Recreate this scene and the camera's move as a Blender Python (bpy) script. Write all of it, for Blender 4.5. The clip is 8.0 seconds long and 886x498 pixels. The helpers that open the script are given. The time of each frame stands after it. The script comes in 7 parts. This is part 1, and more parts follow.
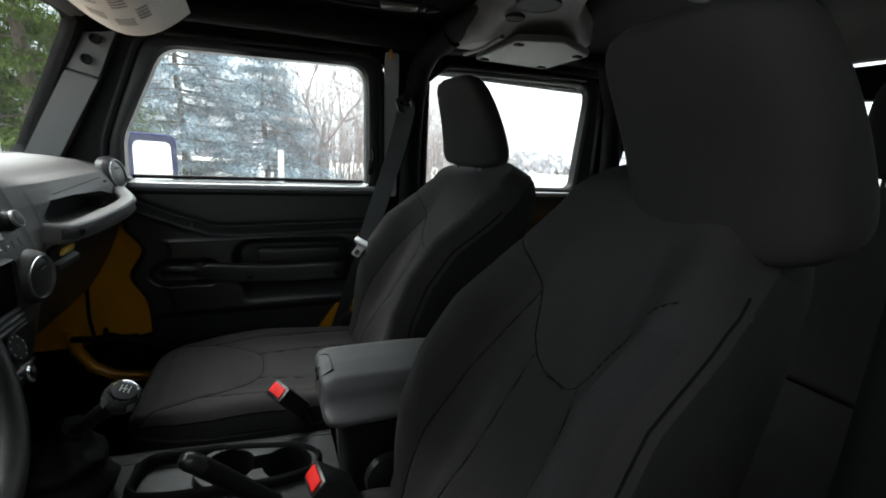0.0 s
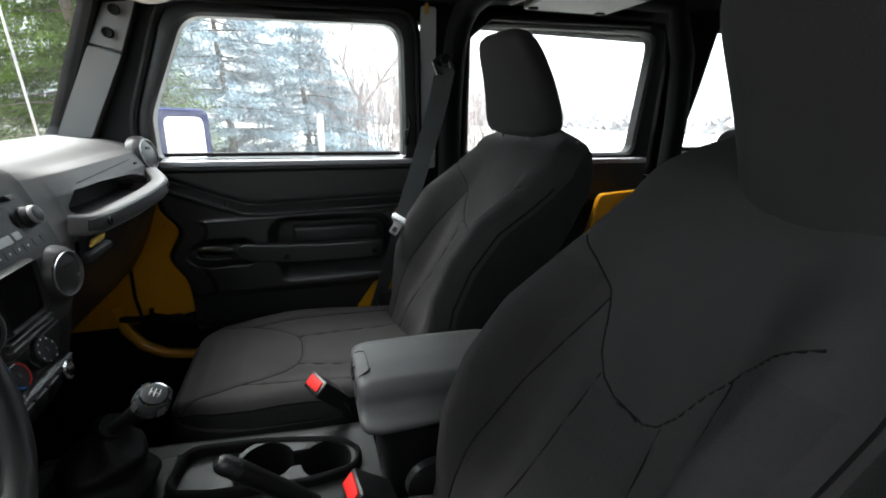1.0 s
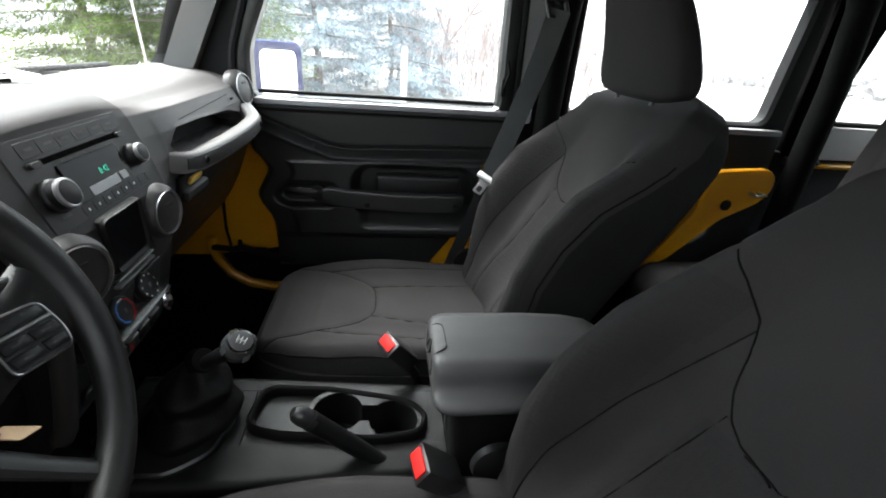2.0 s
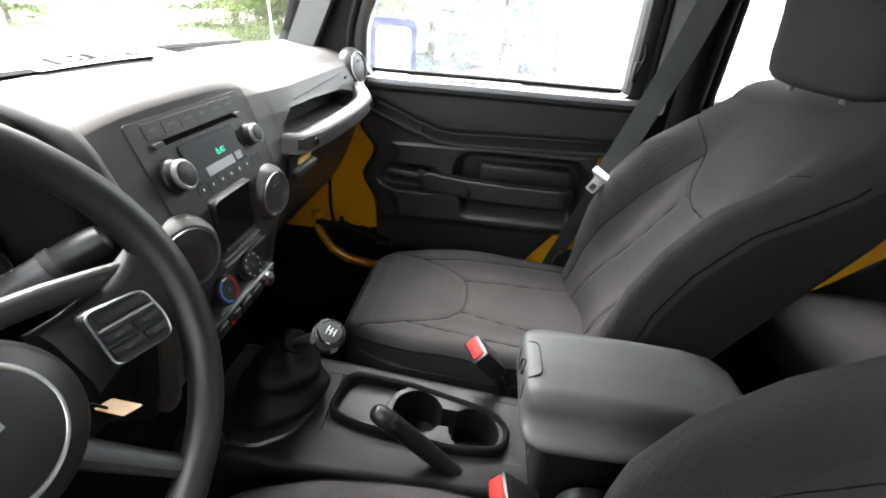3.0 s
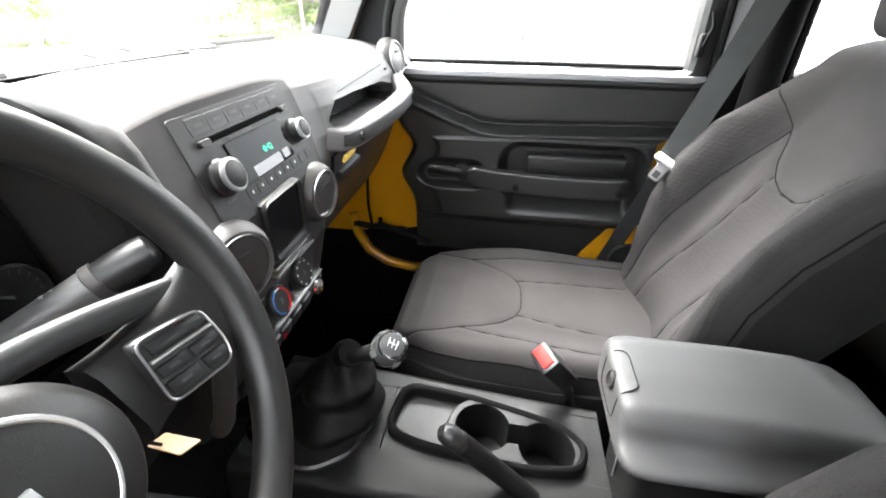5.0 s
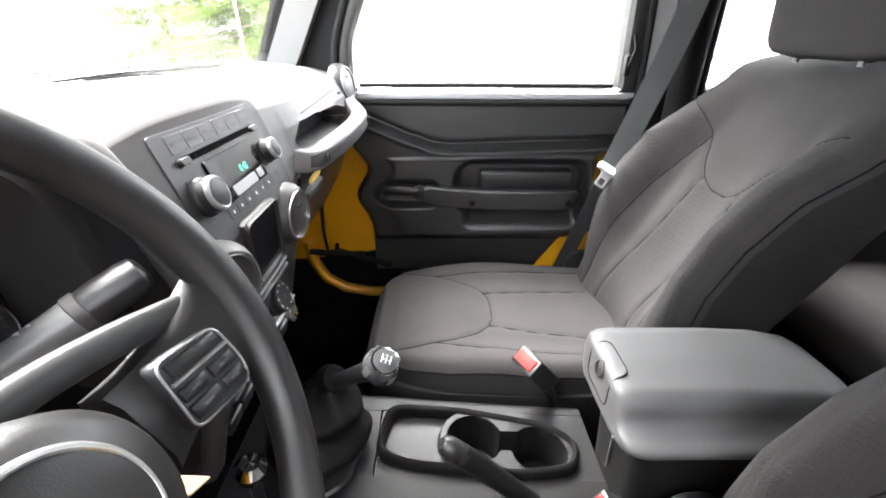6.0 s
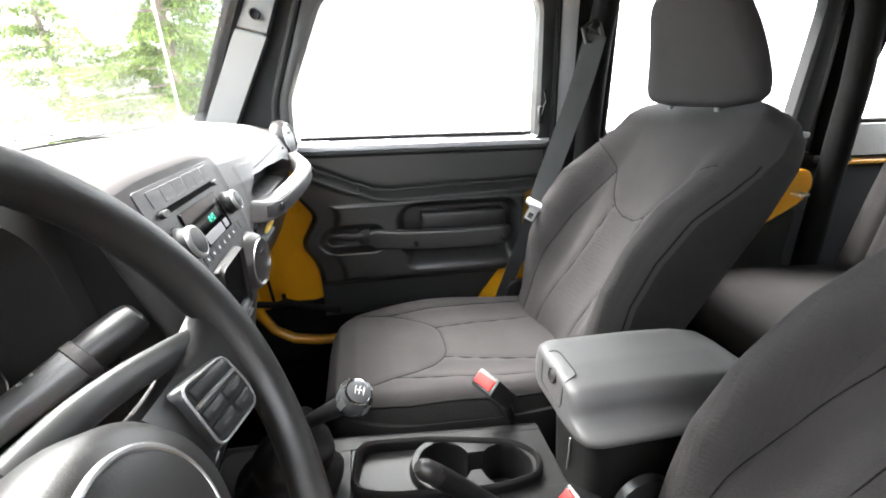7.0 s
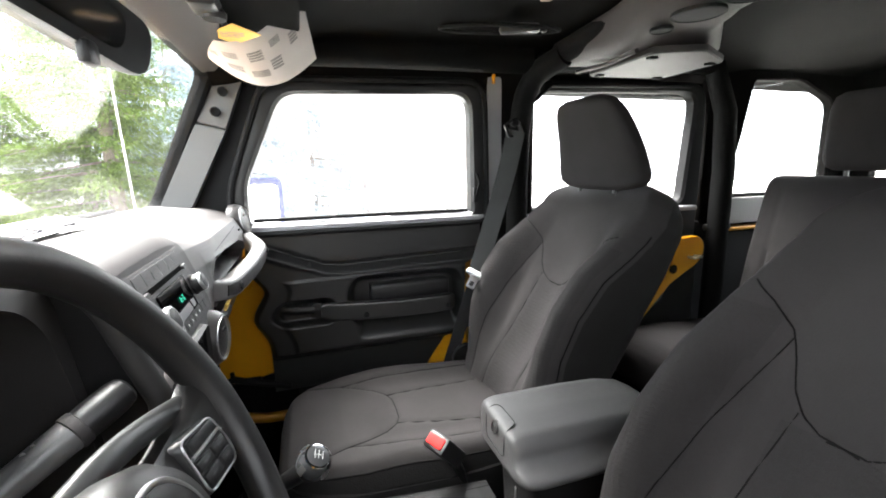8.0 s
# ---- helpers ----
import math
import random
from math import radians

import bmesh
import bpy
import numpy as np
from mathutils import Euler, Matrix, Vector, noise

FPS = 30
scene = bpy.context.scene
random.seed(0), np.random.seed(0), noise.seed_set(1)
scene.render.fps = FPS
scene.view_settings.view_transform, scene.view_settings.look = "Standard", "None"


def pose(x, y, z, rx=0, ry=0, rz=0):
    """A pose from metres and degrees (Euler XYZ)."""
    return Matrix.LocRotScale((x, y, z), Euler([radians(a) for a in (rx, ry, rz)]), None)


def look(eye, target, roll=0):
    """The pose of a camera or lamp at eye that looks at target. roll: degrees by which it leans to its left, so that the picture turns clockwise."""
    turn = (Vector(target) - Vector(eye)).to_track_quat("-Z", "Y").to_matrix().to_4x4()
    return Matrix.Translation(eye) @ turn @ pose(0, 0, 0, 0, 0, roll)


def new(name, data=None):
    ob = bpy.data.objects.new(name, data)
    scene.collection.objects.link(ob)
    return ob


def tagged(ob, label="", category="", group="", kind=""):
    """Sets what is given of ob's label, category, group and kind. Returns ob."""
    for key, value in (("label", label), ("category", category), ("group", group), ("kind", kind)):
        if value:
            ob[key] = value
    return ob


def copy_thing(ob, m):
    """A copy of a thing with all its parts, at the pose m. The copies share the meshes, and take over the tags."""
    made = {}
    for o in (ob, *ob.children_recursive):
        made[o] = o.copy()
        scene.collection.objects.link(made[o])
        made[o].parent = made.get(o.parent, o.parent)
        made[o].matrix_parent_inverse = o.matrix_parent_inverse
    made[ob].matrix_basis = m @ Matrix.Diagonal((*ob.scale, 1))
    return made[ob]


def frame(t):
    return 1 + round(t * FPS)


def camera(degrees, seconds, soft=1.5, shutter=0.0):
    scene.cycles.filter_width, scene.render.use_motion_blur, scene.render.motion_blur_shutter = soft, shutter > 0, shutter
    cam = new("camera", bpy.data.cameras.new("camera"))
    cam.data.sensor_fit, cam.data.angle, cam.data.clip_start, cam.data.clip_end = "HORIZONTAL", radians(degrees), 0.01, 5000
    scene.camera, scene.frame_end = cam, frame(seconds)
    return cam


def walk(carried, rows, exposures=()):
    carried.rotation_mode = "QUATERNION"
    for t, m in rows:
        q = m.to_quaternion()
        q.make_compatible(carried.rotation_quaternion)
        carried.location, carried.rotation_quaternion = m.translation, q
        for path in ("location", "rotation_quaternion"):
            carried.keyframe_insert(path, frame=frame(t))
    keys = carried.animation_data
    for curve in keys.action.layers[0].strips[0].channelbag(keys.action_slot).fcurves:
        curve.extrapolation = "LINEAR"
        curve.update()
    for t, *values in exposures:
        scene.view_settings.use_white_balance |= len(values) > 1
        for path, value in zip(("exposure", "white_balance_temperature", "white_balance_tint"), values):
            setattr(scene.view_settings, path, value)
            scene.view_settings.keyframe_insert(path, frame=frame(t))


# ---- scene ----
cam = camera(92.0, 8.0, soft=1.9)
PATH = [
    (0, (0.199, -0.775, 1.4), (0.972, 1.015, 0.953), 3.3),
    (0.5, (0.228, -0.71, 1.411), (0.818, 1.122, 0.869), 0.9),
    (1, (0.231, -0.675, 1.423), (0.816, 1.132, 0.794), 1.3),
    (1.5, (0.218, -0.634, 1.431), (0.717, 1.16, 0.701), 2.8),
    (2, (0.204, -0.59, 1.445), (0.483, 1.184, 0.564), 4.6),
    (3.5, (0.174, -0.483, 1.449), (-0.077, 1.23, 0.448), 3.7),
    (4, (0.155, -0.465, 1.44), (-0.139, 1.238, 0.435), 2.8),
    (4.5, (0.141, -0.456, 1.428), (-0.163, 1.237, 0.408), 1.4),
    (6, (0.058, -0.478, 1.393), (0.089, 1.314, 0.505), 0.3),
    (6.5, (0.034, -0.509, 1.395), (0.239, 1.316, 0.605), -0.2),
    (7, (0.018, -0.54, 1.399), (0.361, 1.305, 0.708), -0.8),
    (7.5, (0.007, -0.584, 1.413), (0.464, 1.282, 0.856), -1.5),
    (8, (-0.003, -0.634, 1.431), (0.602, 1.232, 1.045), -1.0),
]
EXPOSURES = [(0, 2.2, 6200, 3), (0.5, 2.5, 6200, 3), (1.0, 2.9, 6200, 4), (1.5, 3.15, 6200, 5), (2.0, 3.35, 6250, 6), (3.5, 4.75, 6500, 9), (4.0, 4.95, 6500, 9),
             (4.5, 5.1, 6500, 9), (6.0, 5.3, 6500, 10), (7.0, 5.1, 6500, 10), (7.5, 4.75, 6500, 10), (8.0, 4.3, 6500, 10)]
walk(cam, [(t, look(eye, target, roll)) for t, eye, target, roll in PATH], EXPOSURES)

# ---- world and light: an overcast day ----
world = bpy.data.worlds.new("overcast_sky")
scene.world = world
world.use_nodes = True
wn, wl = world.node_tree.nodes, world.node_tree.links
sky = wn.new("ShaderNodeTexSky")
sky.sky_type, sky.sun_disc = "NISHITA", False
sky.sun_elevation, sky.sun_rotation = radians(60), radians(-36)
sky.air_density, sky.dust_density, sky.ozone_density = 1.0, 6.0, 1.0
grey = wn.new("ShaderNodeHueSaturation")
grey.inputs["Saturation"].default_value = 0.18
wl.new(sky.outputs[0], grey.inputs["Color"])
# an even cloud layer over the clear sky
cloud = wn.new("ShaderNodeMix")
cloud.data_type = "RGBA"
cloud.inputs[0].default_value = 0.5
cloud.inputs[7].default_value = (3.7, 3.8, 3.95, 1)
wl.new(grey.outputs[0], cloud.inputs[6])
wl.new(cloud.outputs[2], wn["Background"].inputs[0])
wn["Background"].inputs[1].default_value = 0.15

sun = new("sun", bpy.data.lights.new("sun", "SUN"))
sun.data.energy, sun.data.angle, sun.data.color = 3.2, radians(60), (1.0, 0.98, 0.95)
sun.matrix_world = look((-1.40, 1.93, 4.13), (0, 0, 0))


# ---- materials ----
def mat(name, color, rough=0.5, metal=0.0, var=0.25, scale=6.0, grain=0.0, grain_scale=400.0, spec=0.5,
        wear=0.0, coat=0.0, sheen=0.0, island=0.0):
    """A surface with two scales of variation: broad mottling and a fine grain in relief."""
    m = bpy.data.materials.new(name)
    m.use_nodes = True
    n, l = m.node_tree.nodes, m.node_tree.links
    b = n["Principled BSDF"]
    b.inputs["Metallic"].default_value = metal
    b.inputs["Specular IOR Level"].default_value = spec
    b.inputs["Coat Weight"].default_value = coat
    b.inputs["Sheen Weight"].default_value = sheen
    co = n.new("ShaderNodeTexCoord")
    broad = n.new("ShaderNodeTexNoise")
    broad.inputs["Scale"].default_value, broad.inputs["Detail"].default_value = scale, 6.0
    l.new(co.outputs["Object"], broad.inputs["Vector"])
    fine = n.new("ShaderNodeTexNoise")
    fine.inputs["Scale"].default_value, fine.inputs["Detail"].default_value = grain_scale, 3.0
    l.new(co.outputs["Object"], fine.inputs["Vector"])
    ramp = n.new("ShaderNodeValToRGB")
    lo = [c * (1 - var) for c in color]
    hi = [min(1.0, c * (1 + var)) for c in color]
    ramp.color_ramp.elements[0].position, ramp.color_ramp.elements[1].position = 0.3, 0.7
    ramp.color_ramp.elements[0].color, ramp.color_ramp.elements[1].color = (*lo, 1), (*hi, 1)
    mix = n.new("ShaderNodeMath")
    mix.operation = "MULTIPLY_ADD"
    l.new(fine.outputs["Fac"], mix.inputs[0])
    mix.inputs[1].default_value = 0.35
    l.new(broad.outputs["Fac"], mix.inputs[2])
    sub = n.new("ShaderNodeMath")
    sub.operation = "SUBTRACT"
    l.new(mix.outputs[0], sub.inputs[0])
    sub.inputs[1].default_value = 0.17
    last = sub.outputs[0]
    if island:
        geo = n.new("ShaderNodeNewGeometry")
        isl = n.new("ShaderNodeMath")
        isl.operation = "MULTIPLY_ADD"
        l.new(geo.outputs["Random Per Island"], isl.inputs[0])
        isl.inputs[1].default_value = island
        l.new(last, isl.inputs[2])
        off = n.new("ShaderNodeMath")
        off.operation = "SUBTRACT"
        l.new(isl.outputs[0], off.inputs[0])
        off.inputs[1].default_value = island / 2
        last = off.outputs[0]
    l.new(last, ramp.inputs["Fac"])
    l.new(ramp.outputs["Color"], b.inputs["Base Color"])
    rr = n.new("ShaderNodeMapRange")
    rr.inputs["To Min"].default_value, rr.inputs["To Max"].default_value = max(0.02, rough - 0.08), min(1.0, rough + 0.08 + wear)
    l.new(broad.outputs["Fac"], rr.inputs["Value"])
    l.new(rr.outputs[0], b.inputs["Roughness"])
    if grain:
        bump = n.new("ShaderNodeBump")
        bump.inputs["Strength"].default_value, bump.inputs["Distance"].default_value = grain, 0.001
        l.new(fine.outputs["Fac"], bump.inputs["Height"])
        l.new(bump.outputs["Normal"], b.inputs["Normal"])
    return m


def woven(name, color, pitch=0.0035, depth=0.6, rough=0.9, emboss=0.0):
    """Upholstery cloth: a fine knit in relief, with a larger embossed cell where wanted, and worn patches."""
    m = mat(name, color, rough, 0.0, 0.16, 7.0, 0.0, 900.0, 0.12)
    n, l = m.node_tree.nodes, m.node_tree.links
    co = n.new("ShaderNodeTexCoord")
    knit = n.new("ShaderNodeTexVoronoi")
    knit.inputs["Scale"].default_value = 1.0 / pitch
    l.new(co.outputs["Object"], knit.inputs["Vector"])
    height = knit.outputs["Distance"]
    if emboss:
        cell = n.new("ShaderNodeTexVoronoi")
        cell.inputs["Scale"].default_value = 1.0 / emboss
        cell.inputs["Randomness"].default_value = 0.15
        l.new(co.outputs["Object"], cell.inputs["Vector"])
        both = n.new("ShaderNodeMath")
        both.operation = "MULTIPLY_ADD"
        l.new(cell.outputs["Distance"], both.inputs[0])
        both.inputs[1].default_value = 1.6
        l.new(height, both.inputs[2])
        height = both.outputs[0]
    bump = n.new("ShaderNodeBump")
    bump.inputs["Strength"].default_value, bump.inputs["Distance"].default_value = depth, 0.0012
    l.new(height, bump.inputs["Height"])
    l.new(bump.outputs["Normal"], n["Principled BSDF"].inputs["Normal"])
    return m


def clear(name, tint=(0.97, 0.99, 0.98), rough=0.0, dust=0.0):
    m = bpy.data.materials.new(name)
    m.use_nodes = True
    n, l = m.node_tree.nodes, m.node_tree.links
    n.remove(n["Principled BSDF"])
    out = n["Material Output"]
    tr = n.new("ShaderNodeBsdfTransparent")
    tr.inputs[0].default_value = (*tint, 1)
    gl = n.new("ShaderNodeBsdfGlossy")
    gl.inputs["Roughness"].default_value = rough + 0.01
    lw = n.new("ShaderNodeLayerWeight")
    lw.inputs["Blend"].default_value = 0.5
    fr = n.new("ShaderNodeMath")
    fr.operation = "POWER"
    l.new(lw.outputs["Facing"], fr.inputs[0])
    fr.inputs[1].default_value = 5.0
    lim = n.new("ShaderNodeMapRange")
    lim.inputs["To Min"].default_value, lim.inputs["To Max"].default_value = 0.02, 0.6
    l.new(fr.outputs[0], lim.inputs["Value"])
    mx = n.new("ShaderNodeMixShader")
    l.new(lim.outputs[0], mx.inputs[0])
    l.new(tr.outputs[0], mx.inputs[1])
    l.new(gl.outputs[0], mx.inputs[2])
    last = mx.outputs[0]
    if dust:
        # dried drops and dust scatter the daylight
        film = n.new("ShaderNodeBsdfTranslucent")
        film.inputs[0].default_value = (0.9, 0.9, 0.92, 1)
        co = n.new("ShaderNodeTexCoord")
        spots = n.new("ShaderNodeTexNoise")
        spots.inputs["Scale"].default_value, spots.inputs["Detail"].default_value = 45.0, 8.0
        l.new(co.outputs["Object"], spots.inputs["Vector"])
        amount = n.new("ShaderNodeMapRange")
        amount.inputs["From Min"].default_value, amount.inputs["From Max"].default_value = 0.35, 0.7
        amount.inputs["To Min"].default_value, amount.inputs["To Max"].default_value = dust * 0.6, dust * 1.5
        l.new(spots.outputs["Fac"], amount.inputs["Value"])
        veil = n.new("ShaderNodeMixShader")
        l.new(amount.outputs[0], veil.inputs[0])
        l.new(last, veil.inputs[1])
        l.new(film.outputs[0], veil.inputs[2])
        last = veil.outputs[0]
    l.new(last, out.inputs[0])
    return m


def glow(name, color, strength):
    m = mat(name, color, 0.5)
    b = m.node_tree.nodes["Principled BSDF"]
    b.inputs["Emission Color"].default_value = (*color, 1)
    b.inputs["Emission Strength"].default_value = strength
    return m


CLOTH = woven("charcoal_cloth", (0.0255, 0.0236, 0.0238), 0.0024, 0.22)
CLOTH_INSERT = woven("embossed_cloth", (0.0225, 0.0209, 0.0211), 0.0024, 0.4, 0.9, 0.0085)
# darker tone for the backrest's sides and rear
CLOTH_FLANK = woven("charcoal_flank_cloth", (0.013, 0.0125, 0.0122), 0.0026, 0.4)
CLOTH_SIDE = woven("black_side_cloth", (0.008, 0.0078, 0.0078), 0.003, 0.3)
THREAD = mat("seam_thread", (0.006, 0.006, 0.006), 0.9, 0, 0.2, 60, spec=0.04)
DASH = mat("grained_charcoal_plastic", (0.026, 0.025, 0.0246), 0.45, 0, 0.10, 5, 0.35, 900, 0.38, 0.06)
STACK = mat("warm_grey_plastic", (0.030, 0.0275, 0.0265), 0.34, 0, 0.10, 7, 0.2, 1200, 0.5, 0.06)
BLACK = mat("black_plastic", (0.010, 0.010, 0.0105), 0.30, 0, 0.2, 8, 0.25, 900, 0.5, 0.1)
PANEL = mat("black_door_plastic", (0.0150, 0.0153, 0.0153), 0.34, 0, 0.06, 4, 0.15, 1100, 0.7, 0.03)
RUBBER = mat("black_rubber", (0.008, 0.008, 0.0085), 0.7, 0, 0.2, 9, 0.2, 500, 0.15)
LEATHER = mat("wheel_rubber", (0.010, 0.0094, 0.0092), 0.38, 0, 0.15, 14, 0.2, 1400, 0.45, 0.1)
VINYL = mat("armrest_vinyl", (0.046, 0.0455, 0.0460), 0.50, 0, 0.10, 6, 0.4, 800, 0.42, 0.05)
BOOT = mat("boot_leatherette", (0.0045, 0.0043, 0.0043), 0.5, 0, 0.3, 30, 0.6, 300, 0.15, 0.1)
SATIN = mat("satin_silver", (0.50, 0.50, 0.50), 0.32, 0.9, 0.06, 12, 0.1, 1500)
CHROME = mat("chrome", (0.75, 0.75, 0.76), 0.10, 1.0, 0.05, 10)
STEEL = mat("zinc_steel", (0.55, 0.55, 0.56), 0.35, 1.0, 0.12, 20)
GREYTRIM = mat("grey_pillar_plastic", (0.080, 0.081, 0.082), 0.55, 0, 0.07, 6, 0.3, 900, 0.3)
BARGREY = mat("sound_bar_plastic", (0.050, 0.047, 0.047), 0.6, 0, 0.1, 6, 0.3, 700, 0.2)
SILLGREY = mat("grey_sill_plastic", (0.31, 0.31, 0.32), 0.38, 0, 0.08, 6, 0.2, 900)
YELLOW = mat("yellow_paint", (0.55, 0.24, 0.003), 0.28, 0, 0.05, 4, 0.05, 300, 0.5, 0.1, 0.5)
CARPET = mat("black_carpet", (0.004, 0.004, 0.004), 0.95, 0, 0.4, 18, 0.9, 350, 0.05)
LINER = mat("dark_headliner", (0.0028, 0.0026, 0.0025), 0.85, 0, 0.25, 3, 0.6, 260, 0.05)
PADDING = mat("bar_padding_fabric", (0.006, 0.006, 0.006), 0.85, 0, 0.2, 10, 0.6, 600, 0.06)
BELT = woven("seat_belt_webbing", (0.052, 0.0535, 0.0535), 0.0022, 0.5, 0.65)
RED = mat("red_button_plastic", (0.55, 0.015, 0.013), 0.6, 0, 0.08, 10, spec=0.15)
WHITE = mat("white_print", (0.75, 0.75, 0.74), 0.6, 0, 0.05, 20)
BLUE = mat("blue_print", (0.03, 0.20, 0.65), 0.5, 0, 0.05, 20)
PAPER = mat("printed_paper", (0.70, 0.67, 0.65), 0.8, 0, 0.06, 9, spec=0.15)
INK = mat("grey_ink", (0.30, 0.29, 0.29), 0.7, 0, 0.2, 60)
LABEL_YELLOW = mat("yellow_label", (0.85, 0.55, 0.12), 0.6, 0, 0.08, 15)
TAN = mat("tan_card", (0.22, 0.145, 0.08), 0.6, 0, 0.15, 30)
SCREEN = mat("dark_gloss_screen", (0.006, 0.006, 0.0065), 0.15, 0, 0.1, 5, spec=0.1)
LCD = mat("display_glass", (0.0012, 0.0012, 0.0014), 0.03, 0, 0.1, 5, spec=0.05)
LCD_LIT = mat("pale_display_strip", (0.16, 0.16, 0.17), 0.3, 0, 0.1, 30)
DIGITS = glow("green_display_digits", (0.02, 0.75, 0.45), 0.11)
GLASS = clear("window_glass")
SCREEN_GLASS = clear("hazy_windscreen_glass", (0.95, 0.97, 0.96), 0.0, 0.0018)
DUSTY = clear("dusty_window_glass", (0.95, 0.97, 0.97), 0.0, 0.017)
SILVER = mat("warm_grey_dash_plastic", (0.175, 0.166, 0.165), 0.40, 0.0, 0.06, 6, 0.25, 900, 0.4, 0.06)
RADIO = mat("radio_plastic", (0.0135, 0.0122, 0.0122), 0.46, 0.0, 0.08, 9, 0.2, 1200, 0.28, 0.06)
SLOT = mat("matt_black_slot", (0.002, 0.002, 0.002), 0.9, 0.0, 0.1, 9, spec=0.02)
MIRROR = mat("mirror_glass", (0.80, 0.82, 0.85), 0.02, 1.0, 0.01, 3)


# ---- mesh tools ----
class Geo:
    def __init__(self):
        self.v, self.f = [], []

    def add(self, verts, faces, m=None):
        k = len(self.v)
        self.v += [tuple(m @ Vector(p)) if m else tuple(p) for p in verts]
        self.f += [tuple(i + k for i in q) for q in faces]
        return self


def origin_of(ob):
    p = Vector((0, 0, 0))
    while ob:
        p += ob.location
        ob = ob.parent
    return p


def thing(name, at, label, category, group="", kind=""):
    ob = new(name)
    ob.location = at
    ob.empty_display_size = 0.05
    return tagged(ob, label, category, group, kind)


def part(name, g, material, parent=None, label="", sharp=35.0, smooth=True):
    """One mesh object out of world coordinates, under a thing or under a part."""
    me = bpy.data.meshes.new(name)
    o = origin_of(parent) if parent else Vector((0, 0, 0))
    me.from_pydata([(p[0] - o.x, p[1] - o.y, p[2] - o.z) for p in g.v], [], g.f)
    bm = bmesh.new()
    bm.from_mesh(me)
    bmesh.ops.recalc_face_normals(bm, faces=bm.faces)
    bm.to_mesh(me)
    bm.free()
    me.materials.append(material)
    if smooth:
        me.polygons.foreach_set("use_smooth", [True] * len(me.polygons))
        me.set_sharp_from_angle(angle=radians(sharp))
    ob = new(name, me)
    if parent:
        ob.parent = parent
    return tagged(ob, label) if label else ob


def box(g, c, s, bevel=0.004, rot=(0, 0, 0), seg=2, taper=None):
    """A block with rounded edges. taper: factors (x, y) for its top."""
    bm = bmesh.new()
    bmesh.ops.create_cube(bm, size=1.0)
    for v in bm.verts:
        k = taper if taper and v.co.z > 0 else (1, 1)
        v.co = Vector((v.co.x * s[0] * k[0], v.co.y * s[1] * k[1], v.co.z * s[2]))
    b = min(bevel, 0.45 * min(s))
    if b > 0:
        bmesh.ops.bevel(bm, geom=list(bm.edges), offset=b, segments=seg, profile=0.5, affect="EDGES")
    bm.verts.index_update()
    g.add([v.co[:] for v in bm.verts], [[v.index for v in f.verts] for f in bm.faces],
          pose(*c, *rot))
    bm.free()
    return g


def loft(g, rings, cap=True, closed=True):
    n = len(rings[0])
    verts = [p for r in rings for p in r]
    faces = []
    m = n if closed else n - 1
    for i in range(len(rings) - 1):
        for j in range(m):
            a, b = i * n + j, i * n + (j + 1) % n
            faces.append((a, b, b + n, a + n))
    if cap and closed:
        faces.append(tuple(range(n)))
        faces.append(tuple(range((len(rings) - 1) * n, len(rings) * n)))
    return g.add(verts, faces)


def tube(g, pts, r, n=12, cap=True, closed=False, flat=1.0, up=(0, 0, 1)):
    """A round bar along points; r a number or one radius a point. flat squashes it along its second axis."""
    pts = [Vector(p) for p in pts]
    rad = r if isinstance(r, (list, tuple)) else [r] * len(pts)
    rings, side = [], None
    k = len(pts)
    for i, p in enumerate(pts):
        if closed:
            d = pts[(i + 1) % k] - pts[i - 1]
        else:
            d = pts[min(i + 1, k - 1)] - pts[max(i - 1, 0)]
        d.normalize()
        if side is None:
            side = d.cross(Vector(up))
            if side.length < 1e-4:
                side = d.cross(Vector((1, 0, 0)))
        side = (side - d * side.dot(d)).normalized()
        top = side.cross(d)
        rings.append([tuple(p + rad[i] * (math.cos(a) * side + flat * math.sin(a) * top))
                      for a in (2 * math.pi * j / n for j in range(n))])
    if closed:
        rings.append(rings[0])
    return loft(g, rings, cap and not closed)


def lathe(g, profile, m, n=32, cap=True):
    """A turned body: (radius, height) pairs round the z axis of the pose m."""
    rings = [[tuple(m @ Vector((r * math.cos(2 * math.pi * j / n), r * math.sin(2 * math.pi * j / n), z)))
              for j in range(n)] for r, z in profile]
    return loft(g, rings, cap)


def grid(g, f, nu, nv):
    verts = [f(i / (nu - 1), j / (nv - 1)) for j in range(nv) for i in range(nu)]
    faces = [(j * nu + i, j * nu + i + 1, (j + 1) * nu + i + 1, (j + 1) * nu + i)
             for j in range(nv - 1) for i in range(nu - 1)]
    return g.add(verts, faces)


def resample(poly, n, closed=True):
    pts = [np.array(p, float) for p in poly]
    if closed:
        pts = pts + [pts[0]]
    seg = [np.linalg.norm(b - a) for a, b in zip(pts, pts[1:])]
    tot, out, i, acc = sum(seg), [], 0, 0.0
    for k in range(n):
        s = tot * k / (n if closed else n - 1)
        while i < len(seg) - 1 and acc + seg[i] < s:
            acc += seg[i]
            i += 1
        out.append(pts[i] + (pts[i + 1] - pts[i]) * min(1.0, (s - acc) / max(seg[i], 1e-9)))
    return out


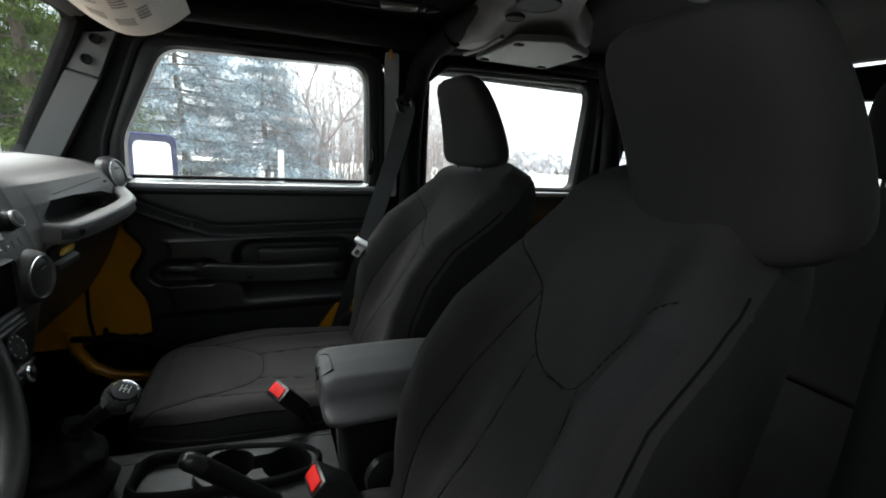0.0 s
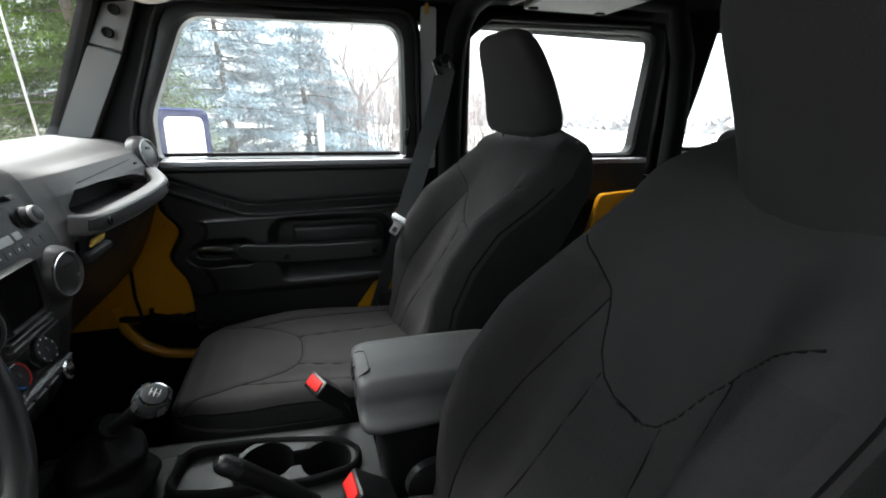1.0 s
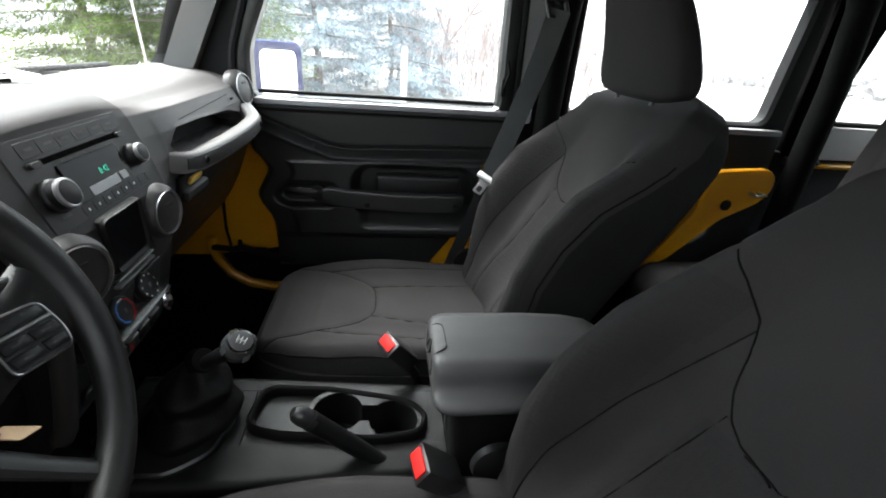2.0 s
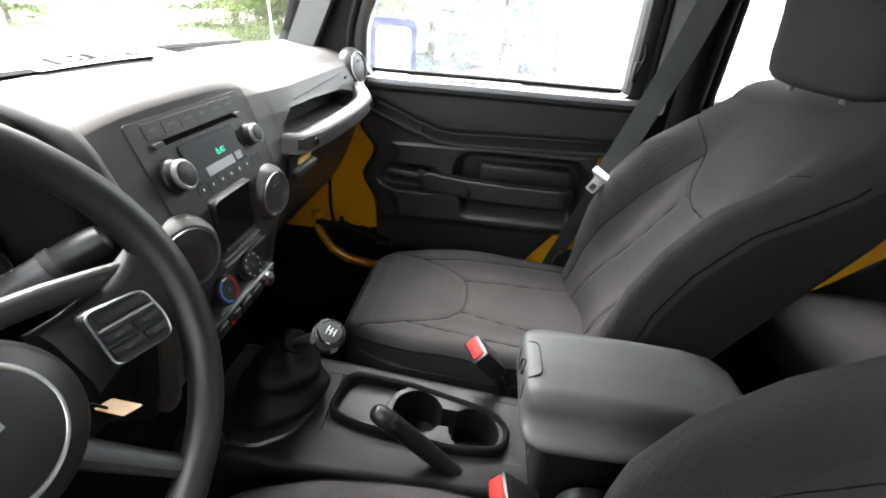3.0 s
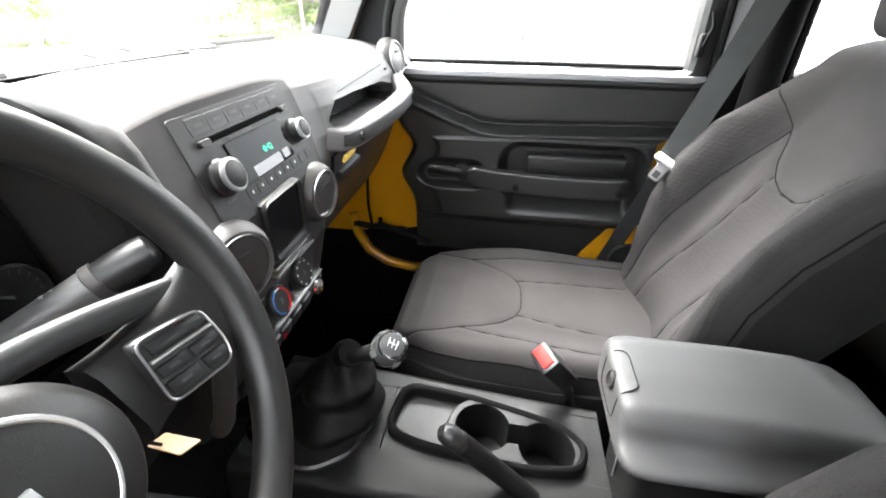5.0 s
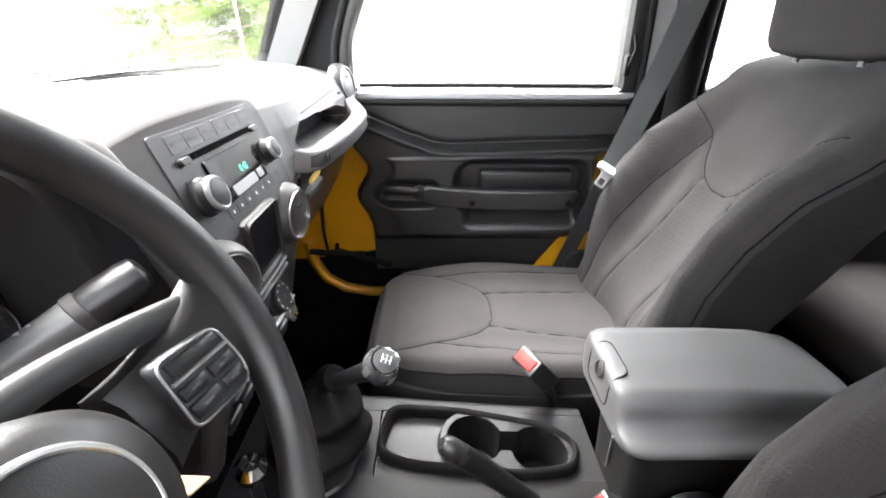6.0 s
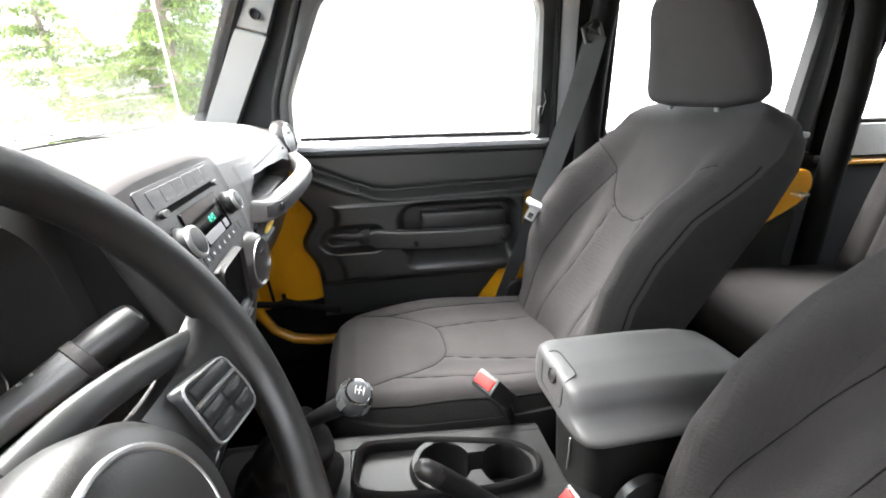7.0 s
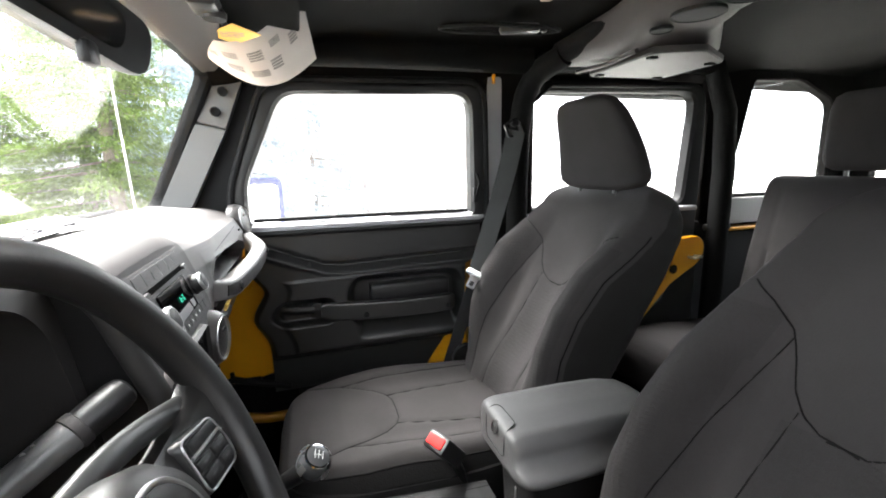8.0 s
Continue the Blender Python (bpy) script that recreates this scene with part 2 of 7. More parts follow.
def rounded(poly, r, seg=5):
    """A polygon with its corners rounded; r one radius or one a corner."""
    out, n = [], len(poly)
    for i in range(n):
        p0, p1, p2 = (np.array(poly[(i + k) % n], float) for k in (-1, 0, 1))
        rr = r[i] if isinstance(r, (list, tuple)) else r
        a, b = p0 - p1, p2 - p1
        la, lb = np.linalg.norm(a), np.linalg.norm(b)
        d = min(rr, 0.48 * la, 0.48 * lb)
        s, e = p1 + a / la * d, p1 + b / lb * d
        for k in range(seg + 1):
            t = k / seg
            out.append((1 - t) ** 2 * s + 2 * t * (1 - t) * p1 + t * t * e)
    return out


def spline(pts, n):
    P = [np.array(p, float) for p in pts]
    P = [2 * P[0] - P[1]] + P + [2 * P[-1] - P[-2]]
    out, m = [], len(P) - 3
    for k in range(n):
        u = min(m - 1e-6, m * k / (n - 1))
        i, t = int(u), u - int(u)
        a, b, c, d = P[i:i + 4]
        out.append(tuple(0.5 * (2 * b + (c - a) * t + (2 * a - 5 * b + 4 * c - d) * t * t + (3 * b - a - 3 * c + d) * t ** 3)))
    return out


def smooth(a, b, x):
    t = min(1.0, max(0.0, (x - a) / (b - a)))
    return t * t * (3 - 2 * t)


def interp(x, xs, ys):
    return float(np.interp(x, xs, ys))


def ring_frame(g, outer, inner, lift, thick, n=96, lip=0.006):
    """A frame between two outlines in (x, z) with the same corners in order. lift(x, z, d) puts a point d outward of the side's face."""
    o, i = resample(outer, n), resample(inner, n)
    mid = [a + (b - a) * 0.5 for a, b in zip(o, i)]
    edge = [b + (a - b) * min(0.45, lip / max(1e-6, np.linalg.norm(a - b))) for a, b in zip(o, i)]
    oedge = [a + (b - a) * min(0.45, lip / max(1e-6, np.linalg.norm(a - b))) for a, b in zip(o, i)]
    seq = [(o, thick), (o, lip), (oedge, 0.0), (mid, -0.002), (edge, 0.0), (i, lip), (i, thick)]
    return loft(g, [[lift(p[0], p[1], d) for p in loop] for loop, d in seq] + [[lift(p[0], p[1], thick) for p in o]], False)


def plate(g, poly, lift, t, bevel=0.003):
    """A flat plate from an outline in the plane; lift(a, b, d): d is the depth under its face."""
    c = np.mean([np.array(p, float) for p in poly], axis=0)
    ins = []
    for p in poly:
        v = np.array(p, float) - c
        ins.append(np.array(p, float) - v / max(1e-6, np.linalg.norm(v)) * bevel)
    n = len(poly)
    rings = [[lift(p[0], p[1], 0.0) for p in ins], [lift(p[0], p[1], bevel) for p in poly], [lift(p[0], p[1], t) for p in poly]]
    return loft(g, rings)


def text_bars(g, lift, a0, b0, width, rows, pitch, height, gap=0.3, seed=1):
    """Rows of plain bars in place of writing that cannot be read."""
    rnd = random.Random(seed)
    for k in range(rows):
        x = a0
        while x < a0 + width * (0.75 + 0.25 * rnd.random()):
            w = min(height * (1.5 + 3 * rnd.random()), a0 + width - x)
            if w <= 0:
                break
            y = b0 - k * pitch
            q = [(x, y), (x + w, y), (x + w, y - height), (x, y - height)]
            g.add([lift(p[0], p[1], -0.0006) for p in q], [(0, 1, 2, 3)])
            x += w + height * gap * 2
    return g


def side_y(x):
    """The inner face of the car's side: nearly flat at the front door, drawing in towards the rear."""
    return interp(x, [-0.5, 0.62, 1.0, 1.45, 1.6, 2.3], [0.715, 0.715, 0.665, 0.655, 0.605, 0.60])


def side_lift(s):
    return lambda x, z, d: (x, s * (side_y(x) + d), z)


# ---- the setting: ground, car body, roof ----
GROUND = mat("wet_gravel", (0.30, 0.29, 0.27), 0.85, 0, 0.25, 0.35, 0.5, 20, 0.3)
g = Geo()
N = 60
verts, faces = [], []
for j in range(N + 1):
    for i in range(N + 1):
        u, v = 2 * i / N - 1, 2 * j / N - 1
        x, y = 3000 * u * abs(u) ** 2.2, 3000 * v * abs(v) ** 2.2
        r = math.hypot(x, y)
        verts.append((x, y, 0.05 * noise.noise((x * 0.2, y * 0.2, 0)) * min(1, r / 10) - 0.02))
faces = [(j * (N + 1) + i, j * (N + 1) + i + 1, (j + 1) * (N + 1) + i + 1, (j + 1) * (N + 1) + i) for j in range(N) for i in range(N)]
tagged(part("ground", g.add(verts, faces), GROUND), "pale wet gravel yard round the parked car", "ground", kind="structure")
# added dark wall, out of view: blocks daylight on the driver's side
g = Geo()
box(g, (4.30, -1.60, 0.88), (11.4, 0.25, 1.80), 0.02)
tagged(part("wall_left", g, mat("light_block_dark", (0.05, 0.049, 0.048), 0.8, 0, 0.2, 1.2, 0.4, 30)), "added low dark wall, unseen, keeping daylight off the driver's side", "wall", kind="structure")

# carpeted floor with the tunnel and the foot wells
g = Geo()


def floor_at(u, v):
    x, y = -0.75 + 2.95 * u, -0.74 + 1.48 * v
    z = 0.46 + 0.17 * (1 - smooth(0.10, 0.21, abs(y + 0.01)))
    z += 0.45 * (1 - smooth(-0.74, -0.42, x)) + 0.10 * smooth(0.55, 0.75, x) + 0.16 * smooth(1.0, 1.12, x)
    z += 0.12 * smooth(0.66, 0.70, abs(y))
    return x, y, z + 0.003 * noise.noise((x * 30, y * 30, 0))


grid(g, floor_at, 120, 90)
tagged(part("floor", g, CARPET, sharp=60), "black carpeted car floor with a raised tunnel", "floor", kind="structure")

# firewall behind the dashboard and the rear wall with its window
g = Geo()
box(g, (-0.77, 0, 0.88), (0.04, 1.50, 0.70), 0.01)
tagged(part("wall_front", g, RUBBER), "black insulated firewall behind the dashboard", "wall", kind="structure")
REAR_OUT = [(-0.66, 0.60), (0.66, 0.60), (0.66, 1.78), (-0.66, 1.78)]
REAR_IN = rounded([(-0.52, 1.20), (0.52, 1.20), (0.50, 1.66), (-0.50, 1.66)], 0.06)
g = Geo()
ring_frame(g, resample(REAR_OUT, 96), REAR_IN, lambda a, b, d: (2.20 + d, a, b), 0.05)
tagged(part("wall_rear", g, LINER), "dark tailgate and hardtop rear with a window opening", "wall", kind="structure")
g = Geo()
plate(g, REAR_IN, lambda a, b, d: (2.225 + d, a, b), 0.004, 0.001)
pane = tagged(part("window_rear", g, GLASS), "clear rear window of the hardtop", "window", kind="structure")
pane.visible_shadow = False


# roof: a shallow shell with a rolled edge
g = Geo()


def roof_in(u, v):
    x, y = -0.21 + 2.46 * u, -0.72 + 1.44 * v
    z = 1.80 - 0.09 * abs(y / 0.72) ** 4 - 0.07 * (1 - smooth(-0.21, 0.12, x))
    z += 0.004 * noise.noise((x * 4, y * 4, 0))
    return x, y, z


def roof_out(u, v):
    x, y, z = roof_in(u, v)
    return x, y * 1.05, z + 0.05


grid(g, roof_in, 60, 40)
grid(g, roof_out, 60, 40)
tagged(part("ceiling", g, LINER, sharp=60), "dark fabric-lined hardtop ceiling", "ceiling", kind="structure")

# right and left sides: sill, pillars, upper rail and rear quarter, all body colour behind the trim
WIN_REAR_IN = rounded([(0.735, 1.278), (0.735, 1.66), (1.405, 1.675), (1.375, 1.278)], [0.02, 0.07, 0.06, 0.03])
QUARTER_IN = rounded([(1.562, 1.30), (1.640, 1.722), (1.885, 1.732), (2.09, 1.655), (2.10, 1.30)], [0.03, 0.02, 0.03, 0.05, 0.04])


def side(s, name, label):
    lift = side_lift(s)
    g = Geo()
    box(g, (0.99, s * 0.735, 0.53), (2.20, 0.07, 0.22), 0.02)
    tagged(part("sill_" + name, g, YELLOW), "yellow painted door sill of the car", "sill", kind="structure")
    # front hinge pillar and cowl side, bright yellow between dashboard and door
    g = Geo()
    plate(g, rounded([(-0.80, 0.76), (-0.34, 0.76), (-0.26, 0.775), (-0.16, 0.785), (-0.10, 0.80), (-0.10, 1.21), (-0.80, 1.21)], 0.02),
          lambda x, z, d: (x, s * (0.728 + d), z), 0.03)
    cowl = tagged(part("cowl_side_" + name, g, YELLOW), "yellow painted cowl side beside the foot well", "body panel", kind="structure")
    g = Geo()
    box(g, (-0.41, s * 0.765, 0.865), (0.80, 0.03, 0.70), 0.01)
    part("cowl_backing", g, RUBBER, cowl, "black inner cowl")
    g = Geo()
    box(g, (-0.42, s * 0.736, 0.63), (0.72, 0.016, 0.27), 0.004)
    part("kick_panel", g, CARPET, cowl, "black carpeted kick panel")
    g = Geo()
    pts = [(-0.335, s * 0.716, 0.83), (-0.325, s * 0.716, 0.76), (-0.29, s * 0.716, 0.70), (-0.235, s * 0.716, 0.665), (-0.16, s * 0.716, 0.65), (-0.02, s * 0.716, 0.645), (0.35, s * 0.716, 0.645)]
    tube(g, pts, 0.016, 12)
    part("door_flange", g, YELLOW, cowl)
    g = Geo()
    tube(g, [(-0.285, s * 0.722, 1.06), (-0.283, s * 0.722, 0.95), (-0.287, s * 0.722, 0.86), (-0.28, s * 0.722, 0.79)], 0.005, 8)
    part("body_seam", g, RUBBER, cowl, "black sealed body seam")
    g = Geo()
    tube(g, [(-0.33, s * 0.705, 0.80), (-0.27, s * 0.70, 0.795), (-0.24, s * 0.70, 0.803), (-0.20, s * 0.70, 0.79), (-0.15, s * 0.70, 0.775), (-0.08, s * 0.69, 0.76)], 0.010, 10)
    box(g, (-0.245, s * 0.702, 0.81), (0.012, 0.012, 0.035), 0.003)
    box(g, (-0.19, s * 0.703, 0.79), (0.05, 0.014, 0.02), 0.004)
    part("door_check_strap", g, RUBBER, cowl, "black door check strap with its harness")
    # centre pillar
    g = Geo()
    plate(g, [(0.35, 0.66), (0.74, 0.66), (0.74, 1.10), (0.515, 1.110), (0.497, 1.100), (0.492, 0.905), (0.440, 0.875), (0.35, 0.76)],
          lambda x, z, d: (x, s * (0.705 - 0.05 * smooth(0.66, 0.74, x) + d), z), 0.04)
    pillar = tagged(part("centre_pillar_" + name, g, YELLOW), "yellow painted centre pillar between the doors", "pillar", kind="structure")
    g = Geo()
    box(g, (0.606, s * 0.690, 1.697), (0.010, 0.012, 0.030), 0.003)
    part("painted_tab", g, YELLOW, pillar, "small yellow painted tab")
    g = Geo()
    box(g, (0.53, s * 0.772, 0.93), (0.52, 0.02, 0.70), 0.005)
    part("pillar_backing", g, RUBBER, pillar, "black inner pillar")
    g = Geo()
    plate(g, rounded([(0.505, 0.862), (0.72, 0.862), (0.72, 1.005), (0.512, 1.005)], 0.012, 3), lambda x, z, d: (x, s * (0.699 - 0.05 * smooth(0.66, 0.74, x) + d), z), 0.006)
    part("belt_cover", g, RUBBER, pillar, "black belt retractor cover")
    g = Geo()
    plate(g, rounded([(0.583, 1.232), (0.640, 1.232), (0.636, 1.705), (0.590, 1.705)], 0.008, 3), lambda x, z, d: (x, s * (0.694 + d), z), 0.010)
    part("pillar_trim", g, SILLGREY, pillar, "pale grey vertical trim strip")
    g = Geo()
    plate(g, [(0.545, 1.10), (0.74, 1.08), (0.735, 1.74), (0.60, 1.74), (0.60, 1.24), (0.545, 1.24)],
          lambda x, z, d: (x, s * (0.708 - 0.05 * smooth(0.66, 0.74, x) + d), z), 0.04)
    part("pillar_cover", g, LINER, pillar, "black upper pillar cover")
    # upper rail over the doors
    g = Geo()
    box(g, (0.66, s * 0.735, 1.735), (1.72, 0.07, 0.15), 0.03)
    tagged(part("roof_rail_" + name, g, LINER), "black upholstered rail above the doors", "roof rail", kind="structure")
    # rear quarter: lower tub side, yellow flange with striker, and top shell round the quarter window
    g = Geo()
    plate(g, [(1.43, 0.60), (2.20, 0.60), (2.20, 1.195), (1.43, 1.195)], lift, 0.05)
    tub = tagged(part("quarter_panel_" + name, g, RUBBER), "black trimmed rear tub side", "body panel", kind="structure")
    g = Geo()
    box(g, (1.86, s * 0.595, 1.170), (0.72, 0.05, 0.014), 0.004)
    part("tub_rail", g, YELLOW, tub, "yellow painted top rail of the tub")
    for x, z, w in ((1.462, 1.178, 0.030), (1.500, 1.174, 0.024), (1.540, 1.180, 0.020)):
        g = Geo()
        box(g, (x, s * 0.590, z), (w, 0.034, 0.022), 0.005, (0, 8, 0))
        lathe(g, [(0.007, 0), (0.007, 0.006), (0.004, 0.009), (0, 0.009)], pose(x, s * 0.572, z, 90 * s, 0, 0), 12)
        part("rail_clamp", g, BLACK, tub, "black bolted hardtop clamp")
    g = Geo()
    outer = [(1.475, 1.185), (1.475, 1.78), (2.0, 1.80), (2.22, 1.80), (2.22, 1.185)]
    ring_frame(g, rounded(outer, 0.01), QUARTER_IN, lift, 0.04)
    shell = tagged(part("quarter_shell_" + name, g, LINER), "dark moulded hardtop side round the quarter window", "hardtop side", kind="structure")
    g = Geo()
    box(g, (1.88, s * 0.592, 1.238), (0.66, 0.012, 0.100), 0.004)
    part("lower_liner", g, mat("pale_liner", (0.30, 0.29, 0.285), 0.6, 0, 0.08, 6, 0.2, 500) if s == 1 else bpy.data.materials["pale_liner"], shell, "pale grey lower liner")
    g = Geo()
    plate(g, QUARTER_IN, lambda x, z, d: (x, s * (side_y(x) + 0.03 + d), z), 0.004, 0.001)
    pn = part("quarter_glass", g, GLASS, shell, "clear fixed quarter glass")
    pn.visible_shadow = False


side(1, "right", "")
side(-1, "left", "")

# striker bracket at the back of the rear door opening
bracket = thing("striker_bracket", (1.33, 0.56, 0.9), "yellow painted body flange with a bolt hole and striker", "body flange")
g = Geo()
poly = rounded([(1.02, 0.80), (1.12, 0.86), (1.255, 0.99), (1.375, 1.055), (1.405, 1.09), (1.402, 1.135), (1.37, 1.160), (1.19, 1.150), (1.16, 1.02), (1.08, 0.90)], 0.02, 3)
plate(g, poly, lambda x, z, d: (x, 0.545 + 0.03 * (x - 1.2) + d, z), 0.02)
part("flange", g, YELLOW, bracket)
g = Geo()
lathe(g, [(0.017, 0), (0.017, 0.004), (0.010, 0.005)], pose(1.255, 0.543, 1.045, 90, 0, 0), 20)
part("bolt_hole", g, RUBBER, bracket, "round black bolt hole")
g = Geo()
tube(g, [(1.325, 0.545, 1.085), (1.325, 0.515, 1.085), (1.352, 0.515, 1.088), (1.352, 0.545, 1.088)], 0.005, 10)
part("striker", g, STEEL, bracket, "steel door striker loop")


# ---- windscreen, pillars' trim, bonnet ----
def screen_x(z):
    return -0.364 + (z - 1.339) * 0.49


screen = thing("windscreen", (-0.3, 0, 1.34), "upright flat windscreen with a black seal, overcast light behind", "windscreen", kind="structure")
SC_OUT = [(-0.79, 1.29), (0.79, 1.29), (0.74, 1.73), (-0.74, 1.73)]
SC_IN = rounded([(-0.742, 1.332), (0.742, 1.332), (0.672, 1.676), (-0.672, 1.676)], 0.03)
g = Geo()
ring_frame(g, rounded(SC_OUT, 0.03), SC_IN, lambda a, b, d: (screen_x(b) - d, a, b), 0.04, 120, 0.008)
part("windscreen_frame", g, RUBBER, screen)
g = Geo()
plate(g, SC_IN, lambda a, b, d: (screen_x(b) - 0.02 - d, a, b), 0.005, 0.001)
sg = part("windscreen_glass", g, SCREEN_GLASS, screen)
sg.visible_shadow = False

g = Geo()
loft(g, [[(x, y, z) for x, z in ((-0.222, 1.672), (-0.192, 1.674), (-0.132, 1.706), (-0.132, 1.740), (-0.235, 1.735))] for y in (-0.70, -0.35, 0.0, 0.35, 0.70)])
part("header_trim", g, BARGREY, screen, "grey plastic header above the windscreen", 30)

for s, tag in ((1, "right"), (-1, "left")):
    pil = thing("a_pillar_trim", (-0.25, s * 0.68, 1.33), "grey plastic windscreen pillar trim with two bolt holes", "pillar trim", kind="structure")
    low = [(-0.375, 1.325), (-0.292, 1.325), (-0.186, 1.533), (-0.262, 1.553)]
    high = [(-0.262, 1.556), (-0.186, 1.536), (-0.128, 1.680), (-0.200, 1.690)]
    g = Geo()
    plate(g, [(-0.36, 1.30), (-0.18, 1.30), (-0.175, 1.385), (-0.07, 1.65), (-0.04, 1.72), (-0.185, 1.72)], lambda x, z, d: (x, s * (0.722 + d), z), 0.03, 0.004)
    part("pillar_core", g, RUBBER, pil, "black pillar core")
    for nm, poly in (("lower_trim", low), ("upper_trim", high)):
        g = Geo()
        plate(g, rounded(poly, 0.006, 3), lambda x, z, d: (x, s * (0.715 - 0.035 * smooth(-0.28, -0.10, x + (1.5 - z) * 0.49) - 0.012 + d), z), 0.03, 0.004)
        part(nm, g, GREYTRIM, pil)
    g = Geo()
    # small yellow block at the upper end of the trim
    box(g, (-0.162, s * 0.702, 1.690), (0.075, 0.020, 0.026), 0.006, (0, -8, 0))
    part("painted_corner", g, YELLOW, pil, "small yellow block at the pillar's head")
    for bx, bz in ((-0.207, 1.580), (-0.184, 1.632)):
        g = Geo()
        lathe(g, [(0.013, 0.0), (0.013, 0.006), (0.0105, 0.007), (0.0095, 0.001), (0.0, 0.0)], pose(bx, s * 0.686, bz, s * 90, 0, 0), 20, False)
        part("pillar_bolt", g, RUBBER, pil, "black recessed bolt")

bonnet = thing("bonnet", (-1.0, 0, 1.0), "yellow flat bonnet with a black cowl grille and wipers", "bonnet")
g = Geo()
box(g, (-1.25, 0, 1.11), (1.15, 1.30, 0.05), 0.03, (0, -2, 0))
part("bonnet_panel", g, YELLOW, bonnet)
g = Geo()
box(g, (-0.57, 0, 1.235), (0.36, 1.54, 0.03), 0.01, (0, -8, 0))
part("cowl_panel", g, YELLOW, bonnet)
g = Geo()
for k in range(26):
    box(g, (-0.56, -0.50 + 0.04 * k, 1.252), (0.16, 0.018, 0.012), 0.004, (0, -8, 0))
part("cowl_grille", g, RUBBER, bonnet, "black slotted cowl grille")
for y0 in (0.56, -0.05):
    g = Geo()
    tube(g, [(-0.50, y0, 1.305), (-0.46, y0 - 0.20, 1.335), (-0.43, y0 - 0.42, 1.345)], 0.007, 8)
    tube(g, [(-0.435, y0 + 0.02, 1.335), (-0.425, y0 - 0.25, 1.342), (-0.42, y0 - 0.46, 1.345)], 0.006, 8)
    part("wiper", g, RUBBER, bonnet, "black wiper arm and blade")
antenna = thing("antenna", (-0.462, 0.83, 1.30), "thin pale whip antenna on the cowl", "antenna")
g = Geo()
tube(g, [(-0.450, 0.800, 1.215), (-0.462, 0.830, 1.25), (-0.468, 0.83, 1.32)], 0.010, 10)
part("base", g, RUBBER, antenna)
g = Geo()
tube(g, [(-0.468, 0.830, 1.30), (-0.478, 0.832, 1.60), (-0.492, 0.835, 2.10)], [0.0032, 0.0028, 0.002], 8)
part("whip", g, mat("pale_whip", (0.6, 0.6, 0.58), 0.4), antenna)


# ---- doors of the right side ----
WIN_FRONT_IN = rounded([(-0.155, 1.268), (-0.152, 1.385), (-0.042, 1.635), (0.53, 1.652), (0.536, 1.268)], [0.01, 0.03, 0.05, 0.06, 0.015])
FRONT_OUT = rounded([(-0.20, 1.240), (-0.195, 1.375), (-0.085, 1.672), (0.578, 1.692), (0.588, 1.240)], [0.02, 0.04, 0.06, 0.07, 0.03])


def round_box(x, z, cx, cz, hx, hz, r, e):
    """1 inside a rounded rectangle, 0 outside, over a soft edge of width e."""
    dx, dz = max(0.0, abs(x - cx) - hx + r), max(0.0, abs(z - cz) - hz + r)
    return 1 - smooth(-e, e, math.hypot(dx, dz) - r)


def door_relief(x, z):
    """How far the front door's inner panel stands out into the car."""
    zr = interp(x, [-0.2, -0.12, 0.045, 0.10, 0.6], [1.235, 1.205, 1.136, 1.130, 1.146])
    d = 0.022 * (1 - smooth(zr - 0.022, zr - 0.002, z))
    d -= 0.012 * math.exp(-((z - zr) / 0.0075) ** 2)
    d += 0.005 * math.exp(-((z - zr + 0.024) / 0.008) ** 2)
    # the swollen lower field, with a thin edge along its top and a deep fold under it
    zl = interp(x, [-0.2, -0.08, 0.6], [1.098, 1.092, 1.102])
    field = smooth(-0.095, -0.075, x) * (1 - smooth(0.485, 0.51, x))
    d += 0.006 * (1 - smooth(zl - 0.003, zl + 0.003, z)) * smooth(0.855, 0.875, z) * field
    d += 0.004 * math.exp(-((z - zl - 0.001) / 0.003) ** 2) * smooth(-0.10, -0.07, x) * (1 - smooth(0.40, 0.46, x))
    d -= 0.020 * (1 - smooth(0.845, 0.868, z))
    rec = round_box(x, z, 0.300, 1.012, 0.182, 0.072, 0.050, 0.016)
    d -= 0.052 * rec
    d -= 0.026 * round_box(x, z, -0.02, 0.995, 0.085, 0.035, 0.03, 0.012) * (1 - rec)
    # the scooped pocket under the pull bar slopes out to its lower lip
    pocket = round_box(x, z, 0.305, 0.925, 0.162, 0.046, 0.030, 0.014)
    d -= 0.046 * pocket * smooth(0.878, 0.955, z) * (1 - rec)
    d *= smooth(-0.170, -0.145, x) * smooth(0.745, 0.765, z)
    return d


fdoor = thing("front_door", (0.2, 0.70, 0.75), "closed front passenger door with a black moulded inner panel", "car door")
g = Geo()
XS, ZS = 180, 210


def edge_x(z):
    return -0.128 - 0.040 * math.exp(-((z - 0.985) / 0.055) ** 2) - 0.045 * smooth(1.06, 1.14, z)


def panel_at(u, v):
    z = 0.742 + 0.505 * v
    x0 = edge_x(z)
    x1 = interp(z, [0.74, 0.77, 0.852, 0.870, 1.04, 1.105, 1.115, 1.135, 1.25], [0.355, 0.372, 0.432, 0.492, 0.497, 0.500, 0.515, 0.562, 0.562])
    x = x0 + (x1 - x0) * u
    k = -0.162 + (x - x0) / (0.562 - x0) * 0.724
    k = x if x > 0.0 else k
    return x, 0.700 - door_relief(k, z), z


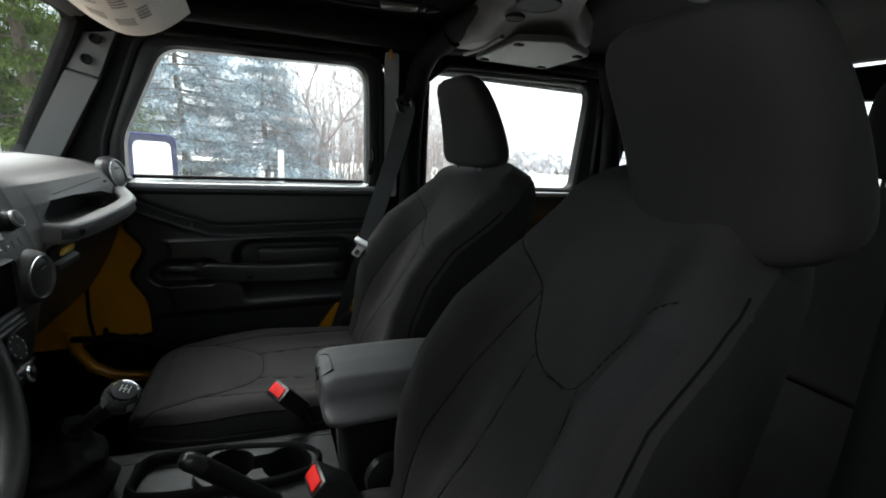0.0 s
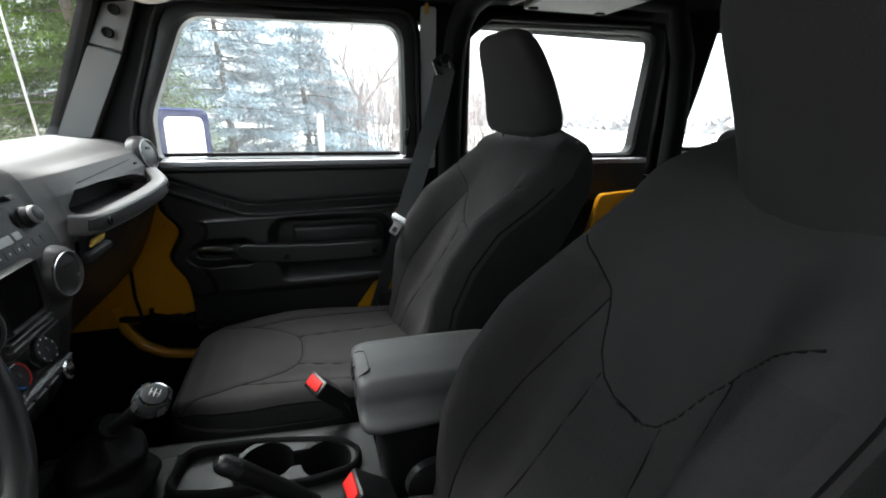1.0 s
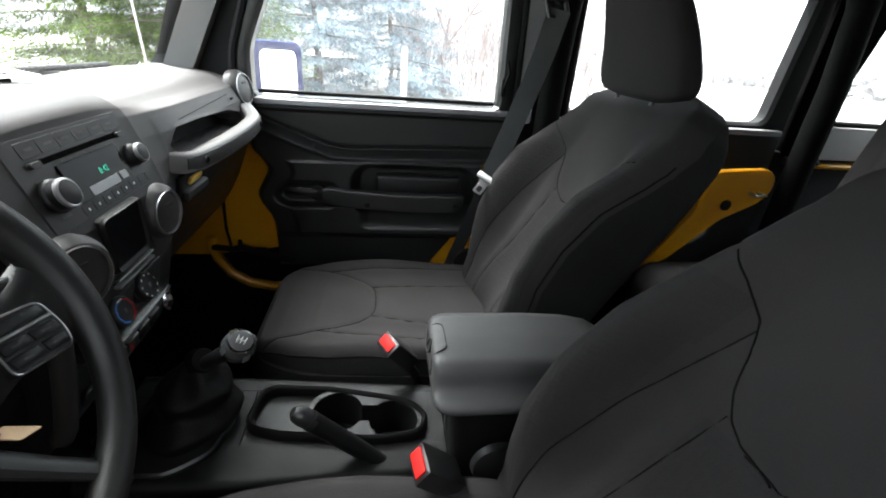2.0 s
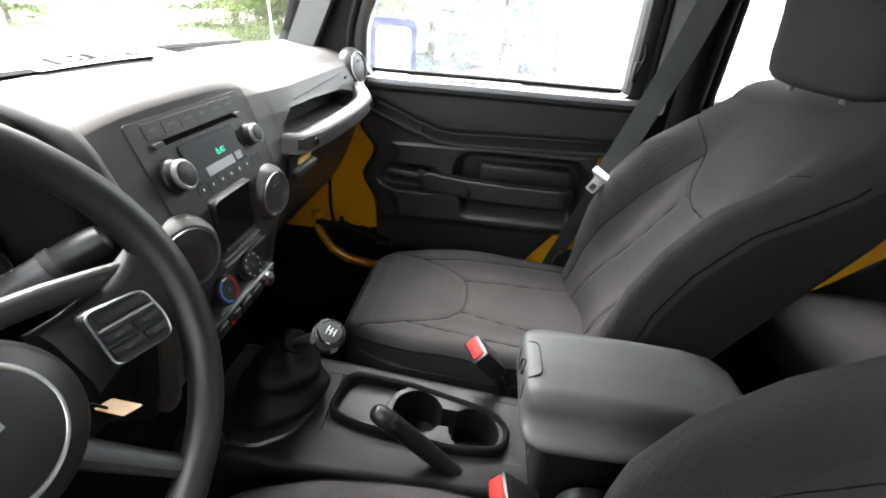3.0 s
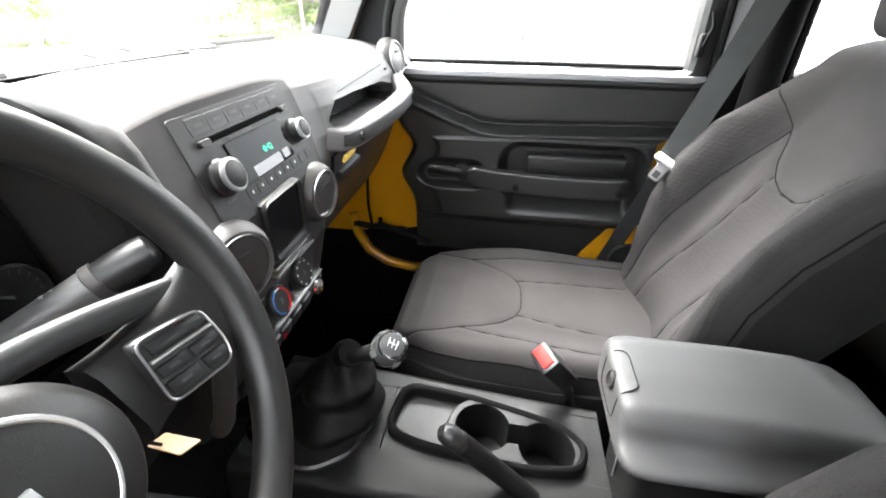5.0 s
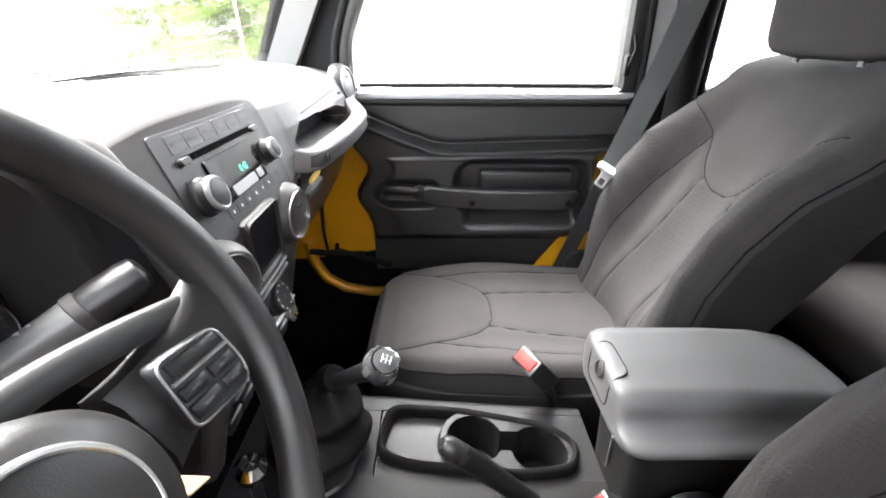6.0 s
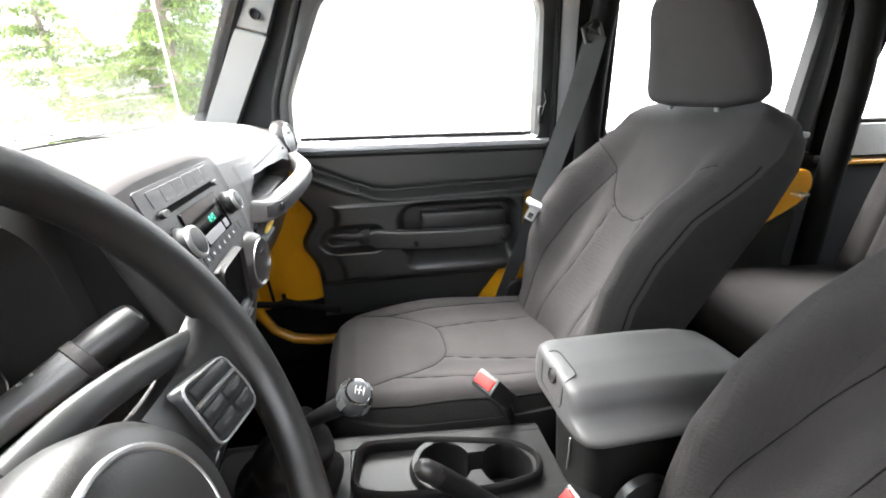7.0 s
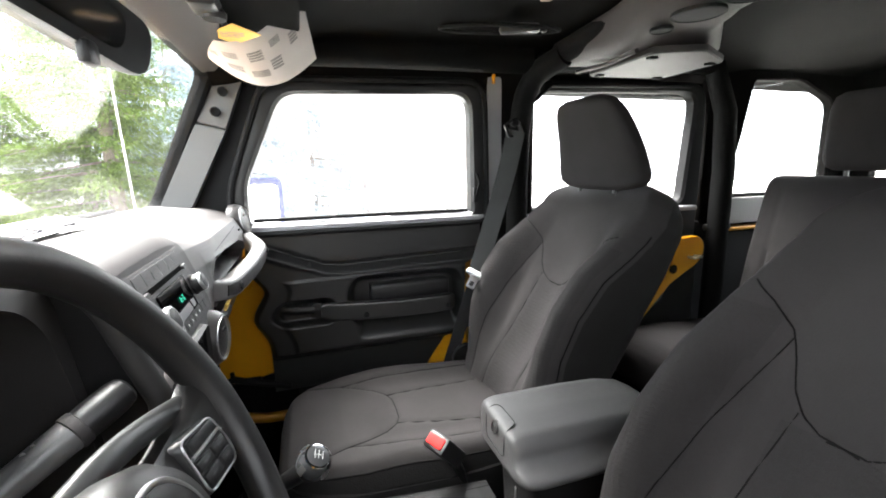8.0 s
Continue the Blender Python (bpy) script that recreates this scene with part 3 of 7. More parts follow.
grid(g, panel_at, XS, ZS)
k0 = len(g.v)
loop = [i for i in range(XS)] + [XS * j + XS - 1 for j in range(1, ZS)] + [XS * (ZS - 1) + i for i in range(XS - 2, -1, -1)] + [XS * j for j in range(ZS - 2, 0, -1)]
back = [(g.v[i][0], 0.727, g.v[i][2]) for i in loop]
g.v += back
n = len(loop)
g.f += [(loop[i], loop[(i + 1) % n], k0 + (i + 1) % n, k0 + i) for i in range(n)]
part("door_panel", g, PANEL, fdoor, "black grained door panel", 60)
g = Geo()
box(g, (0.13, 0.752, 0.92), (0.60, 0.030, 0.62), 0.01)
part("door_shell", g, RUBBER, fdoor, "black inner shell of the door")
g = Geo()
ring_frame(g, FRONT_OUT, WIN_FRONT_IN, lambda x, z, d: (x, 0.702 + d, z), 0.048, 120, 0.010)
part("window_frame", g, BLACK, fdoor, "black window frame")
g = Geo()
box(g, (0.215, 0.722, 1.2555), (0.735, 0.055, 0.018), 0.006)
part("window_sill", g, SILLGREY, fdoor, "smooth grey window sill")
g = Geo()
tube(g, [(-0.145, 0.735, 1.278), (0.2, 0.735, 1.279), (0.53, 0.735, 1.278)], 0.006, 8)
part("glass_seal", g, RUBBER, fdoor)
g = Geo()
tube(g, [(p[0], 0.697, p[1]) for p in resample(FRONT_OUT, 90)], 0.009, 8, closed=True)
part("weather_strip", g, RUBBER, fdoor, "black rubber weather strip")
g = Geo()
plate(g, WIN_FRONT_IN, lambda x, z, d: (x, 0.748 + d, z), 0.004, 0.001)
pn = part("door_glass", g, DUSTY, fdoor, "raised clear door glass, dusty with dried drops")
pn.visible_shadow = False
# pull bar with two screws, latch lever and its bezel
g = Geo()
rings = []
for k, p in enumerate(spline([(0.025, 0.668, 0.998), (0.08, 0.660, 0.994), (0.20, 0.652, 0.989), (0.30, 0.650, 0.987), (0.41, 0.652, 0.987), (0.452, 0.664, 0.988)], 40)):
    e = min(1.0, 0.70 + 0.30 * min(k, 39 - k) / 3)
    rings.append([(p[0], p[1] + 0.015 * math.copysign(abs(math.cos(a)) ** 0.28, math.cos(a)), p[2] + 0.0275 * e * math.copysign(abs(math.sin(a)) ** 0.28, math.sin(a)))
                  for a in (2 * math.pi * j / 28 for j in range(28))])
loft(g, rings)
part("pull_bar", g, PANEL, fdoor, "black moulded pull bar", 22)
for sx in (0.157, 0.423):
    g = Geo()
    lathe(g, [(0.0085, 0.0), (0.0085, 0.003), (0.006, 0.004), (0.005, 0.0005), (0, 0.0005)], pose(sx, 0.634, 0.982, 90, 0, 0), 16, False)
    part("bar_screw", g, RUBBER, fdoor)
g = Geo()
box(g, (0.312, 0.705, 1.030), (0.262, 0.056, 0.062), 0.010, (0, 0, 0), 3)
part("switch_block", g, BLACK, fdoor, "black plain insert above the pull bar")
g = Geo()
lathe(g, [(0.026, 0.0), (0.027, 0.012), (0.024, 0.020), (0.0, 0.022)], pose(0.012, 0.690, 1.000, 90, 0, 0), 24)
tube(g, [(0.005, 0.672, 1.003), (-0.035, 0.668, 1.006), (-0.085, 0.675, 1.008)], [0.012, 0.013, 0.009], 12, flat=0.6, up=(0, 1, 0))
part("latch_lever", g, BLACK, fdoor, "black inside latch lever")
g = Geo()
box(g, (0.545, 0.70, 1.33), (0.016, 0.02, 0.05), 0.005)
tube(g, [(0.545, 0.69, 1.33), (0.555, 0.685, 1.37), (0.548, 0.69, 1.40)], 0.004, 8)
part("lock_rod", g, RUBBER, fdoor, "door lock rod and clip")

rdoor = thing("rear_door", (1.0, 0.66, 0.75), "closed rear passenger door with a black inner panel", "car door")
g = Geo()
ro = rounded([(0.665, 1.235), (0.665, 1.70), (1.455, 1.712), (1.455, 1.235)], [0.02, 0.09, 0.08, 0.03])
ring_frame(g, ro, WIN_REAR_IN, lambda x, z, d: (x, side_y(x) - 0.015 + d, z), 0.045, 110, 0.010)
part("window_frame", g, RUBBER, rdoor)
g = Geo()
box(g, (1.06, 0.655, 1.254), (0.74, 0.06, 0.018), 0.006, (0, 0, -1.0))
part("window_sill", g, SILLGREY, rdoor, "smooth grey window sill")
g = Geo()


def rpanel(u, v):
    x, z = 0.68 + 0.77 * u, 0.70 + 0.545 * v
    return x, side_y(x) - 0.012 - 0.02 * (1 - smooth(1.12, 1.14, z)) + 0.03 * round_box(x, z, 1.05, 0.98, 0.24, 0.09, 0.05, 0.012), z


grid(g, rpanel, 70, 50)
part("door_panel", g, PANEL, rdoor, "black grained door panel", 60)
g = Geo()
box(g, (1.07, 0.70, 0.92), (0.80, 0.035, 0.62), 0.01)
part("door_shell", g, RUBBER, rdoor, "black inner shell of the door")
g = Geo()
plate(g, WIN_REAR_IN, lambda x, z, d: (x, side_y(x) + 0.028 + d, z), 0.004, 0.001)
pn = part("door_glass", g, DUSTY, rdoor, "raised clear rear door glass")
pn.visible_shadow = False
g = Geo()
tube(g, [(0.72, 0.645, 1.245), (0.72, 0.645, 1.62), (0.79, 0.642, 1.678), (1.36, 0.632, 1.695)], 0.008, 8)
part("weather_strip", g, RUBBER, rdoor)

# left rear door, closed behind the driver
ldoor = thing("rear_door", (1.0, -0.66, 0.75), "closed rear door behind the driver's seat", "car door")
g = Geo()
ring_frame(g, ro, WIN_REAR_IN, lambda x, z, d: (x, -(side_y(x) - 0.015 + d), z), 0.06, 110, 0.010)
part("window_frame", g, BLACK, ldoor)
g = Geo()
box(g, (1.06, -0.67, 0.96), (0.78, 0.06, 0.56), 0.02)
part("door_panel", g, PANEL, ldoor)
g = Geo()
plate(g, WIN_REAR_IN, lambda x, z, d: (x, -(side_y(x) + 0.028 + d), z), 0.004, 0.001)
pn = part("door_glass", g, GLASS, ldoor)
pn.visible_shadow = False


# ---- padded sport bars and the sound bar ----
bars = thing("sport_bar", (0.7, 0, 0.7), "black padded sport bar frame under the roof", "roll bar")
for s in (1, -1):
    for nm, pts, r in (("side_bar", [(-0.12, s * 0.645, 1.725), (0.0, s * 0.625, 1.735), (0.3, s * 0.615, 1.738), (0.68, s * 0.60, 1.738)], 0.040),
                       ("hoop_upright", spline([(0.672, s * 0.64, 0.70), (0.672, s * 0.645, 1.20), (0.675, s * 0.635, 1.55), (0.695, s * 0.60, 1.68), (0.74, s * 0.50, 1.735)], 24), 0.034),
                       ("rear_side_bar", [(0.72, s * 0.60, 1.738), (1.2, s * 0.595, 1.765), (1.40, s * 0.58, 1.755), (1.455, s * 0.565, 1.60), (1.475, s * 0.565, 1.40), (1.48, s * 0.565, 0.80)], 0.036)):
        g = Geo()
        tube(g, pts, r, 18)
        part(nm, g, PADDING, bars)
g = Geo()
tube(g, [(0.74, -0.52, 1.742), (0.76, -0.40, 1.762), (0.76, 0, 1.765), (0.76, 0.40, 1.762), (0.74, 0.52, 1.742)], 0.032, 18)
part("cross_bar", g, PADDING, bars)

sbar = thing("sound_bar", (0.8, 0, 1.70), "grey moulded overhead sound bar with round speakers", "sound bar")
g = Geo()
rings = []
for k in range(41):
    y = -0.54 + 1.08 * k / 40
    a = abs(y)
    low = 1.712 - 0.006 * math.exp(-((a - 0.10) / 0.06) ** 2) - 0.022 * math.exp(-((a - 0.30) / 0.11) ** 2)
    x0 = interp(a, [0, 0.06, 0.16, 0.30, 0.42, 0.54], [0.705, 0.695, 0.69, 0.725, 0.74, 0.74])
    x1 = interp(a, [0, 0.06, 0.16, 0.30, 0.46, 0.54], [0.86, 0.87, 0.93, 1.09, 1.08, 0.92])
    prof = rounded([(x0, 1.79), (x0 + 0.005, low + 0.02), (x0 + 0.03, low), (x1 - 0.04, low + 0.005), (x1, low + 0.03), (x1, 1.79)], 0.015, 3)
    rings.append([(p[0], y, p[1]) for p in prof])
loft(g, rings)
part("moulding", g, BARGREY, sbar, "", 40)
for s in (1, -1):
    g = Geo()
    lathe(g, [(0.048, 0.004), (0.048, -0.002), (0.043, -0.003), (0.042, -0.0015), (0.0, -0.0015)], pose(0.740, s * 0.055, 1.7045, 0, 0, 0), 36, False)
    part("speaker_grille", g, RUBBER, sbar, "round black speaker grille")
    g = Geo()
    lathe(g, [(0.023, 0.004), (0.023, -0.002), (0.020, -0.003), (0.019, -0.0015), (0.0, -0.0015)], pose(0.738, s * 0.142, 1.6995, 0, 0, 0), 24, False)
    part("dome_button", g, RUBBER, sbar, "small round black recess")
    g = Geo()
    poly = rounded([(0.795, s * 0.22), (0.815, s * 0.49), (1.06, s * 0.47), (1.05, s * 0.25), (0.90, s * 0.170)], 0.015, 3)
    plate(g, poly, lambda a, b, d: (a, b, 1.676 + d), 0.016, 0.004)
    cover = part("speaker_cover", g, BARGREY, sbar, "flat grey screwed cover")
    for px, py in ((0.832, 0.46), (0.820, 0.25), (1.03, 0.45), (1.02, 0.265)):
        g = Geo()
        box(g, (px, s * py, 1.675), (0.024, 0.018, 0.008), 0.003)
        part("clip", g, RUBBER, cover)
    g = Geo()
    tube(g, [(0.785, s * 0.50, 1.690), (0.775, s * 0.36, 1.680), (0.765, s * 0.24, 1.685)], 0.006, 8)
    part("hinge_rod", g, BARGREY, cover)

def roof_latch(at, turn):
    """A flat wire loop with a lever that clamps a removable roof panel."""
    la = thing("roof_latch", at, "black roof panel latch with a wire loop", "latch")
    m = pose(*at, 0, 0, turn)
    g = Geo()
    loop = [(0.15 * math.cos(a), 0.035 * math.sin(a), -0.012 - 0.006 * math.cos(a)) for a in (2 * math.pi * k / 40 for k in range(40))]
    tube(g, [tuple(m @ Vector(p)) for p in loop], 0.005, 8, closed=True)
    part("wire_loop", g, RUBBER, la)
    g, g0 = Geo(), Geo()
    box(g0, (0.05, 0, -0.012), (0.10, 0.032, 0.022), 0.008)
    part("lever", g.add(g0.v, g0.f, m), BLACK, la, "black plastic lever")
    g, g0 = Geo(), Geo()
    lathe(g0, [(0.008, -0.006), (0.008, 0.0), (0.005, 0.002)], pose(0.11, 0.0, -0.020, 180, 0, 0), 14)
    part("latch_bolt", g.add(g0.v, g0.f, m), BLACK, la)
    return la


roof_latch((0.50, 0.425, 1.775), -20)
strap_tab = thing("roof_strap", (0.53, 0.24, 1.78), "tan webbing tab hanging at the roof panel joint", "strap")
g = Geo()
box(g, (0.53, 0.235, 1.778), (0.022, 0.085, 0.006), 0.002, (8, 0, -12))
part("webbing", g, TAN, strap_tab)

# sun visor with papers
visor = thing("sun_visor", (-0.08, 0.40, 1.70), "dark sun visor folded up against the roof", "sun visor")
g = Geo()
box(g, (-0.055, 0.40, 1.738), (0.15, 0.40, 0.016), 0.007, (0, -4, 0), 3)
part("visor_board", g, LINER, visor)
g = Geo()
tube(g, [(-0.12, 0.62, 1.70), (-0.125, 0.60, 1.71), (-0.125, 0.20, 1.715)], 0.006, 10)
part("pivot_rod", g, BARGREY, visor)
g = Geo()
box(g, (-0.13, 0.20, 1.695), (0.045, 0.07, 0.03), 0.010)
lathe(g, [(0.018, 0), (0.02, 0.01), (0.012, 0.02)], pose(-0.12, 0.22, 1.675, 0, 0, 0), 20)
part("visor_clip", g, BLACK, visor)
DOC = thing("paper_sheet", (-0.04, 0.5, 1.64), "curled white printed sheet hanging from the sun visor", "paper")


def sheet_at(a, b, d):
    """a along the sheet, 0..1; b across it, 0..1: a strip that sags between its two ends."""
    x = -0.180 + 0.235 * a - 0.030 * b
    low = 1.690 - 0.070 * math.sin(math.pi * min(1.0, 0.06 + 0.88 * a)) + 0.015 * a * a
    wide = 0.035 + 0.085 * a
    return x, 0.525 - 0.10 * b - d * 0.8, low + wide * b - d * 0.6


g = Geo()
grid(g, lambda u, v: sheet_at(u, v, 0.0), 30, 10)
grid(g, lambda u, v: sheet_at(u, v, -0.0008), 30, 10)
part("sheet", g, PAPER, DOC)
g = Geo()
rnd = random.Random(4)
for a, b, w, h in ((0.22, 0.30, 0.14, 0.16), (0.24, 0.62, 0.12, 0.14), (0.42, 0.22, 0.16, 0.14), (0.45, 0.55, 0.13, 0.2), (0.62, 0.30, 0.10, 0.2), (0.66, 0.68, 0.09, 0.12), (0.82, 0.5, 0.07, 0.18), (0.12, 0.55, 0.06, 0.12)):
    for k in range(4):
        g.add([sheet_at(a + i * w, b + h * (k + j * 0.7) / 4, 0.0018) for i, j in ((0, 0), (0.33, 0), (0.66, 0), (1, 0), (1, 1), (0.66, 1), (0.33, 1), (0, 1))],
              [(0, 1, 6, 7), (1, 2, 5, 6), (2, 3, 4, 5)])
part("print_blocks", g, INK, DOC, "grey printed blocks and lines")
TAG = thing("warning_label", (-0.10, 0.42, 1.69), "yellow warning label on the sun visor", "label")
g = Geo()
box(g, (-0.110, 0.390, 1.699), (0.060, 0.100, 0.002), 0.0008, (0, 8, 35))
part("card", g, LABEL_YELLOW, TAG)
g = Geo()
text_bars(g, lambda a, b, d: (-0.135 + a, 0.360 + b, 1.6955 + 0.0005), 0.0, 0.04, 0.045, 4, 0.010, 0.005)
part("print_bars", g, INK, TAG)

# rear-view mirror
rvm = thing("rear_view_mirror", (-0.22, 0.02, 1.60), "black rear-view mirror on a short stalk at the windscreen", "mirror")
RVM = pose(-0.195, -0.180, 1.588, -13, 0, -22)
g = Geo()
out = rounded([(-0.125, -0.035), (0.125, -0.038), (0.132, 0.024), (-0.130, 0.032)], 0.025, 6)
loft(g, [[tuple(RVM @ Vector((x, p[0] * k, p[1] * k))) for p in out] for x, k in ((-0.035, 0.55), (-0.022, 0.9), (-0.004, 1.0), (0.003, 0.985))])
part("housing", g, BLACK, rvm)
g = Geo()
inn = [(p[0] * 0.80 - 0.012, p[1] * 0.66) for p in out]
loft(g, [[tuple(RVM @ Vector((x, p[0], p[1]))) for p in inn] for x in (0.0025, 0.0045)])
part("mirror_glass", g, MIRROR, rvm)
g = Geo()
tube(g, [tuple(RVM @ Vector((-0.03, 0, 0.0))), (-0.225, -0.06, 1.60), (-0.215, -0.02, 1.655)], [0.010, 0.009, 0.012], 10)
box(g, (-0.214, -0.015, 1.665), (0.02, 0.04, 0.04), 0.006, (0, 25, 0))
part("stalk", g, BLACK, rvm)
g = Geo()
box(g, tuple(RVM @ Vector((0.0, 0.055, -0.040))), (0.012, 0.024, 0.022), 0.004)
part("night_lever", g, BLACK, rvm)

# outside mirror
osm = thing("door_mirror", (-0.06, 0.85, 1.27), "black outside door mirror seen through the passenger window", "mirror")
OM = pose(-0.128, 0.925, 1.310, 0, 0, -35)
out = rounded([(-0.105, -0.105), (0.100, -0.105), (0.102, 0.090), (-0.100, 0.095)], 0.035, 6)
g = Geo()
loft(g, [[tuple(OM @ Vector((x, p[0] * k, p[1] * k))) for p in out] for x, k in ((-0.09, 0.5), (-0.07, 0.85), (-0.02, 1.0), (0.0, 1.0), (0.004, 0.96), (0.0035, 0.76), (-0.002, 0.74))])
part("housing", g, mat("dark_blue_mirror_shell", (0.006, 0.018, 0.13), 0.5, 0, 0.1, 9, spec=0.1), osm)
g = Geo()
inn = [(p[0] * 0.72, p[1] * 0.72) for p in out]
loft(g, [[tuple(OM @ Vector((x, p[0], p[1]))) for p in inn] for x in (0.001, 0.003)])
part("mirror_glass", g, MIRROR, osm)
g = Geo()
box(g, (-0.15, 0.82, 1.190), (0.06, 0.16, 0.04), 0.018)
part("mirror_arm", g, BLACK, osm)


# ---- dashboard ----
dash = thing("dashboard", (-0.35, 0, 0.9), "charcoal grained plastic dashboard across the car", "dashboard")


def dash_profile(y):
    """The section of the dashboard at y, from under the windscreen over the top and down the face."""
    c = math.exp(-((y - 0.01) / 0.14) ** 4)          # centre stack stands proud
    p = smooth(0.12, 0.29, y)                        # passenger face
    e = smooth(0.55, 0.70, abs(y))                   # rounded ends
    hump = 0.012 * c
    top = 1.338 + hump - 0.012 * e
    face = -0.205 + 0.035 * e
    return [(-0.62, 1.295), (-0.50, 1.318), (-0.38, 1.334), (-0.31, top + 0.001), (-0.262, top - 0.003), (-0.230, top - 0.012),
            (face + 0.001, top - 0.029), (-0.198 + 0.018 * p, 1.30), (-0.186 + 0.022 * p, 1.265), (-0.172 + 0.010 * p, 1.225),
            (-0.161 - 0.020 * p, 1.195), (-0.160 - 0.034 * p, 1.140), (-0.163 - 0.045 * p, 1.10), (-0.172 - 0.058 * p, 1.05),
            (-0.184 - 0.074 * p, 1.00), (-0.195 - 0.09 * p, 0.96), (-0.230 - 0.10 * p, 0.91), (-0.42, 0.85), (-0.62, 0.84)]


g = Geo()
HOLLOW = [(0.222, 1.240), (0.250, 1.262), (0.335, 1.262), (0.515, 1.252), (0.585, 1.238), (0.600, 1.222), (0.58, 1.208), (0.36, 1.214), (0.240, 1.226)]


def in_hollow(y, z, e):
    """1 inside the hollow over the grab handle, 0 outside, over a soft edge e."""
    inside, best, n = False, 9.0, len(HOLLOW)
    for k in range(n):
        (ax, ay), (bx, by) = HOLLOW[k], HOLLOW[(k + 1) % n]
        if (ay > z) != (by > z) and y < (bx - ax) * (z - ay) / (by - ay) + ax:
            inside = not inside
        dx, dy = bx - ax, by - ay
        t = min(1.0, max(0.0, ((y - ax) * dx + (z - ay) * dy) / (dx * dx + dy * dy)))
        best = min(best, math.hypot(y - ax - t * dx, z - ay - t * dy))
    return 1 - smooth(-e, e, -best if inside else best)


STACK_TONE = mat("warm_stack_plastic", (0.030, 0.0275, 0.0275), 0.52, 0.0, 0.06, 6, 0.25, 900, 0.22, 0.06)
rings = []
for y in [-0.150 + 0.35 * k / 40 for k in range(40)] + [0.200 + 0.43 * k / 190 for k in range(190)] + [0.63 + 0.08 * k / 12 for k in range(13)]:
    ring, pr = [], dash_profile(y)
    for p in resample(pr[:7], 28, False)[:-1] + resample(pr[6:12], 100, False)[:-1] + resample(pr[11:], 24, False):
        h = in_hollow(y, p[1], 0.0065) if p[0] > -0.22 and 1.18 < p[1] < 1.29 else 0.0
        lip = math.exp(-((in_hollow(y, p[1], 0.014) - 0.35) / 0.25) ** 2) if p[0] > -0.22 and 1.18 < p[1] < 1.29 and y > 0.2 else 0.0
        ring.append((p[0] - 0.055 * h + 0.003 * lip * (1 - h), y, p[1]))
    rings.append(ring)
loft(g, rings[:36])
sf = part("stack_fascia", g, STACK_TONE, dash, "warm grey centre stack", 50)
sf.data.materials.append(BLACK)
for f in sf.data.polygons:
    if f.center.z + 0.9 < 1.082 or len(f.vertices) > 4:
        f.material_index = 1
g = Geo()
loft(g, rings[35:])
# passenger face: stack plastic in a lighter tone for the light falling there
pf = part("passenger_face", g, mat("lightened_face_plastic", (0.075, 0.070, 0.069), 0.48, 0.0, 0.06, 6, 0.25, 900, 0.28, 0.06), dash, "grey passenger dashboard face, lightened for the light on it, hollow over the handle", 50)
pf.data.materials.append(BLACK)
# hollow faces turn black: the recess's shade is put into the colour
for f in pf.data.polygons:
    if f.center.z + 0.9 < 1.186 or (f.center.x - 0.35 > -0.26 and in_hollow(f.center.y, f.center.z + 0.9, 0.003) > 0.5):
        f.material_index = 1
# rolled edge of the centre stack beside the gauges
g = Geo()
tube(g, [(p[0] + 0.001, -0.151, p[1]) for p in resample(dash_profile(-0.15), 60, False) if p[1] > 0.93], 0.0125, 14)
part("stack_edge", g, DASH, dash)
g = Geo()
rings = []
for k in range(31):
    y = -0.71 + 0.556 * k / 30
    pr = [(-0.62, 1.295), (-0.50, 1.318), (-0.38, 1.334), (-0.33, 1.332), (-0.31, 1.32), (-0.305, 1.25), (-0.30, 1.12), (-0.24, 1.08), (-0.215, 1.04),
          (-0.23, 0.97), (-0.30, 0.92), (-0.45, 0.90), (-0.62, 0.90)]
    rings.append([(p[0], y, p[1]) for p in resample(rounded(pr, 0.02, 3), 60, False)])
loft(g, rings)
part("driver_side", g, RUBBER, dash, "black dashboard behind the steering wheel", 50)
# instrument hood: an arched cowl over the gauges
g = Geo()
hood_out = [(-0.145, 1.08), (-0.140, 1.20), (-0.150, 1.315), (-0.185, 1.352), (-0.25, 1.366), (-0.37, 1.372), (-0.49, 1.366), (-0.555, 1.352), (-0.59, 1.315), (-0.60, 1.20), (-0.595, 1.08)]
hood_in = [(-0.175, 1.08), (-0.170, 1.20), (-0.180, 1.290), (-0.205, 1.320), (-0.26, 1.336), (-0.37, 1.342), (-0.48, 1.336), (-0.535, 1.320), (-0.56, 1.290), (-0.57, 1.20), (-0.565, 1.08)]
o2, i2 = resample(rounded(hood_out, 0.02, 3)[3:-3], 70, False), resample(rounded(hood_in, 0.02, 3)[3:-3], 70, False)
rings = []
for loop, xs in ((o2, -0.42), (o2, -0.235), (o2, -0.222), (i2, -0.219), (i2, -0.235), (i2, -0.31)):
    rings.append([(xs + (0.012 if xs > -0.24 else 0.0) * (p[1] - 1.2) / 0.1 * -1.0, p[0], p[1]) for p in loop])
loft(g, rings, False, False)
part("instrument_hood", g, DASH, dash, "black hood over the gauges", 50)
g = Geo()
plate(g, rounded([(-0.450, -0.10), (-0.375, -0.10), (-0.375, 0.205), (-0.400, 0.235), (-0.450, 0.235)], 0.02, 4), lambda x, y, d: (x, y, 1.3385 + 0.12 * (x + 0.39) - d), 0.02, 0.001)
part("defroster_slot", g, SLOT, dash, "black defroster slot under the windscreen")
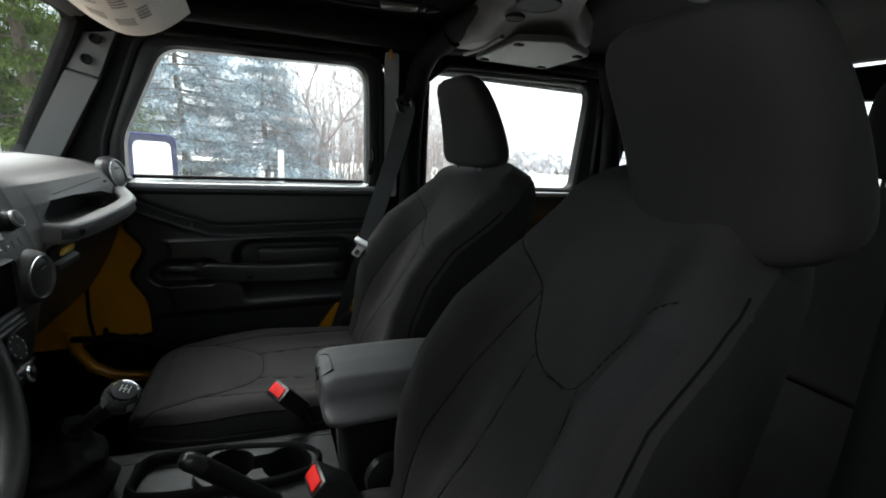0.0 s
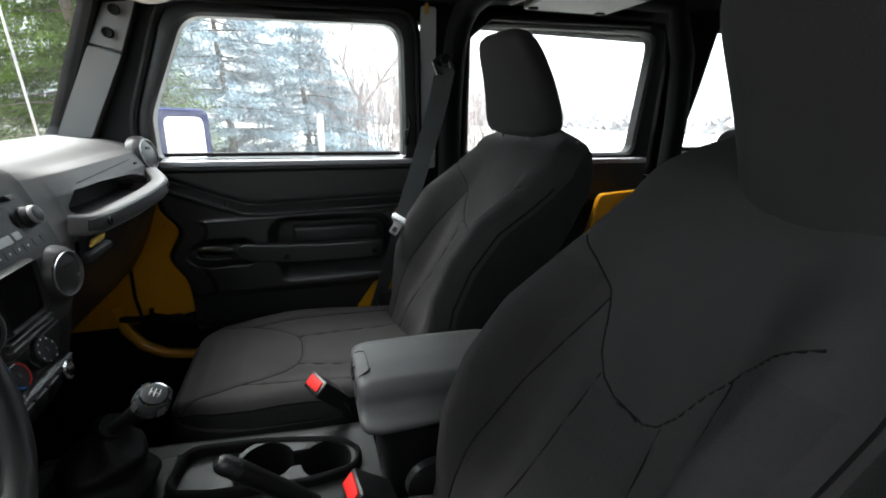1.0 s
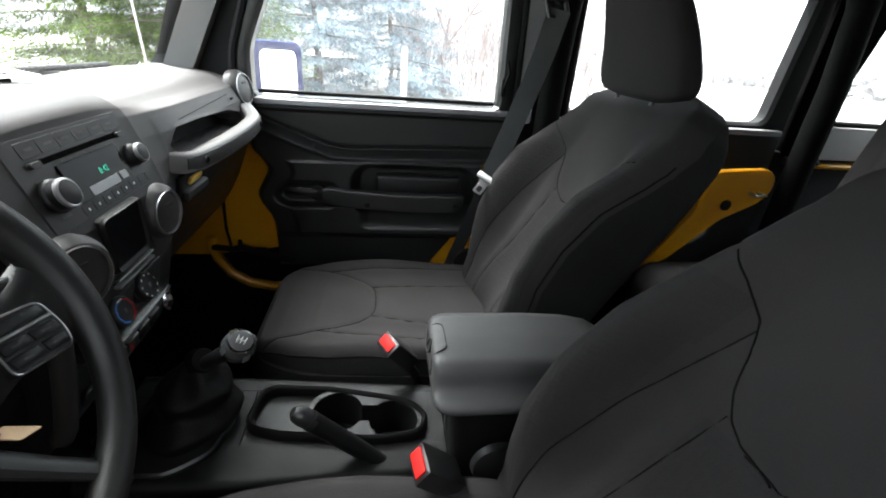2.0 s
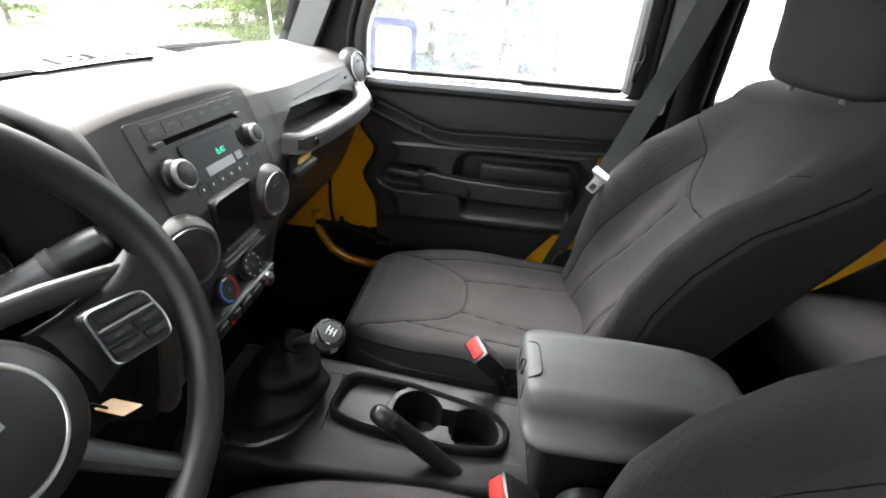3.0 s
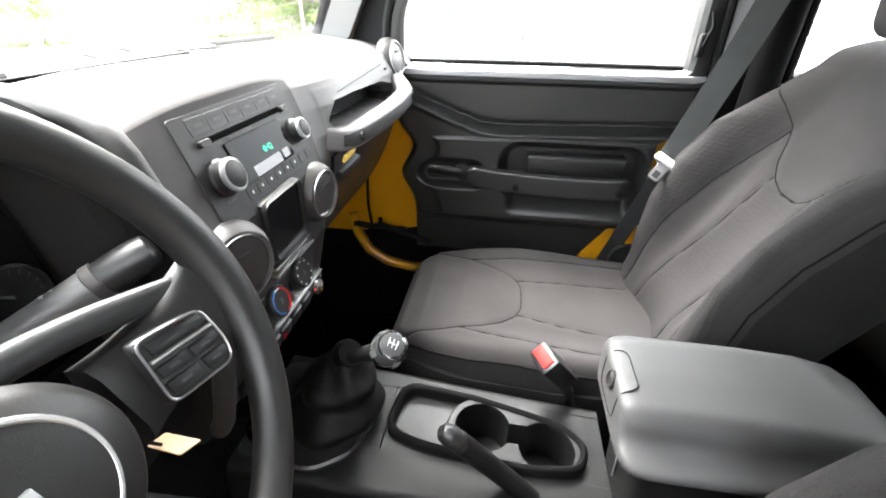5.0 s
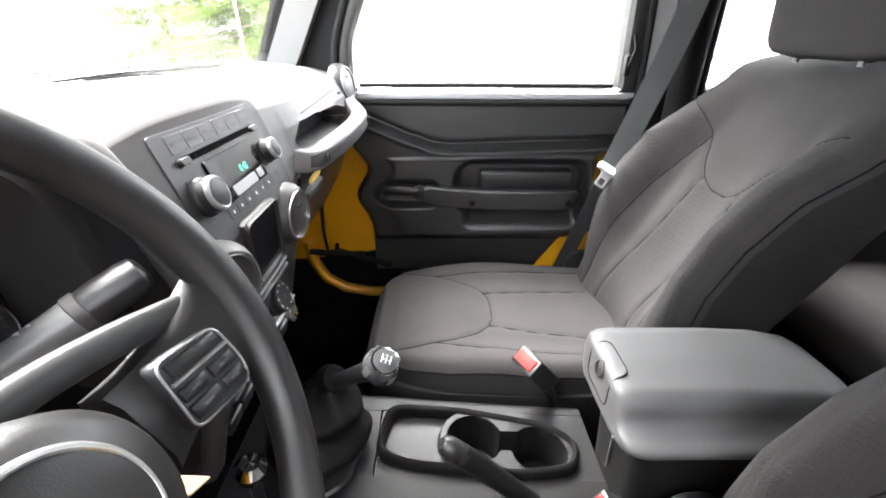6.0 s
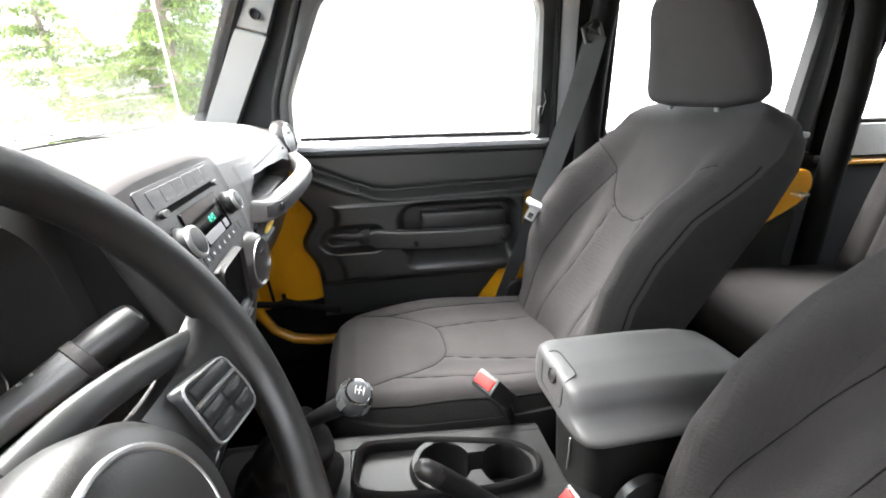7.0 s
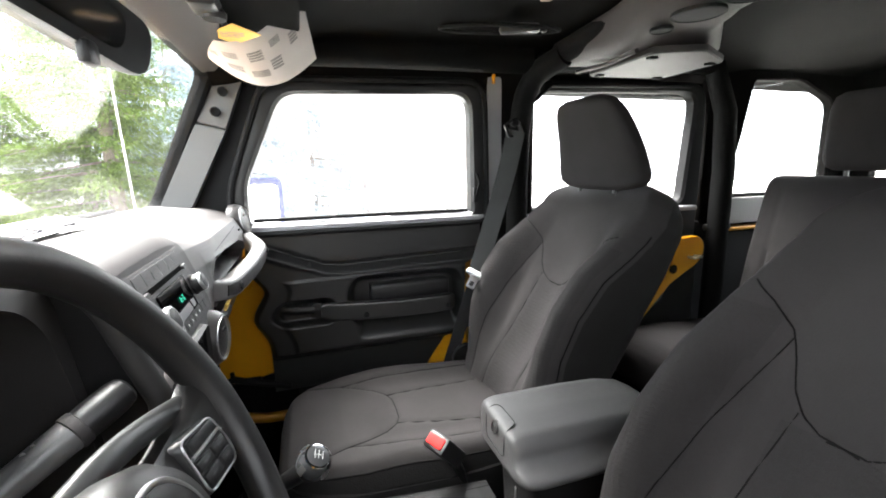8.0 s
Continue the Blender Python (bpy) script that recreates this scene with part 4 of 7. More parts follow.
# passenger end: round corner vent, slim seam, grab handle and its hollow
g = Geo()
tube(g, [(float(np.interp(-z, [-q[1] for q in dash_profile(y)[6:14]], [q[0] for q in dash_profile(y)[6:14]])) + 0.0002, y, z)
         for y, z in ((0.27 + 0.285 * k / 30, 1.277 + 0.010 * k / 30) for k in range(31))], 0.0009, 6)
part("airbag_seam", g, RUBBER, dash, "thin airbag seam line")
g = Geo()
box(g, (-0.163, 0.555, 1.278), (0.004, 0.014, 0.005), 0.001)
part("airbag_mark", g, RUBBER, dash)
g = Geo()
poly = rounded([(0.265, 1.190), (0.30, 1.225), (0.42, 1.246), (0.565, 1.258), (0.60, 1.245), (0.585, 1.222), (0.50, 1.205), (0.40, 1.190)], 0.02, 4)
# dark lining plate, its black also standing for shade in the hollow
plate(g, rounded(HOLLOW, 0.01, 3), lambda a, b, d: (-0.2135 - d + (1.24 - b) * -0.12, a, b), 0.01, 0.002)
part("handle_hollow", g, RUBBER, dash, "dark lining of the handle hollow, with shade in its colour")
g = Geo()
hp = [(-0.172, 0.205, 1.215), (-0.158, 0.245, 1.206), (-0.143, 0.32, 1.206), (-0.128, 0.42, 1.213), (-0.122, 0.52, 1.216), (-0.128, 0.585, 1.222), (-0.150, 0.628, 1.240)]
hp = spline([(-0.186, 0.205, 1.216), (-0.158, 0.245, 1.205), (-0.143, 0.32, 1.204), (-0.128, 0.42, 1.209), (-0.122, 0.52, 1.215), (-0.128, 0.585, 1.222), (-0.158, 0.632, 1.240)], 40)
rings = []
for k, p in enumerate(hp):
    q, r = hp[max(0, k - 1)], hp[min(39, k + 1)]
    d = (Vector(r) - Vector(q)).normalized()
    sd = d.cross(Vector((0, 0, 1))).normalized()
    tp = sd.cross(d)
    rings.append([tuple(Vector(p) + sd * 0.017 * math.copysign(abs(math.cos(a)) ** 0.45, math.cos(a)) + tp * 0.0195 * math.copysign(abs(math.sin(a)) ** 0.45, math.sin(a)))
                  for a in (2 * math.pi * j / 28 for j in range(28))])
loft(g, rings)
handle = part("grab_handle", g, SILVER, dash, "warm grey passenger grab handle")
g = Geo()
rings = []
for k in range(5, 36):
    p = Vector(hp[k])
    d = (Vector(hp[k + 1]) - Vector(hp[k - 1])).normalized()
    sd = d.cross(Vector((0, 0, 1))).normalized()
    tp = sd.cross(d)
    h = 0.0125 * (1 if 6 < k < 34 else 0.8)
    rings.append([tuple(p + sd * o + tp * v) for o, v in ((0.0160, -h), (0.0182, -h), (0.0190, -h + 0.002), (0.0190, h - 0.002), (0.0182, h), (0.0160, h))])
loft(g, rings)
part("handle_inlay", g, bpy.data.materials["vent_bezel"] if "vent_bezel" in bpy.data.materials else BARGREY, handle, "smooth raised face plate")
for p in ((-0.132, 0.268, 1.2045), (-0.1035, 0.560, 1.2195)):
    g = Geo()
    lathe(g, [(0.008, 0), (0.008, 0.003), (0.005, 0.004), (0.004, 0.001), (0, 0.001)], pose(*p, 0, 90, 0), 16, False)
    part("handle_bolt", g, RUBBER, handle)
g = Geo()
text_bars(g, lambda a, b, d: (-0.1185 + 0.12 * a, 0.300 + a, 1.212 + b + 0.08 * a), 0, 0, 0.05, 1, 0.01, 0.009, 0.25, 3)
part("handle_mark", g, BARGREY, handle, "raised plain bars")
# glove box lid with latch
g = Geo()
rings = []
for k in range(17):
    y = 0.235 + 0.455 * k / 16
    pr = [(-0.178, 1.175), (-0.182, 1.14), (-0.197, 1.10), (-0.218, 1.05), (-0.245, 1.00), (-0.272, 0.96), (-0.318, 0.912), (-0.335, 0.92), (-0.27, 0.99), (-0.225, 1.07), (-0.20, 1.12), (-0.195, 1.175)]
    rings.append([(p[0] + 0.004, y, p[1]) for p in pr])
loft(g, rings)
glove = part("glove_box_lid", g, BLACK, dash, "black glove box lid", 40)
g = Geo()
box(g, (-0.176, 0.30, 1.135), (0.02, 0.11, 0.022), 0.008, (0, 12, 0))
part("lid_latch", g, DASH, glove, "curved glove box latch")
g = Geo()
box(g, (-0.160, 0.272, 1.168), (0.006, 0.055, 0.014), 0.002, (0, 20, 0))
part("warning_sticker", g, LABEL_YELLOW, dash, "yellow sticker under the handle")


def air_vent(at, r, name, rot=(0, 90, 0), label="round air vent with a grey bezel"):
    v = thing(name, at, label, "air vent")
    m = pose(*at, *rot)
    g = Geo()
    lathe(g, [(r * 1.13, -0.018), (r * 1.14, -0.006), (r * 1.10, 0.001), (r * 0.95, 0.011), (r * 0.89, 0.012), (r * 0.86, 0.008), (r * 0.85, 0.000)], m, 48, False)
    part("bezel", g, mat("vent_bezel", (0.040, 0.037, 0.0365), 0.42, 0.1, 0.12, 16, 0.2, 900, 0.45), v, "smooth grey bezel") if "vent_bezel" not in bpy.data.materials else part("bezel", g, bpy.data.materials["vent_bezel"], v, "smooth grey bezel")
    g = Geo()
    lathe(g, [(r * 0.86, 0.002), (r * 0.835, 0.009), (r * 0.60, 0.012), (r * 0.2, 0.013), (0, 0.013)], m, 48, False)
    disc = part("disc", g, STACK, v, "turnable vent disc")
    g = Geo()
    lathe(g, [(r * 0.885, 0.009), (r * 0.875, 0.0135), (r * 0.855, 0.0135), (r * 0.845, 0.008)], m, 48, False)
    part("chrome_ring", g, SATIN, v, "thin satin ring")
    g = Geo()
    box(g, (0, 0, 0), (0.006, r * 0.45, 0.004), 0.0015)
    g2 = Geo()
    g2.add([tuple(m @ Vector((-r * 0.35 + p[0], p[1], 0.0138 + p[2] * 0.5))) for p in g.v], g.f)
    part("pointer", g2, BARGREY, disc)
    return v


air_vent((-0.157, 0.119, 1.156), 0.041, "air_vent", (0, 90, -6))
air_vent((-0.159, -0.100, 1.160), 0.044, "air_vent", (0, 90, -18))
air_vent((-0.170, 0.657, 1.288), 0.043, "air_vent", (0, 80, -12), "round corner air vent at the dashboard's end")
air_vent((-0.200, -0.655, 1.290), 0.046, "air_vent", (0, 82, 20), "round corner air vent at the dashboard's end")

# radio
RT = (-0.200, 1.312)
RBZ = (-0.163, 1.207)


def radio_face(a, b, d):
    """a: across, metres from the left edge; b: up the face from its foot; d: under the face."""
    L = math.hypot(RT[0] - RBZ[0], RT[1] - RBZ[1])
    ux, uz = (RT[0] - RBZ[0]) / L, (RT[1] - RBZ[1]) / L
    return RBZ[0] + ux * b + (-uz) * d - 0.0010, -0.097 + a, RBZ[1] + uz * b + ux * d


radio = thing("car_radio", (-0.18, 0.02, 1.21), "grey car radio with two knobs and a lit display", "radio")
LR = 0.1113
g = Geo()
plate(g, rounded([(0, 0), (0.236, 0), (0.233, LR), (0.003, LR)], 0.006, 3), radio_face, 0.02, 0.0025)
part("faceplate", g, RADIO, radio)
g = Geo()
plate(g, rounded([(-0.002, -0.002), (0.238, -0.002), (0.235, LR + 0.002), (0.001, LR + 0.002)], 0.006, 3), lambda a, b, d: radio_face(a, b, d + 0.003), 0.01, 0.001)
part("surround_gap", g, RUBBER, radio, "dark gap round the faceplate")


def up(h):
    return lambda a, b, d: radio_face(a, b, d - h)


for k in range(6):
    g = Geo()
    a0 = 0.028 + 0.0315 * k
    plate(g, rounded([(a0, 0.088), (a0 + 0.0305, 0.088), (a0 + 0.0305, 0.106), (a0, 0.106)], 0.002, 2), up(0.0007), 0.004, 0.0005)
    bt = part("preset_button", g, RADIO, radio)
    g = Geo()
    text_bars(g, up(0.0010), a0 + 0.008, 0.099, 0.014, 1, 0.01, 0.0035, 0.2, k)
    part("print_bar", g, BARGREY, bt)
g = Geo()
plate(g, rounded([(0.028, 0.0768), (0.216, 0.0768), (0.216, 0.0838), (0.028, 0.0838)], 0.003, 3), up(0.0012), 0.004, 0.0004)
part("disc_slot", g, SLOT, radio, "black disc slot")
for a0 in (0.036, 0.208):
    g = Geo()
    plate(g, rounded([(a0 - 0.009, 0.0755), (a0 + 0.009, 0.0755), (a0 + 0.009, 0.0830), (a0 - 0.009, 0.0830)], 0.0035, 3), up(0.005), 0.005, 0.001)
    part("slot_button", g, RADIO, radio)
g = Geo()
plate(g, rounded([(0.062, 0.020), (0.185, 0.020), (0.185, 0.071), (0.062, 0.071)], 0.003, 3), up(0.0025), 0.004, 0.001)
disp = part("display", g, LCD, radio, "glossy black display")
g = Geo()
plate(g, rounded([(0.088, 0.0215), (0.152, 0.0215), (0.152, 0.034), (0.088, 0.034)], 0.002, 2), up(0.0033), 0.001, 0.0003)
part("display_strip", g, LCD_LIT, disp, "pale display strip")
g = Geo()
plate(g, rounded([(0.158, 0.023), (0.174, 0.023), (0.174, 0.034), (0.158, 0.034)], 0.002, 2), up(0.0033), 0.001, 0.0003)
part("display_icon", g, LCD_LIT, disp)
cu = bpy.data.curves.new("digits", "FONT")
cu.body, cu.size, cu.align_x = "8:42", 0.0118, "CENTER"
cu.offset = -0.0002
L = Vector(radio_face(0.1, 0.1, 0)) - Vector(radio_face(0.1, 0.0, 0))
L.normalize()
R = Vector((0, 1, 0))
me_m = Matrix((R, L, R.cross(L))).transposed().to_4x4()
me_m.translation = Vector(radio_face(0.132, 0.042, -0.0036))
tx = new("display_digits", cu)
dg = bpy.context.evaluated_depsgraph_get()
me = bpy.data.meshes.new_from_object(tx.evaluated_get(dg))
bpy.data.objects.remove(tx)
g = Geo()
g.add([tuple(me_m @ v.co) for v in me.vertices], [tuple(p.vertices) for p in me.polygons])
part("display_digits", g, DIGITS, disp, "green clock digits", smooth=False)
for k in range(6):
    g = Geo()
    a0 = 0.058 + 0.0218 * k
    plate(g, rounded([(a0, 0.0045), (a0 + 0.0205, 0.0045), (a0 + 0.0205, 0.0175), (a0, 0.0175)], 0.002, 2), up(0.0007), 0.004, 0.0005)
    bt = part("number_button", g, RADIO, radio)
    g = Geo()
    plate(g, [(a0 + 0.009, 0.009), (a0 + 0.0110, 0.009), (a0 + 0.0110, 0.0125), (a0 + 0.009, 0.0125)], up(0.0012), 0.0005, 0.0001)
    part("print_bar", g, WHITE, bt)
for k, a0 in enumerate((0.192, 0.213)):
    g = Geo()
    plate(g, rounded([(a0, 0.0045), (a0 + 0.019, 0.0045), (a0 + 0.019, 0.0175), (a0, 0.0175)], 0.002, 2), up(0.0007), 0.004, 0.0005)
    part("number_button", g, RADIO, radio)
for k in range(3):
    g = Geo()
    text_bars(g, up(0.0008), (0.075, 0.022, 0.022)[k], (0.0755, 0.063, 0.018)[k], (0.05, 0.016, 0.016)[k], 1, 0.01, 0.003, 0.2, 20 + k)
    part("print_bar", g, BARGREY, radio)


def knob(parent, at_face, r, h, ang=0.0, nm="knob"):
    base = Vector(radio_face(*at_face, 0))
    m = Matrix((R, L, R.cross(L))).transposed().to_4x4()
    m.translation = base
    g = Geo()
    lathe(g, [(r * 1.12, 0), (r * 1.12, 0.003), (r, 0.005), (r * 0.97, h * 0.8)], m, 40, False)
    k = part(nm, g, BLACK, parent, "black ribbed knob with a silver edge")
    g = Geo()
    lathe(g, [(r * 0.99, h * 0.78), (r * 0.98, h), (r * 0.86, h * 1.1), (r * 0.82, h * 1.08)], m, 40, False)
    part("knob_ring", g, SATIN, k)
    g = Geo()
    lathe(g, [(r * 0.83, h * 1.08), (r * 0.7, h * 1.13), (0, h * 1.16)], m, 40, False)
    part("knob_cap", g, RADIO, k)
    return k


knob(radio, (0.036, 0.041), 0.0185, 0.017)
knob(radio, (0.214, 0.046), 0.0150, 0.016)

# storage hollow with a satin-lined frame between the vents
cub = thing("dash_cubby", (-0.16, 0.01, 1.11), "small black open storage cubby between the round vents", "cubby")
g = Geo()
oc, ic = rounded([(-0.034, 1.121), (0.061, 1.121), (0.064, 1.204), (-0.036, 1.204)], 0.010, 4), rounded([(-0.029, 1.126), (0.056, 1.126), (0.059, 1.199), (-0.031, 1.199)], 0.008, 4)
ring_frame(g, oc, ic, lambda a, b, d: (-0.1535 - d - 0.02 * (b - 1.15), a, b), 0.014, 64, 0.003)
part("cubby_frame", g, RADIO, cub, "raised dark frame")
g = Geo()
plate(g, ic, lambda a, b, d: (-0.1570 - d, a, b), 0.006, 0.001)
part("cubby_hollow", g, SCREEN, cub, "black shiny hollow")
for z in (1.114, 1.104):
    g = Geo()
    box(g, (-0.158, 0.013, z), (0.010, 0.10, 0.0040), 0.0015)
    part("trim_line", g, SATIN, cub, "thin satin trim line")

# heater controls
heat = thing("heater_controls", (-0.18, 0.02, 1.03), "row of three round heater dials with white marks", "heater controls")
g = Geo()
box(g, (-0.177, -0.018, 1.062), (0.02, 0.235, 0.058), 0.008, (0, 12, 0))
part("control_panel", g, BLACK, heat)
for k, (y, z) in enumerate(((0.027, 1.066), (-0.042, 1.066), (-0.111, 1.066))):
    m = pose(-0.1675, y, z, 0, 72, 0) @ Matrix.Scale(0.90, 4)
    g = Geo()
    lathe(g, [(0.027, -0.008), (0.027, 0.005), (0.0255, 0.0065), (0.0245, 0.015), (0.0225, 0.0172), (0.010, 0.0168), (0, 0.0168)], m, 36, False)
    d = part("dial", g, BLACK, heat, "black dial")
    g = Geo()
    box(g, (0, 0, 0), (0.008, 0.007, 0.001), 0.0003)
    g2 = Geo()
    g2.add([tuple(m @ Vector((p[0], p[1], p[2] + 0.0172))) for p in g.v], g.f)
    part("dial_icon", g2, GREYTRIM, d)
    for j in range(9):
        a = math.pi * (0.15 + 0.21 * j)
        c = RED if (k == 1 and j < 4) else BLUE if (k == 1 and j > 4) else WHITE
        g = Geo()
        w = 0.31 if k == 1 else 0.10
        p = [Vector(((0.0183 if r else 0.0207) * math.cos(a + t), (0.0183 if r else 0.0207) * math.sin(a + t), 0.0174)) for r, t in ((1, -w), (1, w), (0, w), (0, -w))]
        q = [tuple(m @ Vector((v.x, v.y, v.z + 0.0004))) for v in p]
        g.add(q, [(0, 1, 2, 3)])
        part("dial_mark", g, c, d, smooth=False)
# switch row
sw = thing("switch_row", (-0.18, 0.02, 0.97), "row of black rocker switches with a red hazard mark", "switch panel")
g = Geo()
box(g, (-0.193, 0.02, 0.985), (0.02, 0.24, 0.032), 0.006, (0, 12, 0))
part("switch_panel", g, BLACK, sw)
for k in range(6):
    g = Geo()
    box(g, (-0.1815, -0.110 + 0.035 * k, 0.986), (0.008, 0.032, 0.022), 0.003, (0, 12, 0))
    r = part("rocker_switch", g, BLACK, sw)
    if k == 2:
        g = Geo()
        g.add([(-0.1765, -0.086 + 0.035 * k + a, 0.986 + b) for a, b in ((-0.005, -0.004), (0.005, -0.004), (0, 0.005))], [(0, 1, 2)])
        part("hazard_mark", g, RED, r, smooth=False)
g = Geo()
box(g, (-0.184, 0.02, 1.003), (0.008, 0.235, 0.003), 0.001)
part("switch_trim", g, SATIN, sw)
g = Geo()
lathe(g, [(0.016, -0.01), (0.016, 0.004), (0.012, 0.006), (0.0, 0.004)], pose(-0.182, 0.112, 0.985, 0, 80, 0), 24, False)
part("power_socket", g, CHROME, sw, "round chrome-rimmed socket")

# gauges
clus = thing("instrument_cluster", (-0.29, -0.37, 1.2), "dark instrument cluster with chrome-ringed gauges", "instruments")
g = Geo()
box(g, (-0.300, -0.37, 1.21), (0.02, 0.38, 0.20), 0.02, (0, -12, 0))
part("cluster_face", g, SCREEN, clus)
for y, r in ((-0.30, 0.052), (-0.44, 0.052), (-0.22, 0.028), (-0.52, 0.028)):
    m = pose(-0.287, y, 1.215 if r > 0.04 else 1.19, 0, 78, 0)
    g = Geo()
    lathe(g, [(r, -0.01), (r, 0.008), (r * 0.95, 0.010), (r * 0.90, 0.004), (0, 0.002)], m, 40, False)
    ga = part("gauge", g, BLACK, clus)
    g = Geo()
    lathe(g, [(r * 1.03, 0.0), (r * 1.02, 0.010), (r * 0.96, 0.0115), (r * 0.95, 0.008)], m, 40, False)
    part("gauge_ring", g, CHROME, ga)
    g = Geo()
    for j in range(14):
        a = math.pi * (-0.2 + 1.4 * j / 13)
        g.add([tuple(m @ Vector((rr * math.cos(a + t), rr * math.sin(a + t), 0.0055))) for rr, t in ((r * 0.72, -0.02), (r * 0.72, 0.02), (r * 0.86, 0.02), (r * 0.86, -0.02))], [(0, 1, 2, 3)])
    g.add([tuple(m @ Vector(p)) for p in ((0.002, 0, 0.006), (-0.002, 0, 0.006), (-r * 0.4, -r * 0.6, 0.006))], [(0, 1, 2)])
    part("gauge_marks", g, GREYTRIM, ga, smooth=False)

# sheet of paper on the dashboard
dp = thing("paper_card", (-0.42, 0.02, 1.345), "white printed card lying on the dashboard top", "paper")
g = Geo()
card_at = lambda u, v, d: (-0.366 + 0.062 * v + 0.008 * u, -0.062 + 0.215 * u, 1.3535 + 0.002 * math.sin(3 * u) + 0.010 * (1 - v) + d)
grid(g, lambda u, v: card_at(u, v, 0.0), 16, 6)
grid(g, lambda u, v: card_at(u, v, 0.0008), 16, 6)
part("card", g, PAPER, dp)
g = Geo()
# blocky print in two uneven lines
rnd = random.Random(5)
u = 0.13
while u < 0.94:
    w = 0.030 + 0.045 * rnd.random()
    v0, v1 = 0.40 + 0.10 * rnd.random(), 0.80 + 0.12 * rnd.random()
    for cut in ((v0, 0.62), (0.67, v1)) if rnd.random() < 0.6 else ((v0, v1),):
        du = 0.012 * rnd.random()
        g.add([card_at(u + du, cut[0], 0.0016), card_at(u + w, cut[0], 0.0016), card_at(u + w - du, cut[1], 0.0016), card_at(u, cut[1], 0.0016)], [(0, 1, 2, 3)])
    u += w + 0.016 + 0.03 * rnd.random()
text_bars(g, lambda a, b, d: card_at(a, 1 - b, 0.0016), 0.16, 0.20, 0.70, 1, 0.1, 0.05, 0.3, 7)
part("print_bars", g, mat("dark_print", (0.010, 0.010, 0.012), 0.9, 0, 0.2, 60, spec=0.02), dp)


# ---- steering wheel and column ----
GREYSPOKE = mat("spoke_satin_paint", (0.022, 0.0225, 0.0225), 0.36, 0.0, 0.03, 9, 0.05, 900, 0.42)
wheel = thing("steering_wheel", (-0.10, -0.372, 1.227), "black four-spoke steering wheel with silver switch pods", "steering wheel")
WH = pose(-0.100, -0.372, 1.227, 0, 90 - 25.2, 3)   # local z points to the driver, local -x is up the wheel


def wp(a, b, c):
    """a: to the right of the wheel, b: up the wheel, c: towards the driver."""
    return tuple(WH @ Vector((-b, a, c)))


g = Geo()
RW = 0.178
tube(g, [wp(RW * math.sin(t), RW * math.cos(t), 0) for t in (2 * math.pi * k / 96 for k in range(96))],
     [0.0155 + 0.0025 * (abs(math.sin(2 * math.pi * k / 96)) ** 8) for k in range(96)], 18, closed=True)
part("rim", g, LEATHER, wheel, "black grained rim", 60)
g = Geo()
hub = [(0.072 * math.sin(t), 0.070 * math.cos(t)) for t in (2 * math.pi * k / 48 for k in range(48))]
loft(g, [[wp(p[0] * k - 0.005, p[1] * k - 0.027, c) for p in hub] for c, k in ((-0.075, 0.70), (-0.055, 0.86), (-0.025, 0.92), (-0.006, 0.88), (0.004, 0.76), (0.008, 0.5), (0.010, 0.25))])
part("airbag_cover", g, LEATHER, wheel, "black domed airbag cover", 50)
g = Geo()
tube(g, [wp(-0.012 + 0.046 * math.sin(t), -0.024 + 0.046 * math.cos(t), 0.0060) for t in (2 * math.pi * k / 60 for k in range(60))], 0.0022, 8, closed=True)
part("cover_ring", g, SATIN, wheel, "thin silver ring on the hub")
g = Geo()
box(g, (0, 0, 0), (0.010, 0.024, 0.003), 0.001)
g2 = Geo()
g2.add([wp(p[1] - 0.012, -0.020 + p[0], 0.0105 + p[2]) for p in g.v], g.f)
part("emblem_plate", g2, SATIN, wheel, "plain silver emblem plate")
